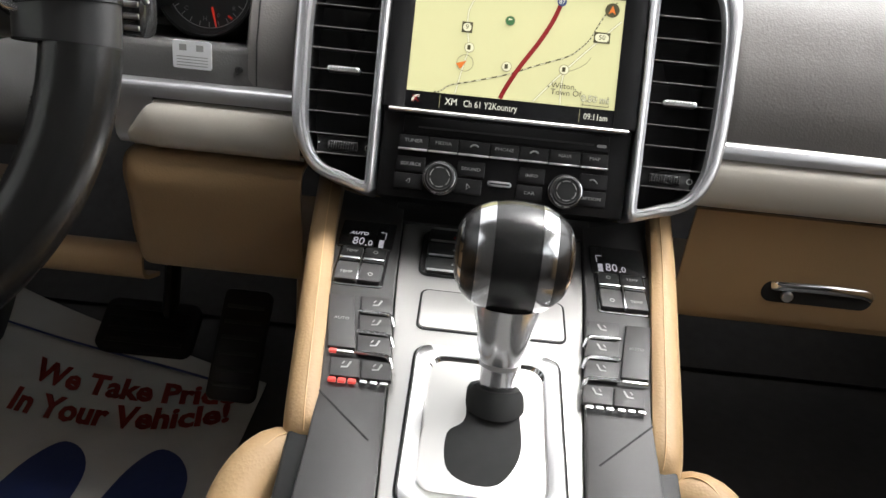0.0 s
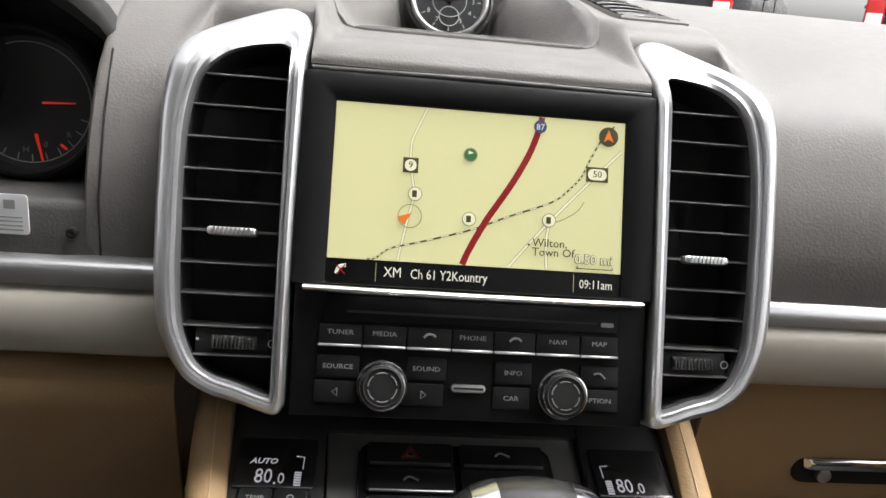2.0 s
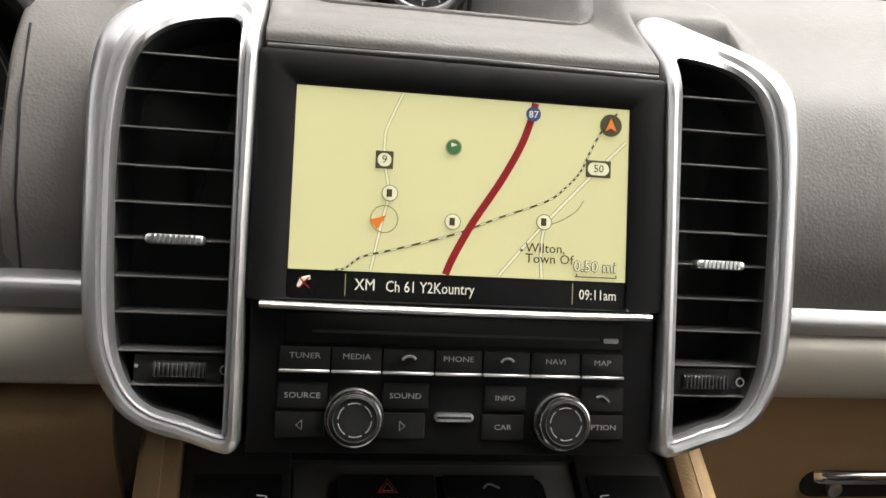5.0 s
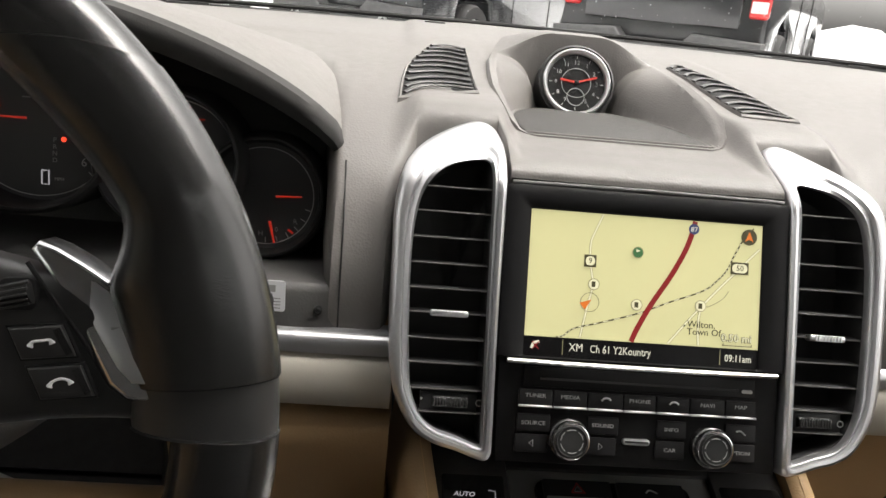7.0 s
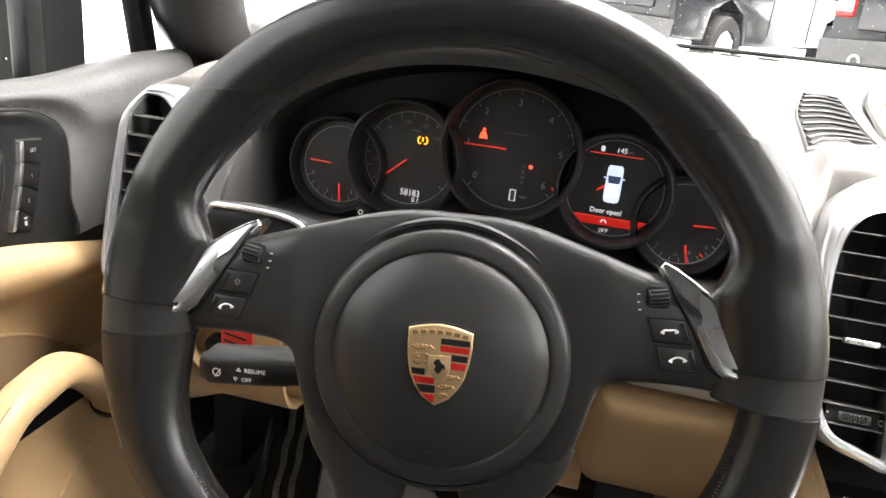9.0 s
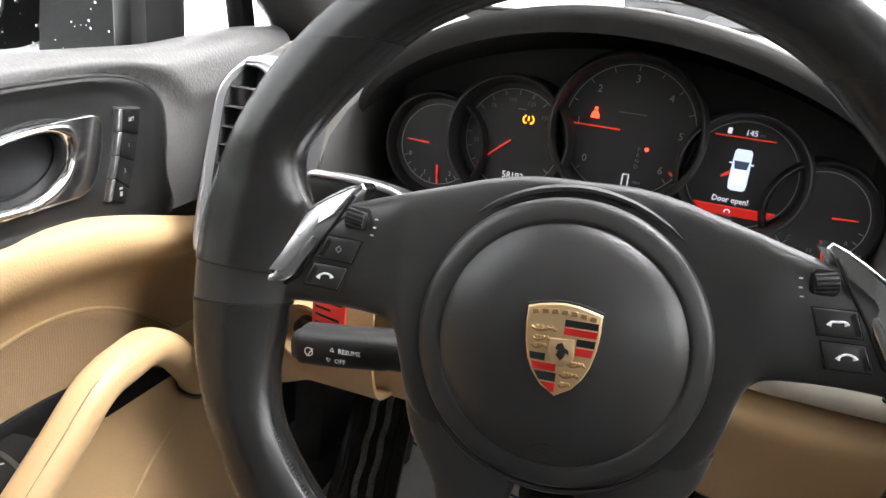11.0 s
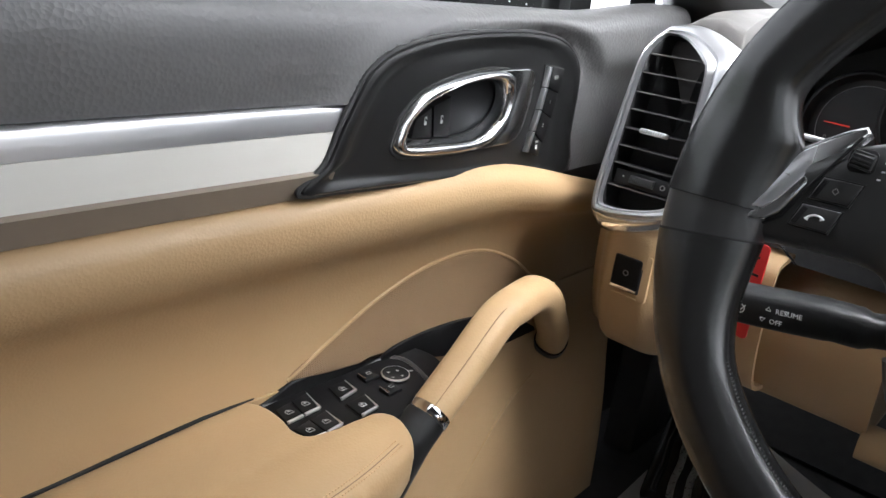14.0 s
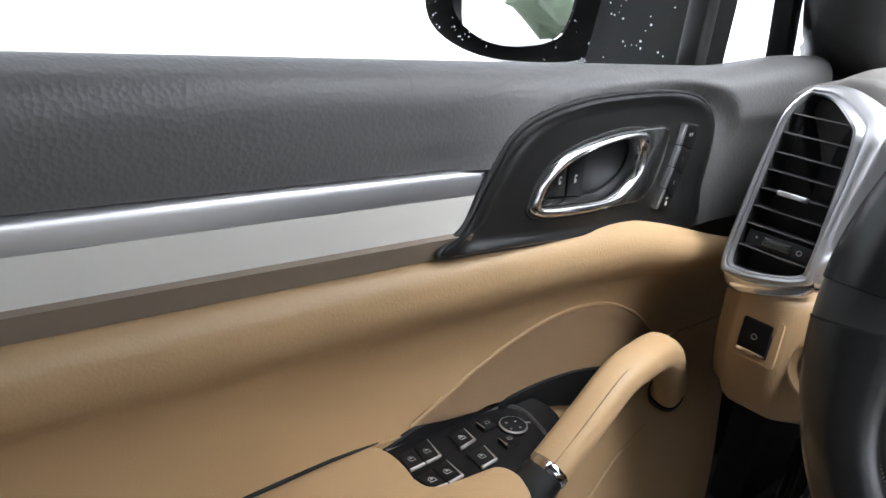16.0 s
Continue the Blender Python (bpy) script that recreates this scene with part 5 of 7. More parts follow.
# ---- steering wheel ----
WHEEL = Matrix.Translation((-0.3898, -0.2155, 0.6228)) @ Matrix.Rotation(radians(5.36), 4, "Z") @ plane_frame((0, 0, 0), 13.14, 2.3)
wheel = thing("steering_wheel", WHEEL, "black leather steering wheel with silver shift switches and a shield badge", "steering wheel")
RIM_R, RIM_UP = 0.1732, 0.004


def rim_skew(a):
    """The upper joints run level across the rim, not towards its centre: degrees by which the inner side leads."""
    up = abs(a - 90)
    return math.copysign(7.75, 90 - a) * smoothstep(20, 44.75, up) * (1 - smoothstep(50, 70, up))


def thumb(a):
    """How far the grip reaches inwards above a spoke."""
    d = a if a < 90 else 180 - a
    return 0.0165 * smoothstep(26.0, 16.0, d) * smoothstep(-30, 2, d) + 0.0025 * math.exp(-((d - 36) / 9.0) ** 2)


def rim_piece(a0, a1, m, name, label, n=40, fat=0.0):
    rows = []
    for k in range(n + 1):
        a = a0 + (a1 - a0) * k / n
        low = smoothstep(20, -20, a if a < 90 else 180 - a)
        pull = thumb(a)
        half, tall, mid = 0.0180 + 0.0010 * low + fat + pull / 2, 0.0165 + fat - 0.10 * pull, RIM_R - pull / 2 - 0.0008 * low
        ring_ = []
        for j in range(28):
            t = 2 * math.pi * j / 28
            c, q = math.cos(t), math.sin(t)
            b = radians(a - rim_skew(a) * c)
            r = mid + half * math.copysign(abs(c) ** 0.92, c)
            ring_.append((r * math.cos(b), RIM_UP + r * math.sin(b), 0.004 + tall * math.copysign(abs(q) ** 0.92, q) - 0.22 * pull * max(0.0, -c)))
        rows.append(ring_)
    return part(name, skin(rows, True, True), m, wheel, label)


rim_piece(45.25, 134.75, BLACK_LEATHER, "rim_top", "black leather upper rim", 60)
rim_piece(2.7, 45.25, BLACK_LEATHER, "rim_grip", "black leather thumb grip", 48, 0.0005)
rim_piece(134.75, 177.3, BLACK_LEATHER, "rim_grip", "black leather thumb grip", 48, 0.0005)
rim_piece(-3.7, 2.7, SMOOTH, "rim_inlay", "satin black rim inlay", 14, -0.0004)
rim_piece(177.3, 183.7, SMOOTH, "rim_inlay", "satin black rim inlay", 14, -0.0004)
rim_piece(183.7, 356.3, BLACK_LEATHER, "rim_bottom", "black leather lower rim", 80)
for a in (45.25, 134.75, 2.7, 177.3, -3.7, 183.7):
    rim_piece(a - 0.18, a + 0.18, VOID, "rim_seam", "", 2, 0.0001)
# worn cross stitches along the inside of the lower rim
for a0, a1 in ((194, 232), (308, 346)):
    thread = None
    for k in range(52):
        a = radians(a0 + (a1 - a0) * k / 51)
        b, r = a + radians(0.35), RIM_R - 0.0008 - 0.0176
        thread = tube([(r * math.cos(a), RIM_UP + r * math.sin(a), 0.0075), (r * math.cos(b) * 1.004, RIM_UP + r * math.sin(b) * 1.004, 0.0120)], 0.0007, sides=5, bm=thread)
    part("stitching", thread, DARK, wheel, "black cross stitching")

HUB = (-0.001, -0.002)
arms = lathe([(0.060, -0.034), (0.069, -0.030), (0.0735, -0.016), (0.0742, -0.004), (0.0738, 0.0022), (0.0728, 0.0036), (0.0712, 0.0034), (0.0702, -0.004)], 72, (HUB[0], HUB[1], 0))
half = ((0.0, 0.0742, -0.068, 0.0040), (0.025, 0.0738, -0.068, 0.0043), (0.045, 0.0702, -0.066, 0.0050), (0.060, 0.0658, -0.060, 0.0060), (0.0730, 0.0620, -0.0440, 0.0075), (0.0800, 0.0600, -0.0180, 0.0088), (0.0845, 0.0585, -0.0085, 0.0092), (0.092, 0.0562, -0.0048, 0.0092), (0.104, 0.0525, -0.0036, 0.0086), (0.114, 0.0490, -0.0032, 0.0080), (0.124, 0.0440, -0.0033, 0.0074), (0.134, 0.0390, -0.0037, 0.0070), (0.144, 0.0300, -0.0046, 0.0072), (0.152, 0.0190, -0.0060, 0.0084), (0.160, 0.0145, -0.0068, 0.0110), (0.172, 0.0125, -0.0076, 0.0150), (0.182, 0.0118, -0.0080, 0.0120))
rows = []
for x, yt, yb, z in [(-p[0], *p[1:]) for p in half[:0:-1]] + list(half):
    ym, h = (yt + yb) / 2, (yt - yb) / 2
    ring_ = []
    for k in range(44):
        t = 2 * math.pi * k / 44
        c, q = math.cos(t), math.sin(t)
        ring_.append((x, ym + h * math.copysign(abs(c) ** 0.45, c), z - 0.016 + 0.016 * math.copysign(abs(q) ** 0.6, q)))
    rows.append(ring_)
skin(spline_rows(rows, 3), True, True, arms)
for s in (-1, 1):
    rows = []
    for y, x0, x1, z in ((-0.045, 0.006, 0.0755, 0.003), (-0.062, 0.010, 0.0700, 0.003), (-0.085, 0.016, 0.0560, 0.002), (-0.115, 0.022, 0.050, 0.002), (-0.145, 0.024, 0.047, 0.003), (-0.168, 0.024, 0.048, 0.005)):
        rows.append([(s * ((x0 + x1) / 2 + (x1 - x0) / 2 * math.copysign(abs(math.cos(t)) ** 0.5, math.cos(t))), y, z - 0.014 + 0.014 * math.copysign(abs(math.sin(t)) ** 0.6, math.sin(t))) for t in np.linspace(0, 2 * math.pi, 33)[:-1]])
    skin(spline_rows(rows, 3), True, True, arms)
part("spokes", arms, SMOOTH, wheel, "dark grey plastic spokes")
hub = part("airbag_cover", lathe([(0.0678, -0.010), (0.0682, 0.0060), (0.0678, 0.0085), (0.0664, 0.0102), (0.0640, 0.0112), (0.0590, 0.0120), (0.0578, 0.0119), (0.0568, 0.0112), (0.0558, 0.0118), (0.0542, 0.0136), (0.048, 0.0165), (0.038, 0.0193), (0.025, 0.0213), (0, 0.0222)], 80, (HUB[0], HUB[1], 0)), SMOOTH, wheel, "round dark grey airbag cover")
part("hub_seam", lathe([(0.0712, -0.004), (0.0712, 0.0010), (0.0670, 0.0010), (0.0670, -0.004)], 72, (HUB[0], HUB[1], 0)), VOID, wheel)

# shield badge, drawn as plain shapes
BZ = 0.0245
half_sh = [(0.0, 0.0200), (0.0060, 0.0194), (0.0115, 0.0182), (0.0164, 0.0168), (0.0165, 0.0090), (0.0157, 0.0010), (0.0140, -0.0065), (0.0112, -0.0125), (0.0068, -0.0180), (0.0, -0.0220)]
sh = half_sh + [(-x, y) for x, y in half_sh[-2:0:-1]]
badge = part("badge", prism(sh, 0.0205, BZ, 0.0010, 3), GOLD, wheel, "gold shield badge with red and black stripes")
part("badge_shadow_gap", prism([(x * 1.05, -0.001 + (y + 0.001) * 1.05) for x, y in sh], 0.0195, 0.0222, 0.0004), VOID, badge)


def shield_half(y):
    pts = half_sh[3:]
    return float(np.interp(-y, [-p[1] for p in pts], [p[0] for p in pts]))


def stripe(x_in, sx, y1, y0, m):
    """One enamel bar from x_in out to the shield's edge."""
    e = 0.0013
    pts = [(sx * x_in, y1), (sx * (shield_half(y1) - e), y1), (sx * max(x_in + 0.0004, shield_half(y0) - e), y0), (sx * x_in, y0)]
    part("stripe", prism(pts[::-sx], BZ - 0.0004, BZ + 0.0004, 0.0001, 1), m, badge)


stripe(0.0006, 1, 0.0132, 0.0101, BLACK)
stripe(0.0006, 1, 0.0095, 0.0064, ENAMEL)
stripe(0.0066, 1, 0.0053, 0.0020, BLACK)
stripe(0.0066, 1, 0.0013, -0.0022, ENAMEL)
stripe(0.0062, -1, -0.0033, -0.0065, BLACK)
stripe(0.0010, -1, -0.0074, -0.0107, ENAMEL)
stripe(0.0004, -1, -0.0114, -0.0153, BLACK)
stripe(0.0004, -1, -0.0161, -0.0200, ENAMEL)
for x0, x1, y in ((-0.0137, -0.0027, 0.0084), (-0.0130, -0.0050, 0.0040), (-0.0126, -0.0060, 0.0004), (0.0036, 0.0118, -0.0058), (0.0010, 0.0095, -0.0110), (0.0012, 0.0062, -0.0155)):
    bow = tube(spline([(x0, y - 0.0006, BZ), (x0 * 0.75 + x1 * 0.25, y - 0.0016, BZ), ((x0 + x1) / 2, y - 0.0013, BZ), (x0 * 0.25 + x1 * 0.75, y - 0.0004, BZ), (x1, y - 0.0010, BZ)], 16), 0.0006, sides=6)
    part("antler", bow, BRONZE, badge, "dark antler shape")
    for j in range(4):
        x = x0 + (x1 - x0) * (0.22 + 0.20 * j)
        part("antler_tip", tube([(x, y - 0.0010, BZ), (x + 0.0003, y + 0.0006, BZ + 0.0002)], [0.0005, 0.0007], sides=6), GOLD, badge)
part("centre_shield", prism([(0.0058, 0.0046), (-0.0050, 0.0040), (-0.0050, -0.0020), (-0.0028, -0.0062), (0.0016, -0.0086), (0.0052, -0.0060), (0.0064, -0.0030)], BZ - 0.0003, BZ + 0.0011, 0.0006), GOLD, badge, "raised gold centre shield")
part("centre_mark", prism([(0.0006, 0.0028), (-0.0014, 0.0020), (-0.0022, 0.0000), (-0.0008, -0.0008), (-0.0016, -0.0030), (0.0006, -0.0052), (0.0020, -0.0034), (0.0026, -0.0016), (0.0040, -0.0024), (0.0036, -0.0002), (0.0018, 0.0008)], BZ + 0.0010, BZ + 0.0013), BLACK, badge)
for j in range(7):
    x = -0.0126 + 0.0042 * j
    part("name_bar", box(0.0028, 0.0022, 0.0004, (x, 0.0162 - 8.0 * x * x, BZ + 0.0001), 0.0002, 1, turn=Matrix.Rotation(-16 * x, 4, "Z")), BRONZE, badge)
part("airbag_mark", ribbon(spline([(-0.0070, -0.0480), (-0.0040, -0.0462), (0.0020, -0.0462), (0.0050, -0.0480), (0.0020, -0.0496), (-0.0040, -0.0496), (-0.0070, -0.0480)], 24), 0.0005, 0.0193), BLACK, hub)
for s in (-1, 1):
    blade = [(0.1086, 0.0604), (0.1150, 0.0578), (0.1245, 0.0520), (0.1330, 0.0460), (0.1430, 0.0352), (0.1500, 0.0215), (0.1518, 0.0120), (0.1512, 0.0072), (0.1485, 0.0058), (0.1400, 0.0074), (0.1340, 0.0120), (0.1250, 0.0290), (0.1130, 0.0480), (0.1062, 0.0575)]
    bm = prism([(s * x, y) for x, y in blade][::-s], -0.0080, 0.0105, 0.0026, 4)
    for v in bm.verts:
        v.co.z += 0.0030 - 0.27 * (v.co.y - 0.0070)
    sw = part("shift_switch", bm, POLISHED, wheel, "silver shift switch")
    inset = [(0.1135, 0.0570), (0.1240, 0.0500), (0.1330, 0.0430), (0.1415, 0.0335), (0.1478, 0.0200), (0.1490, 0.0125), (0.1420, 0.0130), (0.1370, 0.0180), (0.1270, 0.0340)]
    bm = prism([(s * x, y) for x, y in inset][::-s], 0.0070, 0.0112, 0.0006, 2)
    for v in bm.verts:
        v.co.z += 0.0030 - 0.27 * (v.co.y - 0.0070) + 0.10 * (abs(v.co.x) - 0.134)
    part("blade_face", bm, FRAME, sw, "satin raised face of the switch")
    part("switch_mark", box(0.004, 0.0009, 0.0003, (s * 0.1365, 0.0310, 0.0078), 0), GREY_INK, sw)
    part("switch_gap", tube([(s * (x + 0.0004), y - 0.0004, 0.0070 + 0.02 * (0.152 - x)) for x, y in ((0.1080, 0.0545), (0.1125, 0.0470), (0.1245, 0.0280), (0.1332, 0.0112), (0.1395, 0.0064), (0.1490, 0.0048))], 0.0008, sides=6), VOID, wheel)
    well = part("roller_well", prism([(s * x, y) for x, y in rounded(0.0120, 0.0112, 0.0028, (0.1056, 0.0434))][::s], 0.004, 0.0094, 0.0006), VOID, wheel)
    r = part("roller", tube([(s * 0.1006, 0.0425, 0.0080), (s * 0.1012, 0.0426, 0.0080), (s * 0.1100, 0.0444, 0.0080), (s * 0.1106, 0.0445, 0.0080)], [0.0030, 0.0044, 0.0044, 0.0030], [0.0036, 0.0056, 0.0056, 0.0036], 16, up=(0, 0, 1)), BLACK, wheel, "ribbed roller")
    for j in range(5):
        part("roller_rib", box(0.0090, 0.0009, 0.0010, (s * 0.1056, 0.0434 + (j - 2) * 0.0018, 0.0134 - 0.0004 * (j - 2) ** 2), 0.0002, 1, turn=Matrix.Rotation(radians(s * 11), 4, "Z")), DARK, r)
    for j, (x, y) in enumerate(((0.1128, 0.0272), (0.1184, 0.0132))):
        quad = [(x - 0.0067, y + 0.0057), (x + 0.0106, y + 0.0050), (x + 0.0066, y - 0.0060), (x - 0.0107, y - 0.0052)]
        quad = [(s * (2 * x - a), b) for a, b in quad]
        rim = [(s * x + (a - s * x) * 1.09, y + (b - y) * 1.13) for a, b in quad]
        part("key_gap", prism(rim if s < 0 else rim[::-1], 0.003, 0.0092, 0.0003, 1), VOID, wheel)
        b = part("wheel_key", prism(quad if s < 0 else quad[::-1], 0.004, 0.0104, 0.0012, 3), SMOOTH, wheel, "black steering wheel key")
        part("key_edge", ribbon([(s * (x + 0.0048), y + 0.0044), (s * (x + 0.0088), y - 0.0042)], 0.0024, 0.0102), VOID, b)
        z = 0.0105
        if j == 0 and s < 0:
            part("diamond", ribbon([(s * x - 0.0014, y), (s * x, y + 0.0016), (s * x + 0.0014, y), (s * x, y - 0.0016), (s * x - 0.0014, y)], 0.0004, z), GREY_INK, b)
        else:
            tip = 0.0004 if j else -0.0004
            part("phone_mark", tube(spline([(s * x - 0.0036, y - 0.0016, z), (s * x - 0.0026, y + 0.0002, z), (s * x, y + 0.0009 + tip, z), (s * x + 0.0026, y + 0.0008, z), (s * x + 0.0036, y - 0.0006, z)], 14), [0.0010, 0.0011, 0.0007, 0.0006, 0.0005, 0.0005, 0.0005, 0.0005, 0.0005, 0.0005, 0.0006, 0.0008, 0.0011, 0.0010], 0.0003, 6), LABEL, b, "white handset mark")
    for x, y in ((0.0957, 0.0440), (0.0962, 0.0400), (0.0972, 0.0362)):
        part("roller_dot", box(0.0016, 0.0007, 0.0002, (s * x, y, 0.0090), 0), LABEL, wheel)

# ---- stalks and column ----
column = thing("steering_column", HERE, "dark steering column shroud behind the wheel", "steering column")
part("shroud", tube(spline([(-0.392, -0.155, 0.602), (-0.397, -0.09, 0.578), (-0.402, 0.04, 0.545)], 10), [0.060 + 0.001 * k for k in range(10)], [0.048] * 10, 24, power=0.8), DARK, column)
cruise = thing("cruise_stalk", HERE, "dark cruise control stalk with white markings behind the wheel", "stalk")
path = spline([(-0.5560, -0.164, 0.5530), (-0.5520, -0.164, 0.5535), (-0.525, -0.162, 0.5570), (-0.500, -0.158, 0.5600), (-0.478, -0.150, 0.5600), (-0.44, -0.13, 0.565)], 24)
part("stalk", tube(path, [0.0060] + [0.0110] * 2 + [0.0125] * 11 + [0.0118] * 4 + [0.0100] * 6, [0.0060] + [0.0105] * 2 + [0.0118] * 11 + [0.0112] * 4 + [0.0092] * 6, 20, power=0.62), BLACK, cruise)
for k, (t, z, x) in enumerate((("RESUME", 0.5600, -0.5300), ("OFF", 0.5530, -0.5320))):
    writing(t, 0.0042, (x + 0.0035, -0.1770, z), LABEL, cruise, tilt=Matrix.Rotation(radians(90), 4, "X") @ Matrix.Rotation(radians(7), 4, "Z"), align="LEFT")
    pts = [(-0.0014, -0.0008), (0.0, 0.0014), (0.0014, -0.0008), (-0.0014, -0.0008)]
    part("stalk_mark", ribbon([(x - 0.0005 + a, (b if k == 0 else -b)) for a, b in pts], 0.0005, 0.0), LABEL, cruise).matrix_local = Matrix(((1, 0, 0, 0), (0, 0, -1, -0.1770), (0, 1, 0, z), (0, 0, 0, 1)))
part("speed_mark", lathe([(0.0030, 0), (0.0030, 0.0002), (0.0023, 0.0002), (0.0023, 0)], 18), LABEL, cruise).matrix_local = Matrix(((1, 0, 0, -0.5465), (0, 0, -1, -0.1765), (0, 1, 0, 0.5545), (0, 0, 0, 1)))
part("speed_needle", ribbon([(-0.0010, -0.0032), (0.0030, 0.0030)], 0.0007, 0.0003), LABEL, cruise).matrix_local = Matrix(((1, 0, 0, -0.5465), (0, 0, -1, -0.1765), (0, 1, 0, 0.5545), (0, 0, 0, 1)))
signal = thing("turn_signal_stalk", HERE, "black turn signal stalk behind the wheel", "stalk")
part("stalk", tube(spline([(-0.5740, -0.127, 0.6390), (-0.5680, -0.127, 0.6395), (-0.53, -0.122, 0.6380), (-0.45, -0.10, 0.615)], 18), [0.0080] + [0.0115] * 17, [0.0090] + [0.0145] * 17, 18, power=0.6), BLACK, signal)
part("stalk_edge", tube(spline([(-0.5750, -0.134, 0.6270), (-0.5755, -0.136, 0.6400), (-0.5735, -0.136, 0.6530), (-0.5600, -0.136, 0.6550), (-0.5300, -0.132, 0.6530), (-0.5150, -0.128, 0.6480), (-0.5050, -0.126, 0.6380)], 32), 0.0020, sides=8), FRAME, signal, "silver edge of the stalk")
part("lamp_mark", lathe([(0.0024, 0), (0.0024, 0.0003), (0.0016, 0.0003), (0.0016, 0)], 14), GREY_INK, signal).matrix_local = Matrix(((1, 0, 0, -0.5400), (0, 0, -1, -0.1365), (0, 1, 0, 0.6440), (0, 0, 0, 1)))
wiper = thing("wiper_stalk", HERE, "black wiper stalk with silver edge and painted rib reflections behind the wheel", "stalk")
part("stalk", tube(spline([(-0.2290, -0.127, 0.6320), (-0.2400, -0.126, 0.6325), (-0.27, -0.122, 0.6330), (-0.345, -0.10, 0.612)], 18), 0.0105, 0.0130, 18, power=0.6), BLACK, wiper)
part("stalk_end", tube([(-0.2160, -0.1275, 0.6315), (-0.2170, -0.1275, 0.6316), (-0.2270, -0.1270, 0.6320), (-0.2280, -0.1270, 0.6320)], [0.0090, 0.0108, 0.0108, 0.0095], [0.0105, 0.0130, 0.0130, 0.0115], 20, power=0.6), GLOSS, wiper, "turning end of the stalk")
# bright reflections on the ribbed end, put in as silver ribs
for z in (0.6250, 0.6315, 0.6380):
    part("grip_rib", box(0.0090, 0.0024, 0.0034, (-0.2222, -0.1382, z), 0.0008), SATIN, wiper, "grip rib, silvered for its reflection")
part("stalk_edge", tube(spline([(-0.2150, -0.134, 0.6385), (-0.2190, -0.136, 0.6450), (-0.2400, -0.136, 0.6480), (-0.2650, -0.132, 0.6480), (-0.2800, -0.128, 0.6440), (-0.2880, -0.126, 0.6360)], 28), 0.0020, sides=8), FRAME, wiper, "silver edge of the stalk")
tag = thing("key_tag", Matrix.Translation((-0.5735, -0.100, 0.5745)) @ Matrix.Rotation(radians(-12), 4, "Z"), "red plastic key tag with black print hanging from the ignition", "tag")
part("tag_card", prism(rounded(0.030, 0.070, 0.003, (0, -0.035)), -0.0006, 0.0006, 0.0003), RED_PAINT, tag, "red plastic card").matrix_local = Matrix(((1, 0, 0, 0), (0, 0, -1, 0), (0, 1, 0, 0), (0, 0, 0, 1)))
for k in range(8):
    w = (0.022, 0.018, 0.024, 0.014, 0.022, 0.020, 0.024, 0.016)[k]
    part("print_bar", box(w, 0.0003, 0.0018, (-0.012 + w / 2, -0.0008, -0.0100 - 0.0062 * k), 0), BLACK, tag)
part("tag_loop", tube(spline([(0.0, 0.0, -0.004), (-0.001, 0.010, 0.002), (0.006, 0.028, -0.006), (0.012, 0.046, -0.020)], 12), 0.0010, sides=8), CHROME, tag, "thin wire loop")
lock = thing("ignition_switch", HERE, "round black ignition switch in a tan bezel", "ignition")
part("ring", lathe([(0.030, -0.03), (0.029, 0.004), (0.025, 0.007), (0.020, 0.004), (0.019, -0.01)], 32), TAN, lock, "tan bezel").matrix_local = Matrix(((1, 0, 0, -0.629), (0, 0, -1, -0.031), (0, 1, 0, 0.487), (0, 0, 0, 1)))
part("core", lathe([(0.0195, -0.004), (0.012, -0.003), (0.011, 0.004), (0, 0.005)], 24), GLOSS, lock).matrix_local = Matrix(((1, 0, 0, -0.629), (0, 0, -1, -0.031), (0, 1, 0, 0.487), (0, 0, 0, 1)))
sticker = thing("warning_label", HERE, "silver-white printed label on the instrument panel", "label")
part("sheet", prism(rounded(0.0300, 0.0210, 0.002, (-0.2425, 0.5890)), 0, 0.0006), LABEL, sticker).matrix_local = Matrix(((1, 0, 0, 0), (0, 0, -1, 0.0072), (0, 1, 0, 0), (0, 0, 0, 1)))
for k in range(4):
    part("print_bar", box(0.024, 0.0003, 0.0006, (-0.2425, 0.0066, 0.5875 - 0.0022 * k), 0), GREY_INK, sticker)
for x in (-0.2495, -0.2365):
    part("print_mark", box(0.0055, 0.0003, 0.0046, (x, 0.0066, 0.5942), 0), GREY_INK, sticker)
pin = thing("sensor_button", HERE, "small black round sensor in the dashboard", "sensor")
part("cap", lathe([(0.0028, -0.002), (0.0028, 0.0015), (0.0018, 0.002), (0, 0.0012)], 16), VOID, pin).matrix_local = Matrix(((1, 0, 0, -0.2065), (0, 0, -1, 0.0062), (0, 1, 0, 0.5815), (0, 0, 0, 1)))

# ---- driver's door (local x forward, y up, z into the cabin) ----
door = thing("door_1", DOOR, "driver's door with black upper panel, silver strip and tan padding", "car door", kind="structure")


def door_band(name, prof, x0, x1, m, label, n=40, end=None, depth=0.004, steps=24):
    """A strip of door skin; prof: (y, z) points from top to bottom; end: a function that moves a point."""
    rows = []
    for x in np.linspace(x0, x1, n):
        rows.append([end(x, p[0], p[1]) if end else (x, p[0], p[1]) for p in spline(prof, steps)])
    bm = skin(rows)
    return part(name, thick(bm, depth) if depth else bm, m, door, label)


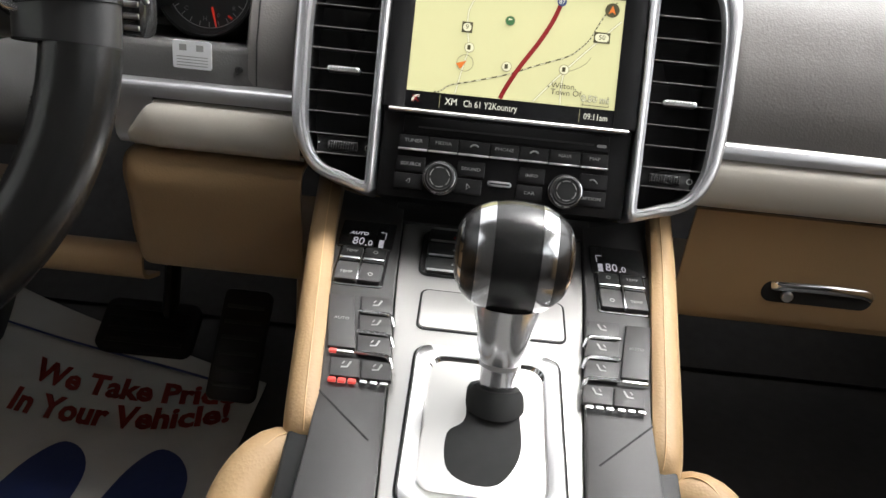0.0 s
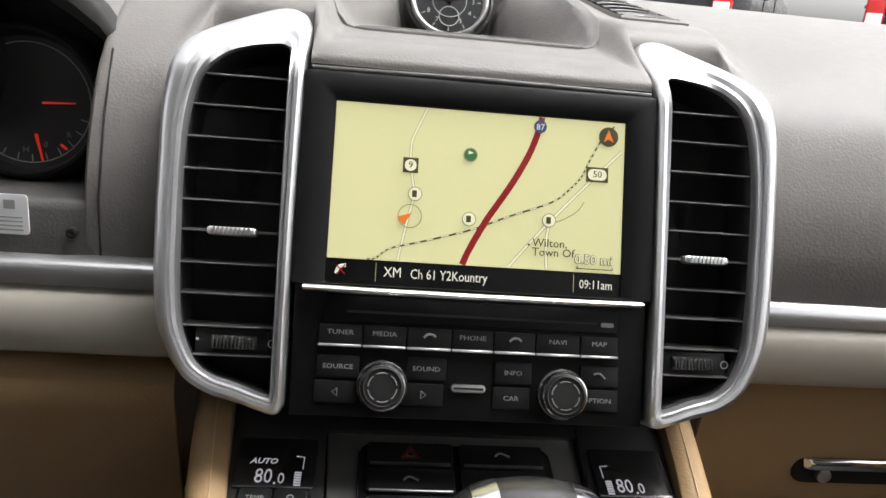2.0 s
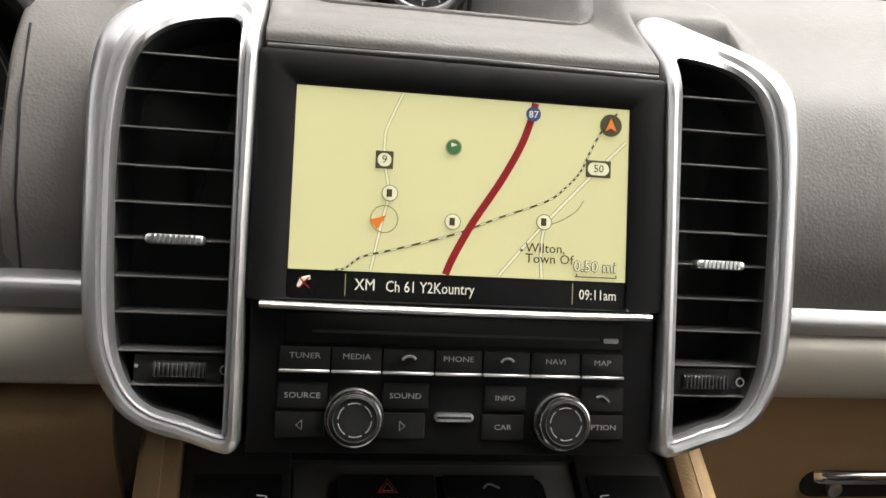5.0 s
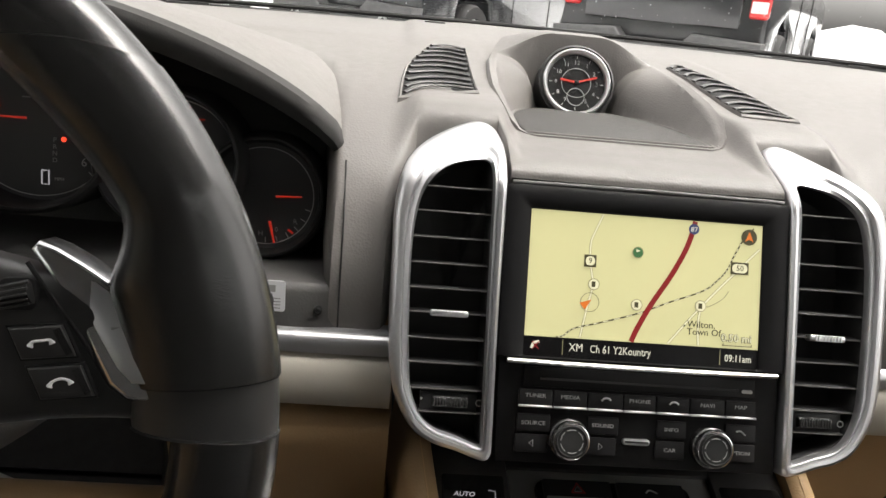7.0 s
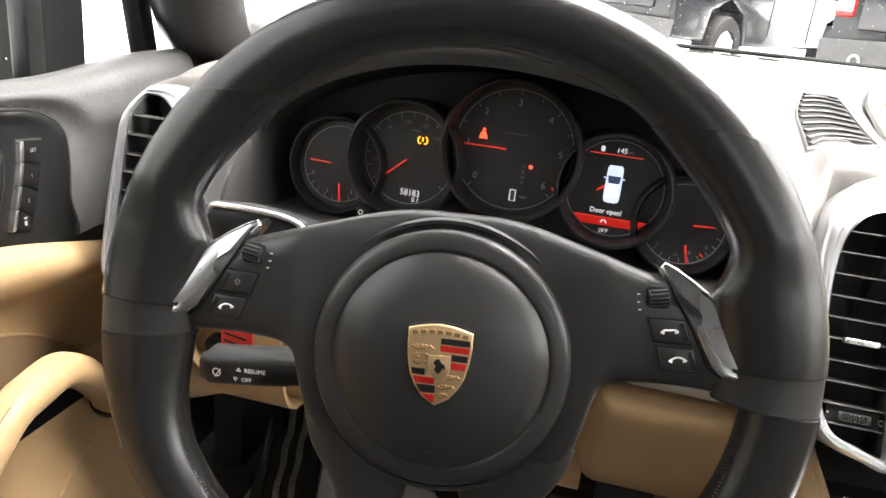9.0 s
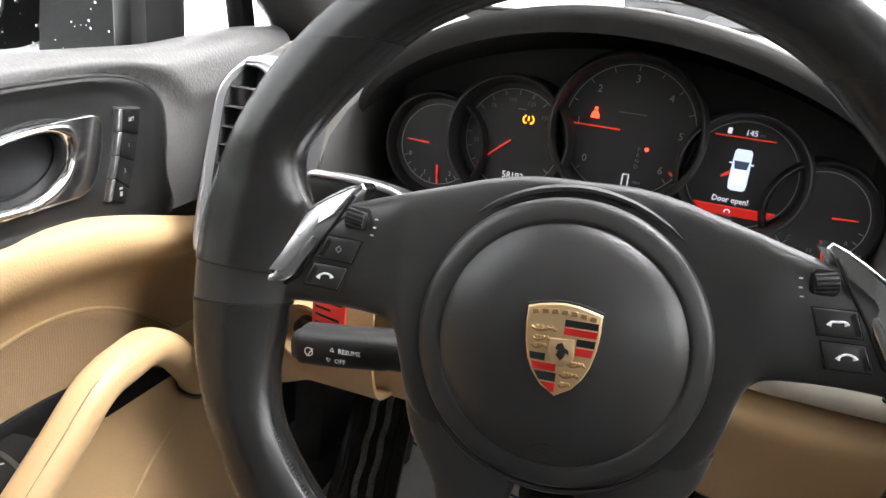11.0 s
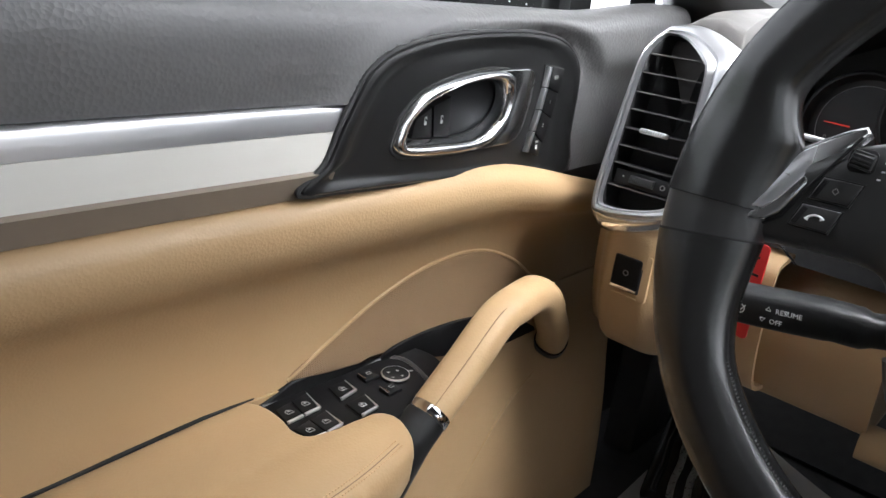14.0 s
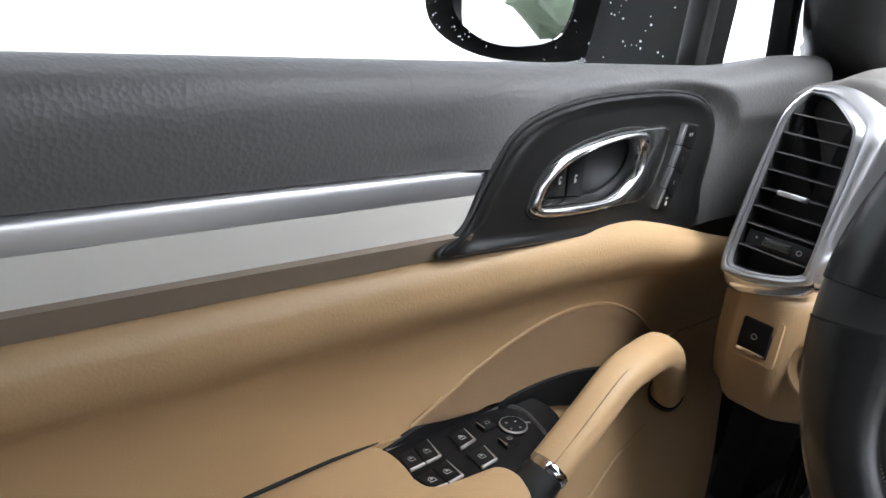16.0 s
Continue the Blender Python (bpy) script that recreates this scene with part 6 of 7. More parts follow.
POD = [(-0.340, 0.5880), (-0.322, 0.6040), (-0.312, 0.6240), (-0.301, 0.6435), (-0.289, 0.6600), (-0.265, 0.6722), (-0.218, 0.6810), (-0.154, 0.6840), (-0.095, 0.6830), (-0.0530, 0.6750), (-0.0280, 0.6560), (-0.0230, 0.6290), (-0.0240, 0.5970), (-0.0180, 0.5620), (-0.060, 0.560), (-0.12, 0.572), (-0.22, 0.580), (-0.30, 0.5850)]
POD_MID = (-0.170, 0.626)
ring_ = sorted((math.atan2((p[1] - POD_MID[1]) * 2.6, p[0] - POD_MID[0]), math.hypot((p[1] - POD_MID[1]) * 2.6, p[0] - POD_MID[0])) for p in spline(POD, 240, True))


def pod_ratio(x, y):
    """Distance from the middle of the handle housing, as a share of its outline's."""
    a, r = math.atan2((y - POD_MID[1]) * 2.6, x - POD_MID[0]), math.hypot((y - POD_MID[1]) * 2.6, x - POD_MID[0])
    return r / float(np.interp(a, [q[0] for q in ring_], [q[1] for q in ring_], period=2 * math.pi))


def pod_z(x):
    """The rim of the handle housing falls away towards the front."""
    return 0.0085 - 0.0155 * smoothstep(-0.32, -0.03, x)


def upper_end(x, y, z):
    """The panel dips to the housing's edge and runs on behind it."""
    y = max(y, 0.585 + 0.0550 * smoothstep(-0.290, -0.305, x)) if x < -0.29 else y
    f, r = smoothstep(-0.05, 0.12, x), pod_ratio(x, y)
    z -= 0.010 * smoothstep(-0.28, 0.0, x) * smoothstep(0.70, 0.60, y)
    z += (pod_z(x) - 0.0008 - z) * smoothstep(1.22, 1.01, r)
    return (x, y + 0.012 * f * smoothstep(0.66, 0.70, y), z - 0.022 * smoothstep(1.008, 0.975, r))


door_band("upper_panel", [(0.664, -0.078), (0.682, -0.062), (0.698, -0.036), (0.7015, -0.013), (0.690, 0.002), (0.665, 0.005), (0.640, 0.001)], -1.2, -0.37, DOOR_LEATHER, "black-grey grained upper door panel", 60, None, 0)
door_band("upper_panel_front", [(0.664, -0.078), (0.682, -0.062), (0.698, -0.036), (0.7015, -0.013), (0.690, 0.002), (0.665, 0.005), (0.640, 0.001), (0.60, 0.001), (0.560, 0.0)], -0.37, 0.16, DOOR_LEATHER, "black-grey grained panel round the handle", 230, upper_end, 0, 60)
door_band("silver_strip", [(0.6395, 0.000), (0.6375, 0.0042), (0.631, 0.0056), (0.624, 0.0060)], -1.2, -0.300, FRAME, "satin silver strip")
door_band("pale_trim", [(0.6238, 0.0060), (0.617, 0.0066), (0.606, 0.0070), (0.6005, 0.0065)], -1.2, -0.303, PALE, "pale champagne trim strip")
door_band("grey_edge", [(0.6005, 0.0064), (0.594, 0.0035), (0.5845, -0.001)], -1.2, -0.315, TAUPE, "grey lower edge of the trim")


def padding_end(x, y, z):
    drop = 0.034 * smoothstep(-0.20, 0.05, x) ** 1.5
    swell = 0.022 * smoothstep(-0.14, 0.06, x)
    return (x, y - drop * smoothstep(0.50, 0.585, y), z + swell * smoothstep(0.44, 0.54, y) + 0.010 * smoothstep(-0.36, -0.52, x) * smoothstep(0.50, 0.43, y) - 0.02 * smoothstep(0.20, 0.30, x))


door_band("padding", [(0.5835, -0.004), (0.581, 0.005), (0.573, 0.0125), (0.558, 0.013), (0.540, 0.004), (0.525, -0.011), (0.51, -0.019), (0.49, -0.0255), (0.46, -0.0300), (0.425, -0.0320), (0.405, -0.0320)], -1.2, 0.30, TAN, "tan leather door padding", 76, padding_end)
door_band("lower_panel", [(0.425, -0.034), (0.40, -0.034), (0.34, -0.020), (0.26, -0.012), (0.18, -0.010), (0.10, -0.012)], -1.2, 0.19, TAN, "tan lower door panel", 40, lambda x, y, z: (x + 0.15 * max(0.0, 0.30 - y) * smoothstep(0.0, 0.19, x), y, z - 0.03 * smoothstep(0.165, 0.19, x)))
part("pocket_seam", tube(spline([(-0.18, 0.16, -0.008), (-0.11, 0.25, -0.009), (-0.05, 0.31, -0.012), (0.0, 0.335, -0.016)], 20), 0.0022, sides=6), TAN, door)
# speaker cover
spk = [(-0.312, 0.430), (-0.271, 0.454), (-0.223, 0.480), (-0.167, 0.497), (-0.113, 0.495), (-0.062, 0.476), (-0.018, 0.448), (0.010, 0.425), (-0.05, 0.412), (-0.15, 0.415), (-0.25, 0.420)]
rows = []
c = spline(spk, 70, True)


def wall_z(y):
    return float(np.interp(y, [0.425, 0.46, 0.49, 0.51, 0.525, 0.54], [-0.032, -0.030, -0.0255, -0.019, -0.011, 0.004]))


for t in np.linspace(1, 0, 12):
    rows.append([(-0.13 + (p[0] + 0.13) * t, 0.445 + (p[1] - 0.445) * t, wall_z(0.445 + (p[1] - 0.445) * t) + 0.0035 - (0.003 if t == 1 else 0) + 0.022 * smoothstep(-0.14, 0.06, -0.13 + (p[0] + 0.13) * t) * smoothstep(0.44, 0.54, 0.445 + (p[1] - 0.445) * t)) for p in c])
cover = part("speaker_cover", skin(rows, True), TAN_RIB, door, "finely perforated tan speaker cover")
part("cover_edge", tube([(p[0], p[1], wall_z(p[1]) + 0.0008 + 0.022 * smoothstep(-0.14, 0.06, p[0]) * smoothstep(0.44, 0.54, p[1])) for p in spline(spk[:8], 60)], 0.0016, sides=6), TAN, cover)

# handle pod
pc = spline(POD, 160, True)


def pull_z(x):
    return 0.0085 - 0.0115 * smoothstep(-0.26, -0.10, x)


ho = [(-0.2640, 0.6085), (-0.2625, 0.6180), (-0.2570, 0.6300), (-0.2405, 0.6432), (-0.2150, 0.6512), (-0.1786, 0.6560), (-0.1500, 0.6565), (-0.1300, 0.6530), (-0.1235, 0.6430), (-0.1240, 0.6280), (-0.1320, 0.6120), (-0.1500, 0.6010), (-0.1790, 0.5975), (-0.2120, 0.5985), (-0.2510, 0.6020)]
hi = [(-0.2510, 0.6120), (-0.2485, 0.6235), (-0.2390, 0.6330), (-0.2200, 0.6415), (-0.1900, 0.6480), (-0.1580, 0.6497), (-0.1420, 0.6470), (-0.1345, 0.6415), (-0.1320, 0.6330), (-0.1360, 0.6210), (-0.1480, 0.6115), (-0.1620, 0.6070), (-0.1790, 0.6055), (-0.2120, 0.6075), (-0.2440, 0.6095)]
n = 90
a, b = spline(ho, n, True), spline(hi, n, True)
mouth = sorted((math.atan2(p[1] - 0.627, p[0] + 0.19), math.hypot(p[1] - 0.627, p[0] + 0.19)) for p in b)
rows = []
for t, w, inner in ((0.0, -0.014, 0), (0.0, -0.001, 0), (0.02, 0.0022, 0), (0.07, 0.0034, 0), (0.13, 0.0030, 0), (0.22, 0.0006, 0.15), (0.30, -0.0012, 0.6), (0.38, -0.0014, 1), (0.7, -0.0014, 1), (0.99, -0.0014, 1), (1.0, -0.018, 1)):
    row = []
    for p in pc:
        ang = math.atan2(p[1] - 0.627, p[0] + 0.19)
        r = float(np.interp(ang, [q[0] for q in mouth], [q[1] for q in mouth], period=2 * math.pi))
        x, y = p[0] + (-0.19 + r * math.cos(ang) - p[0]) * t, p[1] + (0.627 + r * math.sin(ang) - p[1]) * t
        row.append((x, y, w + pod_z(x) * (1 - inner) + pull_z(x) * inner))
    rows.append(row)
hp = part("handle_pod", skin(rows, True), POD_BLACK, door, "satin black handle housing")
part("pod_seam", tube([(-0.17 + (p[0] + 0.17) * 1.004, 0.626 + (p[1] - 0.626) * 1.012, pod_z(p[0]) - 0.0012) for p in pc], 0.0020, sides=8, closed=True), DUCT, hp)
rows = [[(p[0] + (q[0] - p[0]) * t, p[1] + (q[1] - p[1]) * t, w + pull_z(p[0])) for p, q in zip(a, b)] for t, w in ((0, -0.006), (0.0, -0.0005), (0.10, 0.0018), (0.30, 0.0032), (0.50, 0.0032), (0.75, 0.0016), (1.0, -0.0020), (1.04, -0.012))]
pull = part("door_handle", skin(rows, True), POLISHED, hp, "chrome inside door handle")
part("pull_groove", tube([(-0.18 + (p[0] + 0.18) * 1.018, 0.627 + (p[1] - 0.627) * 1.035, pull_z(p[0]) - 0.0016) for p in a], 0.0016, sides=6, closed=True), VOID, hp)
bm = prism([tuple(p) for p in b][::-1], -0.024, -0.0165)
part("handle_bowl", bm, BOWL, hp, "black recess behind the handle")
blade = [(-0.1480, 0.6562), (-0.1080, 0.6568), (-0.1000, 0.6545), (-0.0965, 0.6480), (-0.0980, 0.6300), (-0.1050, 0.6085), (-0.1130, 0.6000), (-0.1250, 0.5965), (-0.1750, 0.5975), (-0.1560, 0.6020), (-0.1390, 0.6120), (-0.1310, 0.6290), (-0.1310, 0.6440)]
bm = prism(blade[::-1], -0.008, 0.0008, 0.0016, 3)
for v in bm.verts:
    v.co.z += pull_z(v.co.x) - 0.04 * max(0.0, v.co.x + 0.125) + 0.0008
part("handle_blade", bm, POLISHED, hp, "polished end of the handle")
for quad, mx in (([(-0.2310, 0.6090), (-0.2280, 0.6225), (-0.2125, 0.6300), (-0.2095, 0.6078)], -0.2185), ([(-0.2080, 0.6077), (-0.2105, 0.6308), (-0.1925, 0.6375), (-0.1905, 0.6070)], -0.2012)):
    k = part("lock_key", prism(quad[::-1], -0.0175, -0.0075, 0.0010), RADIO, hp, "small lock key")
    part("lock_mark", box(0.0022, 0.0026, 0.0003, (mx, 0.6192, -0.0073), 0), GREY_INK, k)
    part("lock_shackle", tube(spline([(mx - 0.0008, 0.6205, -0.0073), (mx - 0.0007, 0.6232, -0.0073), (mx + 0.0008, 0.6236, -0.0073), (mx + 0.0010, 0.6222, -0.0073)], 10), 0.0003, sides=5), GREY_INK, k)
left, right = [(-0.0835, 0.6585), (-0.0850, 0.6410), (-0.0890, 0.6228), (-0.0938, 0.6050), (-0.0990, 0.5873)], [(-0.0575, 0.6560), (-0.0612, 0.6350), (-0.0665, 0.6140), (-0.0735, 0.5930), (-0.0775, 0.5816)]
part("key_well", prism([(x - 0.0012, y + (0.001 if j == 0 else 0)) for j, (x, y) in enumerate(left)] + [(x + 0.0012, y) for x, y in right[::-1]], -0.010, -0.0036, 0.0003, 1), DUCT, hp)
for j in range(4):
    (xa, ya), (xb, yb), (xc, yc), (xd, yd) = left[j], right[j], right[j + 1], left[j + 1]
    k = part("memory_key", prism([(xa + 0.0034, ya - 0.0006), (xd + 0.0034, yd + 0.0006), (xc, yc + 0.0005), (xb, yb - 0.0005)], -0.009, -0.0015, 0.0010), RADIO, hp, "black seat memory key")
    part("chrome_edge", prism([(xa, ya - 0.0005), (xd, yd + 0.0005), (xd + 0.0036, yd + 0.0004), (xa + 0.0036, ya - 0.0007)], -0.008, 0.0008, 0.0007), SATIN, k)
    mx, my = (xa + xb + xc + xd) / 4 + 0.003, (ya + yb + yc + yd) / 4
    if j == 0:
        writing("SET", 0.0042, (mx, my + 0.001, -0.0013), GREY_INK, k)
    elif j < 3:
        writing(str(j), 0.0044, (mx, my, -0.0013), GREY_INK, k)
    else:
        part("key_mark", box(0.0026, 0.0036, 0.0003, (mx, my - 0.001, -0.0013), 0), GREY_INK, k)
        part("key_mark", box(0.0034, 0.0016, 0.0003, (mx, my + 0.0035, -0.0013), 0), GREY_INK, k)

# armrest: its top lies level, the switches in front of it
arm_top = [(-1.2, -0.040), (-0.352, -0.040), (-0.3425, -0.022), (-0.3415, -0.002), (-0.3440, 0.0125), (-0.3390, 0.0265), (-0.3223, 0.0320), (-0.2973, 0.0340), (-0.2815, 0.0365), (-0.2775, 0.0490), (-0.2857, 0.0654), (-0.2985, 0.0740), (-0.338, 0.0820), (-0.45, 0.090), (-1.2, 0.094)]
rows = []
oc = [(-1.2, -0.040)] + [tuple(p) for p in spline(arm_top[1:], 66)]
for grow, y in ((0.0, 0.425), (0.003, 0.4235), (0.006, 0.419), (0.007, 0.412), (0.006, 0.395), (-0.004, 0.365), (-0.03, 0.32), (-0.05, 0.26)):
    row = []
    for k, p in enumerate(oc):
        q, r = Vector(oc[max(k - 1, 0)]), Vector(oc[min(k + 1, len(oc) - 1)])
        d = (r - q).normalized()
        row.append((p[0] + d.y * grow, y, p[1] - d.x * grow))
    rows.append(row)
arm_bm = skin(rows)
top = [v for v in arm_bm.verts][:len(oc)]
arm_bm.faces.new(top)
arm = part("armrest", arm_bm, TAN, door, "tan leather armrest with double stitching")
for off in (0.0, 0.004):
    seam = spline([(-0.2960, 0.0700), (-0.338, 0.0795), (-0.386, 0.0850), (-0.45, 0.0880), (-0.8, 0.0910)], 220)
    thread = None
    for k in range(0, 216, 3):
        thread = tube([(seam[j][0], 0.4254, seam[j][1] - 0.0032 + off * 1.6) for j in (k, k + 1, k + 2)], [0.0004, 0.0008, 0.0004], sides=5, bm=thread)
    part("stitching", thread, STITCH, arm)
part("armrest_seam", tube([(p[0], 0.4250, p[1]) for p in seam], 0.0004, sides=5), SEAM, arm)
part("armrest_gap", tube([(-1.2, 0.4265, -0.0215), (-0.52, 0.4265, -0.0215), (-0.44, 0.4265, -0.0268), (-0.38, 0.4262, -0.0315), (-0.340, 0.4255, -0.0325)], [0.0020, 0.0020, 0.0018, 0.0016, 0.0010], sides=6), VOID, door)
FLAT = Matrix(((1, 0, 0, 0), (0, 0, 1, 0.412), (0, -1, 0, 0), (0, 0, 0, 1)))
bank = [(-0.346, -0.040), (-0.30, -0.040), (-0.20, -0.038), (-0.182, -0.028), (-0.178, -0.004), (-0.192, 0.018), (-0.235, 0.034), (-0.300, 0.044), (-0.334, 0.040), (-0.342, -0.010)]
sw = part("switch_panel", prism([tuple(p) for p in spline([(x, -z) for x, z in bank], 60, True)], -0.02, 0.006, 0.002, 3), RADIO, door, "black window switch panel")
sw.matrix_local = FLAT
part("switch_rim", tube([(x, y, 0.0066) for x, y in spline([(-0.3350, 0.0300), (-0.290, 0.0315), (-0.224, 0.0300), (-0.2085, 0.0240), (-0.2040, 0.0120), (-0.2085, -0.0080), (-0.215, -0.0260)], 40)], 0.0022, 0.0012, 8), SMOOTH, sw, "raised dark rim of the switch panel")


def window_key(quad, bars):
    """A window switch on the leaning outline quad: far left, far right, near right, near left; bars: which chrome edges show."""
    cx, cy = sum(p[0] for p in quad) / 4, sum(p[1] for p in quad) / 4
    part("switch_well", prism([(cx + (x - cx) * 1.08, cy + (y - cy) * 1.08) for x, y in quad][::-1], 0.004, 0.0066), VOID, sw)
    k = part("window_key", prism(quad[::-1], 0.0045, 0.0084, 0.0010, 3), RADIO, sw, "black window switch with a chrome edge")
    (ax, ay), (bx, by), (ex, ey), (dx, dy) = quad
    if "near" in bars:
        part("chrome_edge", tube([(dx + 0.0006, dy, 0.0082), (ex - 0.0006, ey, 0.0082)], 0.0013, 0.0013, 8), SATIN, k, "chrome edge")
    if "side" in bars:
        part("chrome_edge", tube([(ex, ey, 0.0082), (ex + (bx - ex) * 0.5, ey + (by - ey) * 0.5, 0.0082), (bx, by, 0.0080)], [0.0011, 0.0006, 0.0004], sides=8), SATIN, k, "chrome edge")
    part("car_mark", ribbon([(cx - 0.0024, cy - 0.0018), (cx - 0.0026, cy + 0.0016), (cx - 0.0006, cy + 0.0030), (cx + 0.0022, cy + 0.0010), (cx + 0.0026, cy - 0.0020), (cx - 0.0024, cy - 0.0018)], 0.0005, 0.0085), GREY_INK, k)
    part("pane_mark", prism([(cx - 0.0012, cy + 0.0002), (cx + 0.0012, cy + 0.0002), (cx + 0.0006, cy + 0.0016), (cx - 0.0008, cy + 0.0018)], 0.0085, 0.0087), GREY_INK, k)


window_key([(-0.3317, 0.0175), (-0.3165, 0.0198), (-0.3203, 0.0004), (-0.3350, -0.0003)], ("near",))
window_key([(-0.3157, 0.0199), (-0.3007, 0.0223), (-0.3051, 0.0012), (-0.3197, 0.0005)], ("near", "side"))
window_key([(-0.3359, -0.0085), (-0.3208, -0.0066), (-0.3210, -0.0258), (-0.3336, -0.0250)], ("near",))
window_key([(-0.3200, -0.0065), (-0.3043, -0.0046), (-0.3058, -0.0242), (-0.3202, -0.0257)], ("near", "side"))
window_key([(-0.2830, 0.0185), (-0.2665, 0.0189), (-0.2689, 0.0032), (-0.2864, 0.0004)], ("near", "side"))
window_key([(-0.2868, -0.0061), (-0.2677, -0.0057), (-0.2714, -0.0234), (-0.2885, -0.0250)], ("near", "side"))
mk = part("mirror_pad", lathe([(0.0114, 0.004), (0.0114, 0.0085), (0.0104, 0.0098), (0.0092, 0.0095), (0.0080, 0.0085), (0.0, 0.0085)], 32, (-0.2290, 0.0014, 0)), RADIO, sw, "round mirror adjusting pad")
part("pad_ring", lathe([(0.0116, 0.0085), (0.0112, 0.0096), (0.0106, 0.0098)], 32, (-0.2290, 0.0014, 0)), SATIN, mk)
for k in range(4):
    a = math.pi / 2 * k + 0.5
    part("pad_mark", disc(0.0014, (-0.2290 + 0.0058 * math.cos(a), 0.0014 + 0.0058 * math.sin(a), 0.0086), 0.0003, 3), GREY_INK, mk)
for x, y in ((-0.2462, 0.0141), (-0.2455, -0.0108)):
    k = part("mirror_key", prism([(x - 0.0072, y + 0.0055), (x + 0.0066, y + 0.0060), (x + 0.0060, y - 0.0060), (x - 0.0078, y - 0.0062)][::-1], 0.005, 0.0085, 0.0010), RADIO, sw, "black mirror key")
    part("chrome_edge", tube([(x - 0.0076, y - 0.0058, 0.0094), (x - 0.0070, y + 0.0050, 0.0092)], [0.0012, 0.0005], sides=8), POLISHED, k)
    part("key_mark", ribbon([(x - 0.002, y - 0.0012), (x - 0.0018, y + 0.0014), (x + 0.0020, y + 0.0010), (x + 0.0022, y - 0.0012), (x - 0.002, y - 0.0012)], 0.0005, 0.0096), GREY_INK, k)
part("pad_sign", box(0.0050, 0.0016, 0.0003, (-0.2127, 0.0009, 0.0062), 0, turn=Matrix.Rotation(radians(-30), 4, "Z")), GREY_INK, sw)
part("switch_surround", prism([tuple(p) for p in [(-0.352, 0.4150), (-0.335, 0.4200), (-0.307, 0.4290), (-0.268, 0.4312), (-0.214, 0.4308), (-0.170, 0.4270), (-0.150, 0.4240), (-0.150, 0.400), (-0.35, 0.400)]][::-1], -0.06, -0.0285, 0.0025, 3), RADIO, door, "black surround of the switches")
# black trough behind the pull handle
part("handle_trough", prism([tuple(p) for p in spline([(-0.216, 0.424), (-0.166, 0.430), (-0.100, 0.424), (-0.03, 0.402), (0.05, 0.358), (0.082, 0.335), (0.078, 0.320), (0.033, 0.330), (-0.048, 0.360), (-0.14, 0.395), (-0.21, 0.408)], 60, True)][::-1], -0.055, -0.025, 0.004), RADIO, door, "black trough behind the pull handle")
bar = spline([(-0.240, 0.416, 0.048), (-0.204, 0.442, 0.046), (-0.166, 0.4685, 0.043), (-0.132, 0.4735, 0.039), (-0.099, 0.4710, 0.033), (-0.066, 0.4520, 0.024), (-0.032, 0.421, 0.012), (-0.004, 0.392, 0.002), (0.018, 0.366, -0.012)], 44)
pullh = part("pull_handle", tube(bar, [0.0138] * 14 + [0.0150] * 16 + [0.0142] * 14, [0.0160] * 44, 20, up=(0, 0, 1), power=0.8), TAN, door, "tan leather pull handle with stitched seam and chrome ring")
part("stitching", tube([(p[0] - 0.0082, p[1] + 0.0102, p[2] + 0.0084) for p in bar[:34]], [0.0003] * 4 + [0.0005] * 26 + [0.0003] * 4, sides=5), SEAM, pullh)
d = (Vector(tuple(bar[1])) - Vector(tuple(bar[0]))).normalized()
b0 = Vector(tuple(bar[0]))
part("handle_ring", tube([b0 - d * 0.006, b0 - d * 0.005, b0 + d * 0.001, b0 + d * 0.002], [0.0138, 0.0146, 0.0146, 0.0138], [0.0158, 0.0166, 0.0166, 0.0158], 24, power=0.85), CHROME, pullh, "chrome ring")
part("handle_foot", tube([b0 - d * 0.005, b0 - d * 0.025 + Vector((0, 0, -0.002)), b0 - d * 0.08 + Vector((0.004, -0.03, -0.012)), b0 - d * 0.13 + Vector((0.008, -0.09, -0.03))], [0.0140, 0.0165, 0.022, 0.026], [0.0155, 0.017, 0.020, 0.022], 18, power=0.8), BLACK, pullh, "black lower end of the handle")
part("handle_socket", tube([tuple(bar[-3]), tuple(bar[-1])], 0.0165, 0.0175, 20, power=0.85), BLACK, pullh)

# window frame bars on the door
for x0, x1, w in ((-0.008, -0.006, 0.020), (0.125, 0.090, 0.022)):
    part("window_bar", box(w, 0.50, 0.022, ((x0 + x1) / 2, 0.94, -0.055), 0.004, turn=Matrix.Rotation(radians(0 if w < 0.021 else 12), 4, "Z")), BLACK, door, "black window divider")
pane = part("window_pane", box(1.2, 0.50, 0.003, (-0.62, 0.94, -0.060), 0), glassy("clear side glass"), door, "clear driver's window")
pane.visible_shadow = False

# ---- cabin shell ----
TINTED = glassy("grey tinted glass", (0.6, 0.62, 0.62))
floor = part("floor", box(1.84, 2.6, 0.04, (0, -0.35, 0.070), 0.005), CARPET)
tagged(floor, "black carpeted car floor", "floor", kind="structure")
toe = part("toe_board", thick(skin([[(x, y, z) for y, z in ((0.50, 0.088), (0.60, 0.14), (0.70, 0.25), (0.80, 0.42))] for x in (-0.80, -0.4, 0, 0.4, 0.8)]), 0.01), CARPET)
tagged(toe, "black carpeted toe board rising under the dashboard", "floor", kind="structure")
bulkhead = part("wall_front", box(1.80, 0.04, 0.69, (0, 0.83, 0.395), 0.005), CARPET)
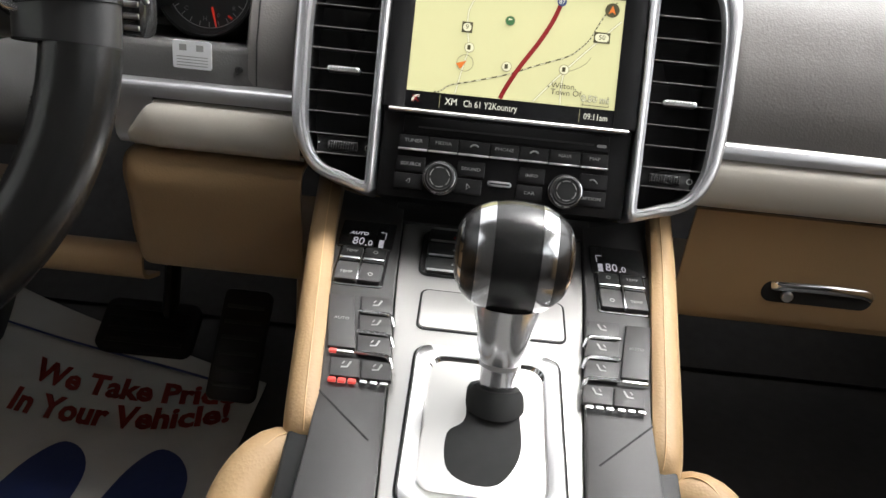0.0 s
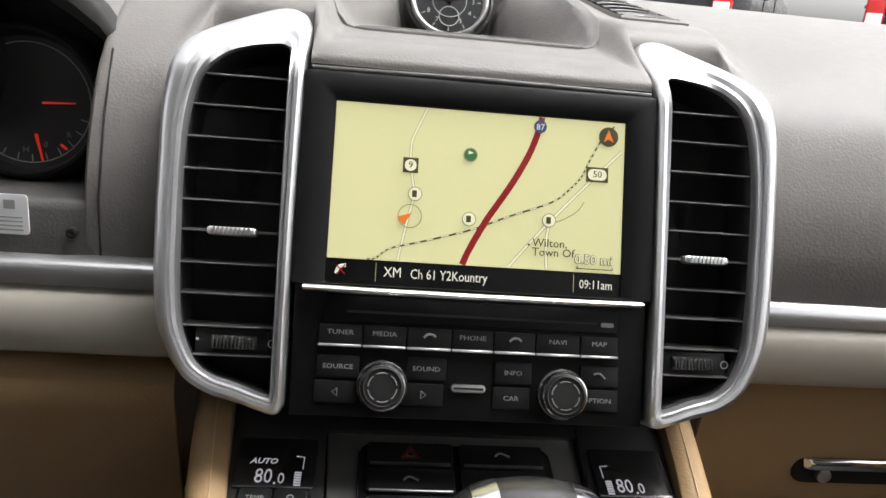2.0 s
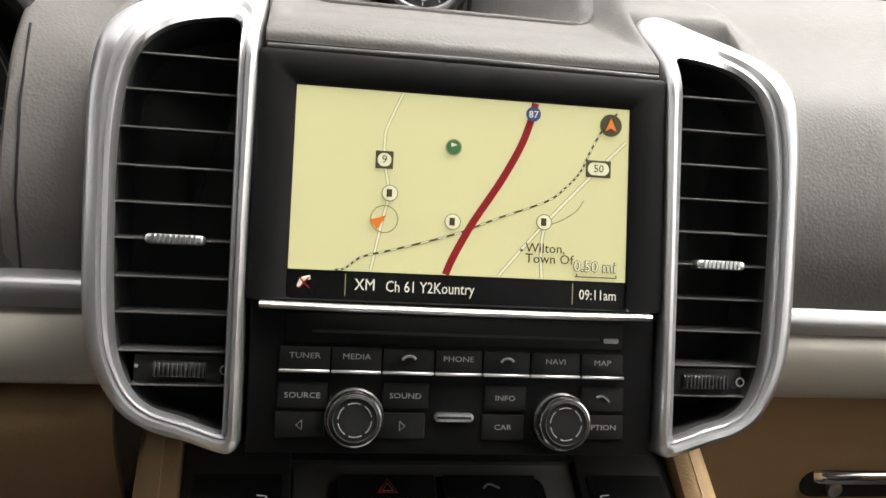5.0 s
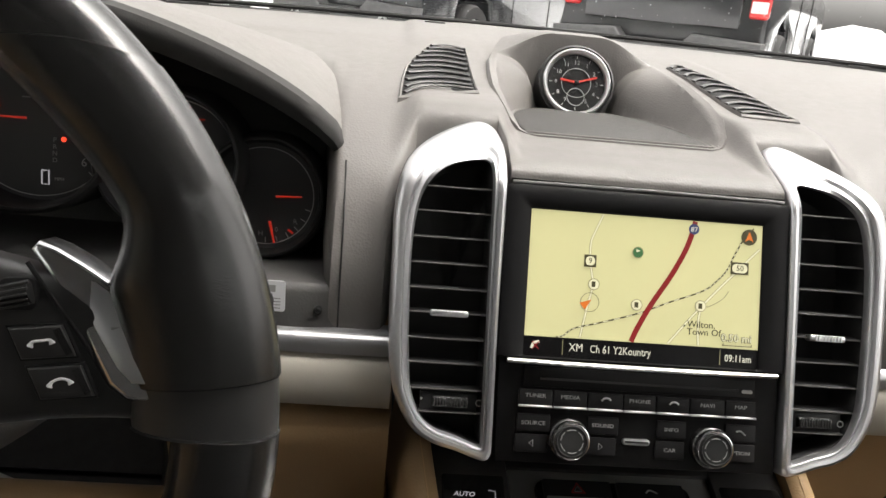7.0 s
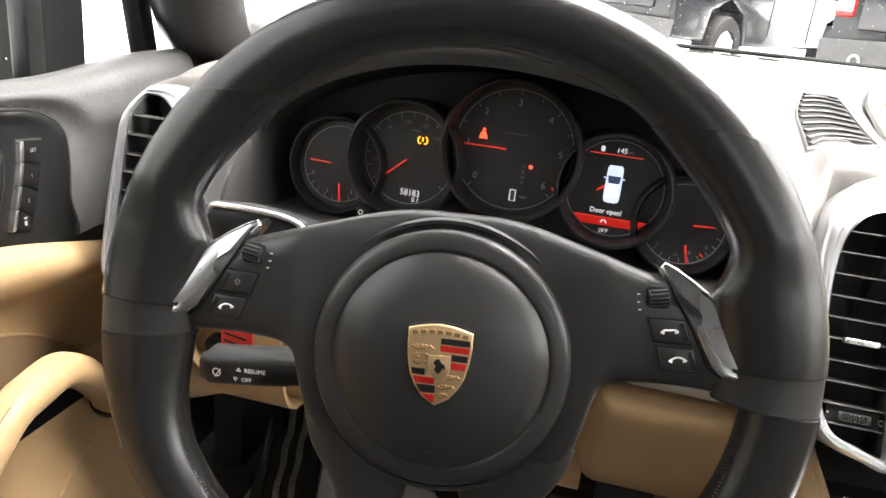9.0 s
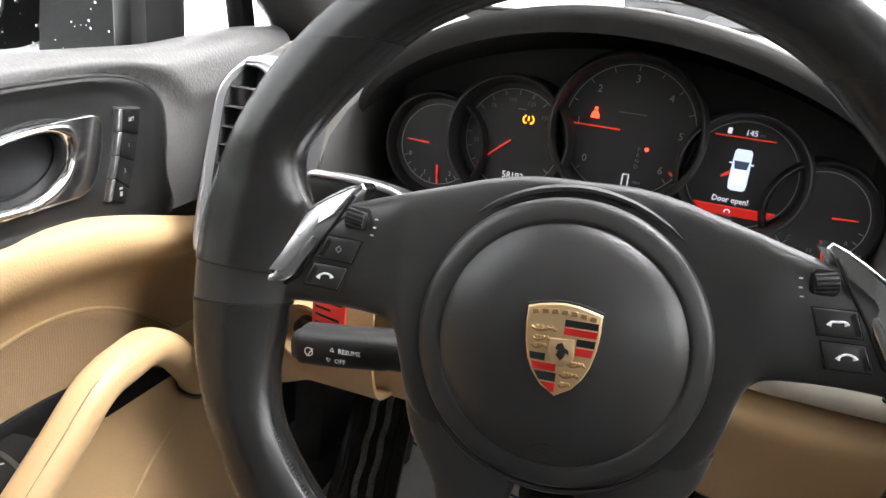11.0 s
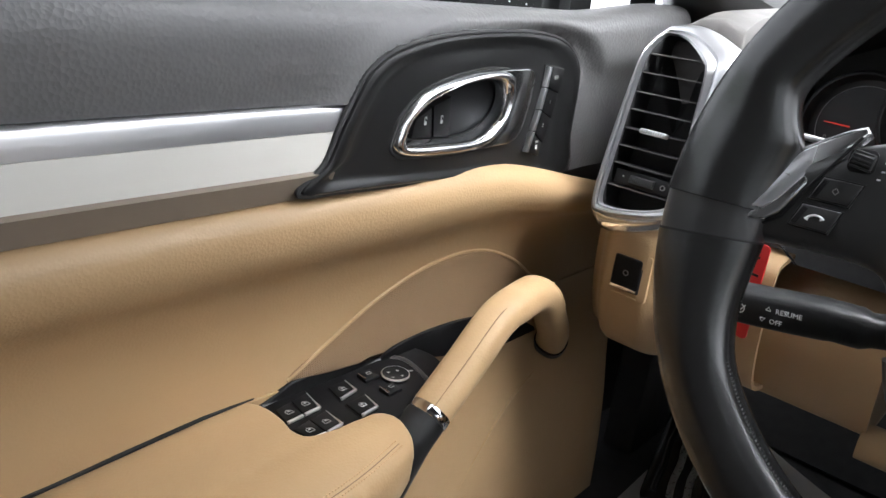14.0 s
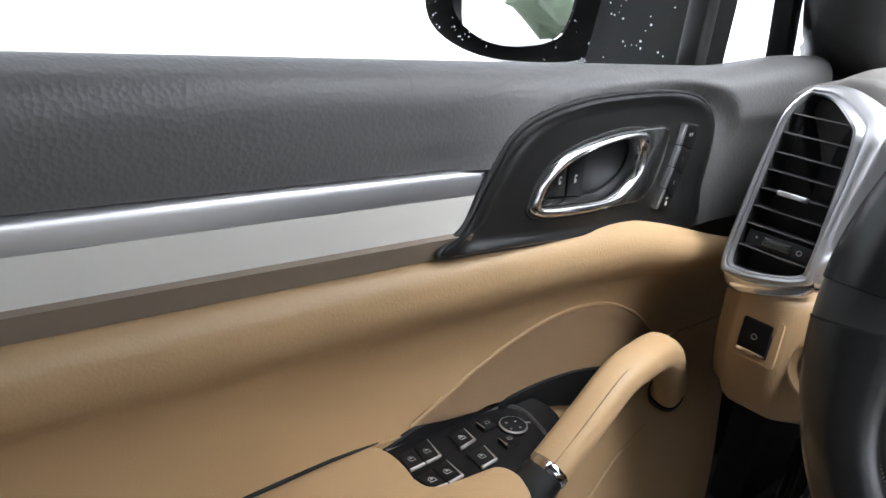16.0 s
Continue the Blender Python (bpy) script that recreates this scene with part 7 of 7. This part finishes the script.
tagged(bulkhead, "black bulkhead behind the dashboard", "wall", kind="structure")
for s in (-1, 1):
    kick = part("kick_wall", box(0.05, 0.54, 0.62, (s * 0.805, 0.57, 0.395), 0.01), CARPET)
    tagged(kick, "black carpeted side of the footwell", "wall", kind="structure")
wr = part("wall_right", box(0.05, 2.6, 0.62, (0.82, -0.35, 0.39), 0.01), TAN)
tagged(wr, "tan passenger side wall", "wall", kind="structure")
wl = part("wall_left", box(0.03, 2.6, 0.60, (-0.885, -0.35, 0.38), 0.01), BLACK)
tagged(wl, "outer skin of the driver's door", "wall", kind="structure")
# added wall out of view: taller on the driver's side to block rear light
bmw = box(0.80, 0.05, 1.10, (-0.45, -0.90, 0.63), 0.01)
box(0.89, 0.05, 0.74, (0.405, -0.90, 0.45), 0.01, bm=bmw)
wb = part("wall_rear", bmw, HEADLINER)
tagged(wb, "unseen dark wall behind the camera, added to hold back rear light", "wall", kind="structure")
tail = part("wall_tail", box(1.7, 0.05, 0.75, (0, -1.88, 0.45), 0.01), HEADLINER)
tagged(tail, "dark rear bench closing the cabin", "wall", kind="structure")
roof = part("ceiling", box(1.5, 1.7, 0.04, (0, -1.05, 1.24), 0.015), HEADLINER)
tagged(roof, "black cloth headliner", "ceiling", kind="structure")
for s in (-1, 1):
    pil = part("pillar_front", tube(spline([(s * 0.765, 0.60, 0.70), (s * 0.770, 0.24, 0.715), (s * 0.760, 0.14, 0.80), (s * 0.72, 0.00, 0.98), (s * 0.68, -0.20, 1.24)], 20), [0.07] * 6 + [0.05] * 14, [0.035] * 20, 12), DARK)
    tagged(pil, "dark windscreen pillar", "pillar", kind="structure")
    pil = part("pillar_middle", tube([(s * 0.83, -0.80, 0.66), (s * 0.72, -0.90, 1.24)], 0.05, 0.03, 12), DARK)
    tagged(pil, "dark pillar between the side windows", "pillar", kind="structure")
    pil = part("pillar_rear", tube([(s * 0.80, -1.65, 0.66), (s * 0.68, -1.80, 1.24)], 0.08, 0.03, 12), DARK)
    tagged(pil, "dark rear pillar", "pillar", kind="structure")
    tint = part("window_rear_side", box(0.012, 0.90, 0.56, (s * 0.76, -1.22, 0.96), 0.003, turn=Matrix.Rotation(radians(-8 * s), 4, "Y")), TINTED)
    tint.visible_shadow = False
    tagged(tint, "grey tinted rear side window", "window", kind="structure")
windscreen = part("window_1", thick(skin([[(x, y - 0.10 * (abs(x) / 0.8) ** 2, z - 0.012 * (abs(x) / 0.8) ** 2 * (1.0 - (z - 0.75) * 2)) for y, z in ((0.80, 0.752), (0.60, 0.86), (0.40, 0.97), (0.10, 1.11), (-0.20, 1.235))] for x in np.linspace(-0.72, 0.72, 13)]), 0.004), glassy("clear windscreen glass"))
windscreen.visible_shadow = False
tagged(windscreen, "clear windscreen with road grime", "window", kind="structure")

# ---- floor mat, pedals ----
mat = thing("paper_mat", Matrix.Translation((-0.447, 0.243, 0.0915)) @ Matrix.Rotation(radians(1), 4, "Z"), "dirty white paper floor mat with red slogan and blue footprints", "floor mat")


def mat_z(x, y):
    return 0.0010 + 1.2 * max(0.0, y - 0.06) ** 1.5 + 0.0012 * math.sin(23 * x + 9 * y) + 0.001 * math.sin(31 * y)


part("sheet", thick(skin([[(x, y, mat_z(x, y)) for y in np.linspace(-0.36, 0.168 - 0.28 * (x + 0.15), 44)] for x in np.linspace(-0.298, 0.178, 34)]), 0.0006), PAPER, mat)
for t, x0, x1, y, mid, steep in (("We Take Pride", -0.128, 0.150, 0.004, 0.045, (0.95, 1.6)), ("In Your Vehicle!", -0.126, 0.152, -0.053, 0.030, (0.75, 2.3))):
    ob = writing(t, 0.060, (0, 0, 0), PAPER_RED, mat, align="LEFT", slant=-0.28, bold=0.0024)
    me = ob.data
    ob.matrix_local = Matrix.Identity(4)
    low, wide_ = min(v.co.y for v in me.vertices), max(v.co.x for v in me.vertices)
    for v in me.vertices:
        x = x0 + (x1 - x0) * v.co.x / wide_
        yy = v.co.y - low + y + steep[x > mid] * (x - mid) ** 2
        v.co = (x, yy, mat_z(x, yy) + 0.0014)
for cx in (-0.010, 0.107):
    pts = spline([(cx - 0.012, -0.086), (cx + 0.018, -0.104), (cx + 0.038, -0.150), (cx + 0.036, -0.23), (cx + 0.012, -0.31), (cx - 0.030, -0.31), (cx - 0.048, -0.23), (cx - 0.042, -0.155), (cx - 0.030, -0.108)], 36, True)
    part("footprint", skin([[(cx + (p[0] - cx) * t, -0.20 + (p[1] + 0.20) * t, mat_z(cx + (p[0] - cx) * t, -0.20 + (p[1] + 0.20) * t) + 0.0020) for p in pts] for t in (1, 0.8, 0.6, 0.4, 0.2, 0.05)], True, True), PAPER_BLUE, mat, "blue printed footprint")
line = [(-0.215, -0.34), (-0.210, -0.1), (-0.217, 0.135), (-0.101, 0.112), (0.03, 0.085), (0.11, 0.068)]
for p, q in zip(line, line[1:]):
    across = Vector((q[1] - p[1], p[0] - q[0])).normalized() * 0.003
    part("border_line", skin([[(p[0] + (q[0] - p[0]) * t + o * across.x, p[1] + (q[1] - p[1]) * t + o * across.y, mat_z(p[0] + (q[0] - p[0]) * t, p[1] + (q[1] - p[1]) * t) + 0.0016) for o in (-1, 1)] for t in np.linspace(0, 1, 14)]), PAPER_BLUE, mat)

brake = thing("brake_pedal", Matrix.Translation((-0.415, 0.285, 0.185)) @ Matrix.Rotation(radians(35), 4, "X"), "wide black rubber brake pedal above the mat", "pedal")
part("pad", prism(rounded(0.125, 0.075, 0.014), -0.006, 0.006, 0.003), VOID, brake)
for k in range(4):
    part("pad_rib", box(0.10, 0.006, 0.003, (0, -0.024 + 0.016 * k, 0.007), 0.001), BLACK, brake)
part("arm", tube([(0.02, 0.02, -0.006), (0.02, 0.10, 0.06), (0.02, 0.16, 0.16)], 0.010, 0.014, 10), BLACK, brake)
accel = thing("accelerator_pedal", Matrix.Translation((-0.300, 0.300, 0.165)) @ Matrix.Rotation(radians(50), 4, "X"), "tall black accelerator pedal beside the console", "pedal")
part("pad", prism(rounded(0.065, 0.15, 0.010), -0.005, 0.006, 0.003), BLACK, accel)
for k in range(6):
    part("pad_rib", box(0.05, 0.005, 0.002, (0, -0.055 + 0.021 * k, 0.0065), 0.0008), DARK, accel)
# sky sheen on the black foot rest ribs, put in as a metallic grey
RIB_SHEEN = material("shiny rib, middle two paled for sky sheen", (0.32, 0.32, 0.31), 0.28, metal=0.7, vary=0.35, scale=40, bump=0.3, grain=200)
rest = thing("foot_rest", Matrix.Translation((-0.690, 0.285, 0.165)) @ Matrix.Rotation(radians(13), 4, "Z") @ Matrix.Rotation(radians(28), 4, "X"), "glossy black ribbed foot rest beside the door", "foot rest")
part("plate", prism(rounded(0.090, 0.20, 0.012), -0.012, 0.004, 0.003), GLOSS, rest)
for k in range(4):
    pts = [(-0.030 + 0.020 * k + 0.0012 * math.sin(5 * j + k), -0.086 + 0.0115 * j, 0.0055 + 0.0012 * math.sin(3.1 * j + 2 * k)) for j in range(16)]
    part("rib", tube(pts, 0.0045, 0.0035, 8), RIB_SHEEN if k in (1, 2) else GLOSS, rest, "shiny rib, middle two paled for sky sheen")
part("stand", box(0.09, 0.10, 0.10, (0, 0.06, -0.06), 0.01), BLACK, rest)

# ---- outside ----
SNOW = material("trodden snow", (0.78, 0.79, 0.80), 0.8, vary=0.12, scale=0.6, bump=0.6, grain=20)
TRUCK = material("wet black paint", (0.03, 0.031, 0.033), 0.22, vary=0.4, scale=3, coat=0.6, bump=0.25, grain=60)
TYRE = material("wet tyre rubber", (0.02, 0.02, 0.02), 0.7, vary=0.2)
ALLOY = material("cast alloy", (0.55, 0.55, 0.55), 0.35, metal=0.8)
LAMP_RED = material("red lamp lens", (0.55, 0.02, 0.02), 0.2, coat=0.5)
LAMP_WHITE = material("white lamp lens", (0.75, 0.72, 0.70), 0.25)
BUMPER = material("grey textured bumper", (0.10, 0.10, 0.10), 0.55, vary=0.3, scale=20, bump=0.3, grain=80)
DARK_GLASS = material("dark vehicle glass", (0.02, 0.025, 0.03), 0.06, vary=0.1)
ground = part("ground", skin([[(x, y, -0.36 + 0.34 * smoothstep(1.0, 5.5, y)) for x in (-400, -60, -20, -8, 0, 8, 20, 60, 400)] for y in (-400, -40, -6, 0, 1, 2, 3, 4, 5, 6, 9, 20, 60, 400)]), SNOW)
tagged(ground, "snowy car park ground", "ground", kind="structure")
bank_rows = []
for x in np.linspace(-60, 60, 61):
    bank_rows.append([(x, 24 + y + math.sin(x * 0.7), -0.1 + max(0, z * (1 + 0.35 * math.sin(x * 1.3) + 0.2 * math.sin(x * 3.1)))) for y, z in ((0, 0), (1, 0.5), (2.4, 1.1), (4.2, 1.2), (7, 0.3))])
snow_bank = part("snow_bank", skin(bank_rows), SNOW)
tagged(snow_bank, "ploughed snow bank at the edge of the lot", "snow bank", kind="structure")


def pickup(m, label):
    """A pickup seen from behind: local x right, y forward from the tailgate, z up from the ground."""
    t = thing("pickup_truck", m, label, "pickup truck", "parked pickup trucks")
    w = 0.96
    body = [(0.02, 0.52), (0.0, 0.80), (0.02, 1.30), (1.95, 1.32), (2.00, 1.34), (2.25, 1.88), (3.55, 1.90), (4.15, 1.40), (5.45, 1.28), (5.60, 1.05), (5.60, 0.50), (5.05, 0.45), (4.95, 0.80), (4.55, 0.95), (4.15, 0.80), (4.05, 0.45), (1.75, 0.45), (1.66, 0.82), (1.25, 0.97), (0.84, 0.82), (0.75, 0.48)]
    b = part("body", prism([(y, z) for y, z in body], -w, w, 0.05, 3), TRUCK, t, "wet dark paint")
    b.matrix_local = Matrix(((0, 0, 1, 0), (1, 0, 0, 0), (0, 1, 0, 0), (0, 0, 0, 1)))
    part("tailgate", box(1.46, 0.05, 0.50, (0, -0.010, 1.05), 0.02), TRUCK, t)
    part("gate_handle", box(0.20, 0.02, 0.06, (0, -0.04, 1.18), 0.01), BLACK, t)
    bump = part("rear_bumper", prism([(-0.98, 0.70), (-0.36, 0.73), (-0.28, 0.64), (0.28, 0.64), (0.36, 0.73), (0.98, 0.70), (0.96, 0.46), (0.5, 0.42), (-0.5, 0.42), (-0.96, 0.46)][::-1], 0.0, 0.22, 0.03, 3), BUMPER, t, "grey step bumper")
    bump.matrix_local = Matrix(((1, 0, 0, 0), (0, 0, -1, 0.02), (0, 1, 0, 0), (0, 0, 0, 1)))
    part("bumper_step", box(0.54, 0.16, 0.02, (0, -0.12, 0.645), 0.008), DARK, t)
    for s in (-1, 1):
        lamp = part("tail_lamp", box(0.17, 0.10, 0.40, (s * 0.875, 0.02, 1.10), 0.03, 3), LAMP_RED, t, "red tail lamp")
        part("reversing_lamp", box(0.14, 0.02, 0.10, (s * 0.875, -0.035, 1.00), 0.01), LAMP_WHITE, lamp)
        ring = part("sensor_ring", lathe([(0.055, 0), (0.055, 0.03), (0.035, 0.03), (0.035, 0)], 20), ALLOY, t)
        ring.matrix_local = Matrix(((1, 0, 0, s * 0.62), (0, 0, -1, -0.20), (0, 1, 0, 0.54), (0, 0, 0, 1)))
        part("side_window", box(0.01, 1.25, 0.36, (s * 0.955, 2.85, 1.60), 0.004), DARK_GLASS, t)
        part("door_gap", box(0.006, 0.012, 1.05, (s * 0.962, 2.32, 1.10), 0), VOID, t)
        part("door_gap", box(0.006, 0.012, 0.90, (s * 0.962, 3.55, 0.98), 0), VOID, t)
        part("door_handle", box(0.02, 0.16, 0.04, (s * 0.975, 2.48, 1.22), 0.008), TRUCK, t)
        for y in (1.25, 4.55):
            tyre = part("wheel", lathe([(0.22, -0.12), (0.37, -0.12), (0.395, -0.08), (0.395, 0.08), (0.37, 0.12), (0.24, 0.12), (0.22, 0.08), (0.22, -0.12)], 28), TYRE, t, "dark tyre on an alloy rim")
            tyre.matrix_local = Matrix.Translation((s * 0.86, y, 0.395)) @ Matrix.Rotation(radians(90 * s), 4, "Y")
            part("rim", lathe([(0.235, 0.06), (0.22, 0.10), (0.10, 0.075), (0.06, 0.11), (0, 0.11)], 28), ALLOY, tyre)
            for k in range(6):
                sp = part("rim_spoke", box(0.20, 0.055, 0.03, (0.13, 0, 0.095), 0.008, 1), ALLOY, tyre)
                sp.matrix_local = Matrix.Rotation(radians(60 * k), 4, "Z")
    part("rear_window", box(1.40, 0.02, 0.38, (0, 2.16, 1.62), 0.01, turn=Matrix.Rotation(radians(-24), 4, "X")), DARK_GLASS, t)
    return t


GROUND = -0.02
pickup(Matrix.Translation((2.22, 6.85, GROUND)) @ Matrix.Rotation(radians(-33), 4, "Z"), "dark pickup truck with grey step bumper parked ahead")
pickup(Matrix.Translation((5.35, 6.25, GROUND + 0.05)) @ Matrix.Rotation(radians(-33), 4, "Z"), "black pickup truck speckled with snow parked beside another")
pickup(Matrix.Translation((-0.80, 8.6, GROUND)) @ Matrix.Rotation(radians(-33), 4, "Z"), "dark pickup truck with bright wheels parked farther along")

# bare and evergreen growth along the lot behind the car, seen in the door mirror
WOODS = material("dark green undergrowth", (0.085, 0.110, 0.070), 0.9, vary=0.6, scale=2.5, bump=0.8, grain=6)
leafy = bmesh.new()
grow = random.Random(9)
for k in range(420):
    y = grow.uniform(-34, -4)
    r = grow.uniform(0.35, 1.0)
    at = (-10.5 + 0.12 * y + grow.uniform(-1.6, 1.6), y, -0.3 + abs(grow.gauss(0, 2.0)))
    bmesh.ops.create_icosphere(leafy, subdivisions=2, radius=r, matrix=Matrix.Translation(at) @ Matrix.Diagonal((1, 1, grow.uniform(0.6, 1.3), 1)))
for v in leafy.verts:
    v.co += Vector((grow.uniform(-1, 1), grow.uniform(-1, 1), grow.uniform(-1, 1))) * 0.13
tagged(part("undergrowth", leafy, WOODS, None, "", False), "dark green bushes along the edge of the lot", "bushes", kind="stuff")

# door mirror
mirror = thing("door_mirror", Matrix.Translation((-1.132, 0.05, 0.756)) @ Matrix.Diagonal((1.02, 1.1, 1.02, 1)), "black door mirror speckled with water outside the window", "mirror")
shell = bmesh.new()
rows = []
for y, s in ((0.0, 1.0), (0.012, 1.03), (0.05, 1.0), (0.09, 0.82), (0.12, 0.5), (0.13, 0.05)):
    rows.append([(p[0] * s, y, p[1] * s) for p in spline([(-0.15, -0.02), (-0.13, -0.075), (-0.05, -0.10), (0.06, -0.095), (0.15, -0.07), (0.17, 0.0), (0.15, 0.07), (0.05, 0.095), (-0.06, 0.09), (-0.13, 0.06)], 48, True)])
part("housing", skin(rows, True, False, shell), BLACK, mirror, "black mirror housing")
glass = part("glass", prism([tuple(p) for p in spline([(-0.125, -0.015), (-0.105, -0.06), (-0.03, -0.082), (0.06, -0.078), (0.13, -0.055), (0.145, 0.0), (0.13, 0.058), (0.04, 0.08), (-0.05, 0.076), (-0.11, 0.05)], 48, True)], 0.0, 0.003), material("mirror glass", (0.85, 0.87, 0.88), 0.02, metal=1.0, vary=0.01), mirror, "mirror glass")
glass.matrix_local = Matrix(((1, 0, 0, 0), (0, 0, -1, -0.001), (0, 1, 0, 0), (0, 0, 0, 1))) @ Matrix.Rotation(radians(-12), 4, "Y")
part("arm", tube([(0.14, 0.03, -0.06), (0.20, 0.03, -0.075), (0.24, 0.03, -0.08)], 0.03, 0.022, 12), BLACK, mirror)

drops = bmesh.new()
rng = random.Random(5)
for k in range(260):
    x, z, r = rng.uniform(-0.14, 0.25), rng.uniform(-0.09, 0.08), rng.uniform(0.0004, 0.0015)
    bmesh.ops.create_icosphere(drops, subdivisions=1, radius=r, matrix=Matrix.Translation((x, -0.006, z)) @ Matrix.Diagonal((1, 0.5, 1, 1)))
part("water_drop", drops, material("water drop", (0.7, 0.72, 0.74), 0.1, vary=0.05), mirror, "scattered drops of melted snow")
part("foot", prism([(0.13, -0.13), (0.27, -0.13), (0.27, 0.16), (0.20, 0.12), (0.15, 0.06)], 0.0, 0.05, 0.008), VOID, mirror, "black mirror foot").matrix_local = Matrix(((1, 0, 0, 0), (0, 0, -1, 0.05), (0, 1, 0, 0), (0, 0, 0, 1)))

wet = bmesh.new()
for k in range(380):
    x, t = rng.uniform(-0.35, 0.60), rng.uniform(0.05, 0.75)
    y, z = 0.80 - 0.40 * t - 0.10 * (abs(x) / 0.8) ** 2, 0.756 + 0.218 * t
    r = rng.uniform(0.0003, 0.0009)
    bmesh.ops.create_icosphere(wet, subdivisions=1, radius=r, matrix=Matrix.Translation((x, y + 0.006, z)) @ Matrix.Diagonal((1, 1, rng.uniform(1, 2.2), 1)))
part("water_drop", wet, material("grey meltwater", (0.30, 0.31, 0.32), 0.15, vary=0.2), windscreen, "specks of meltwater and grime on the glass")
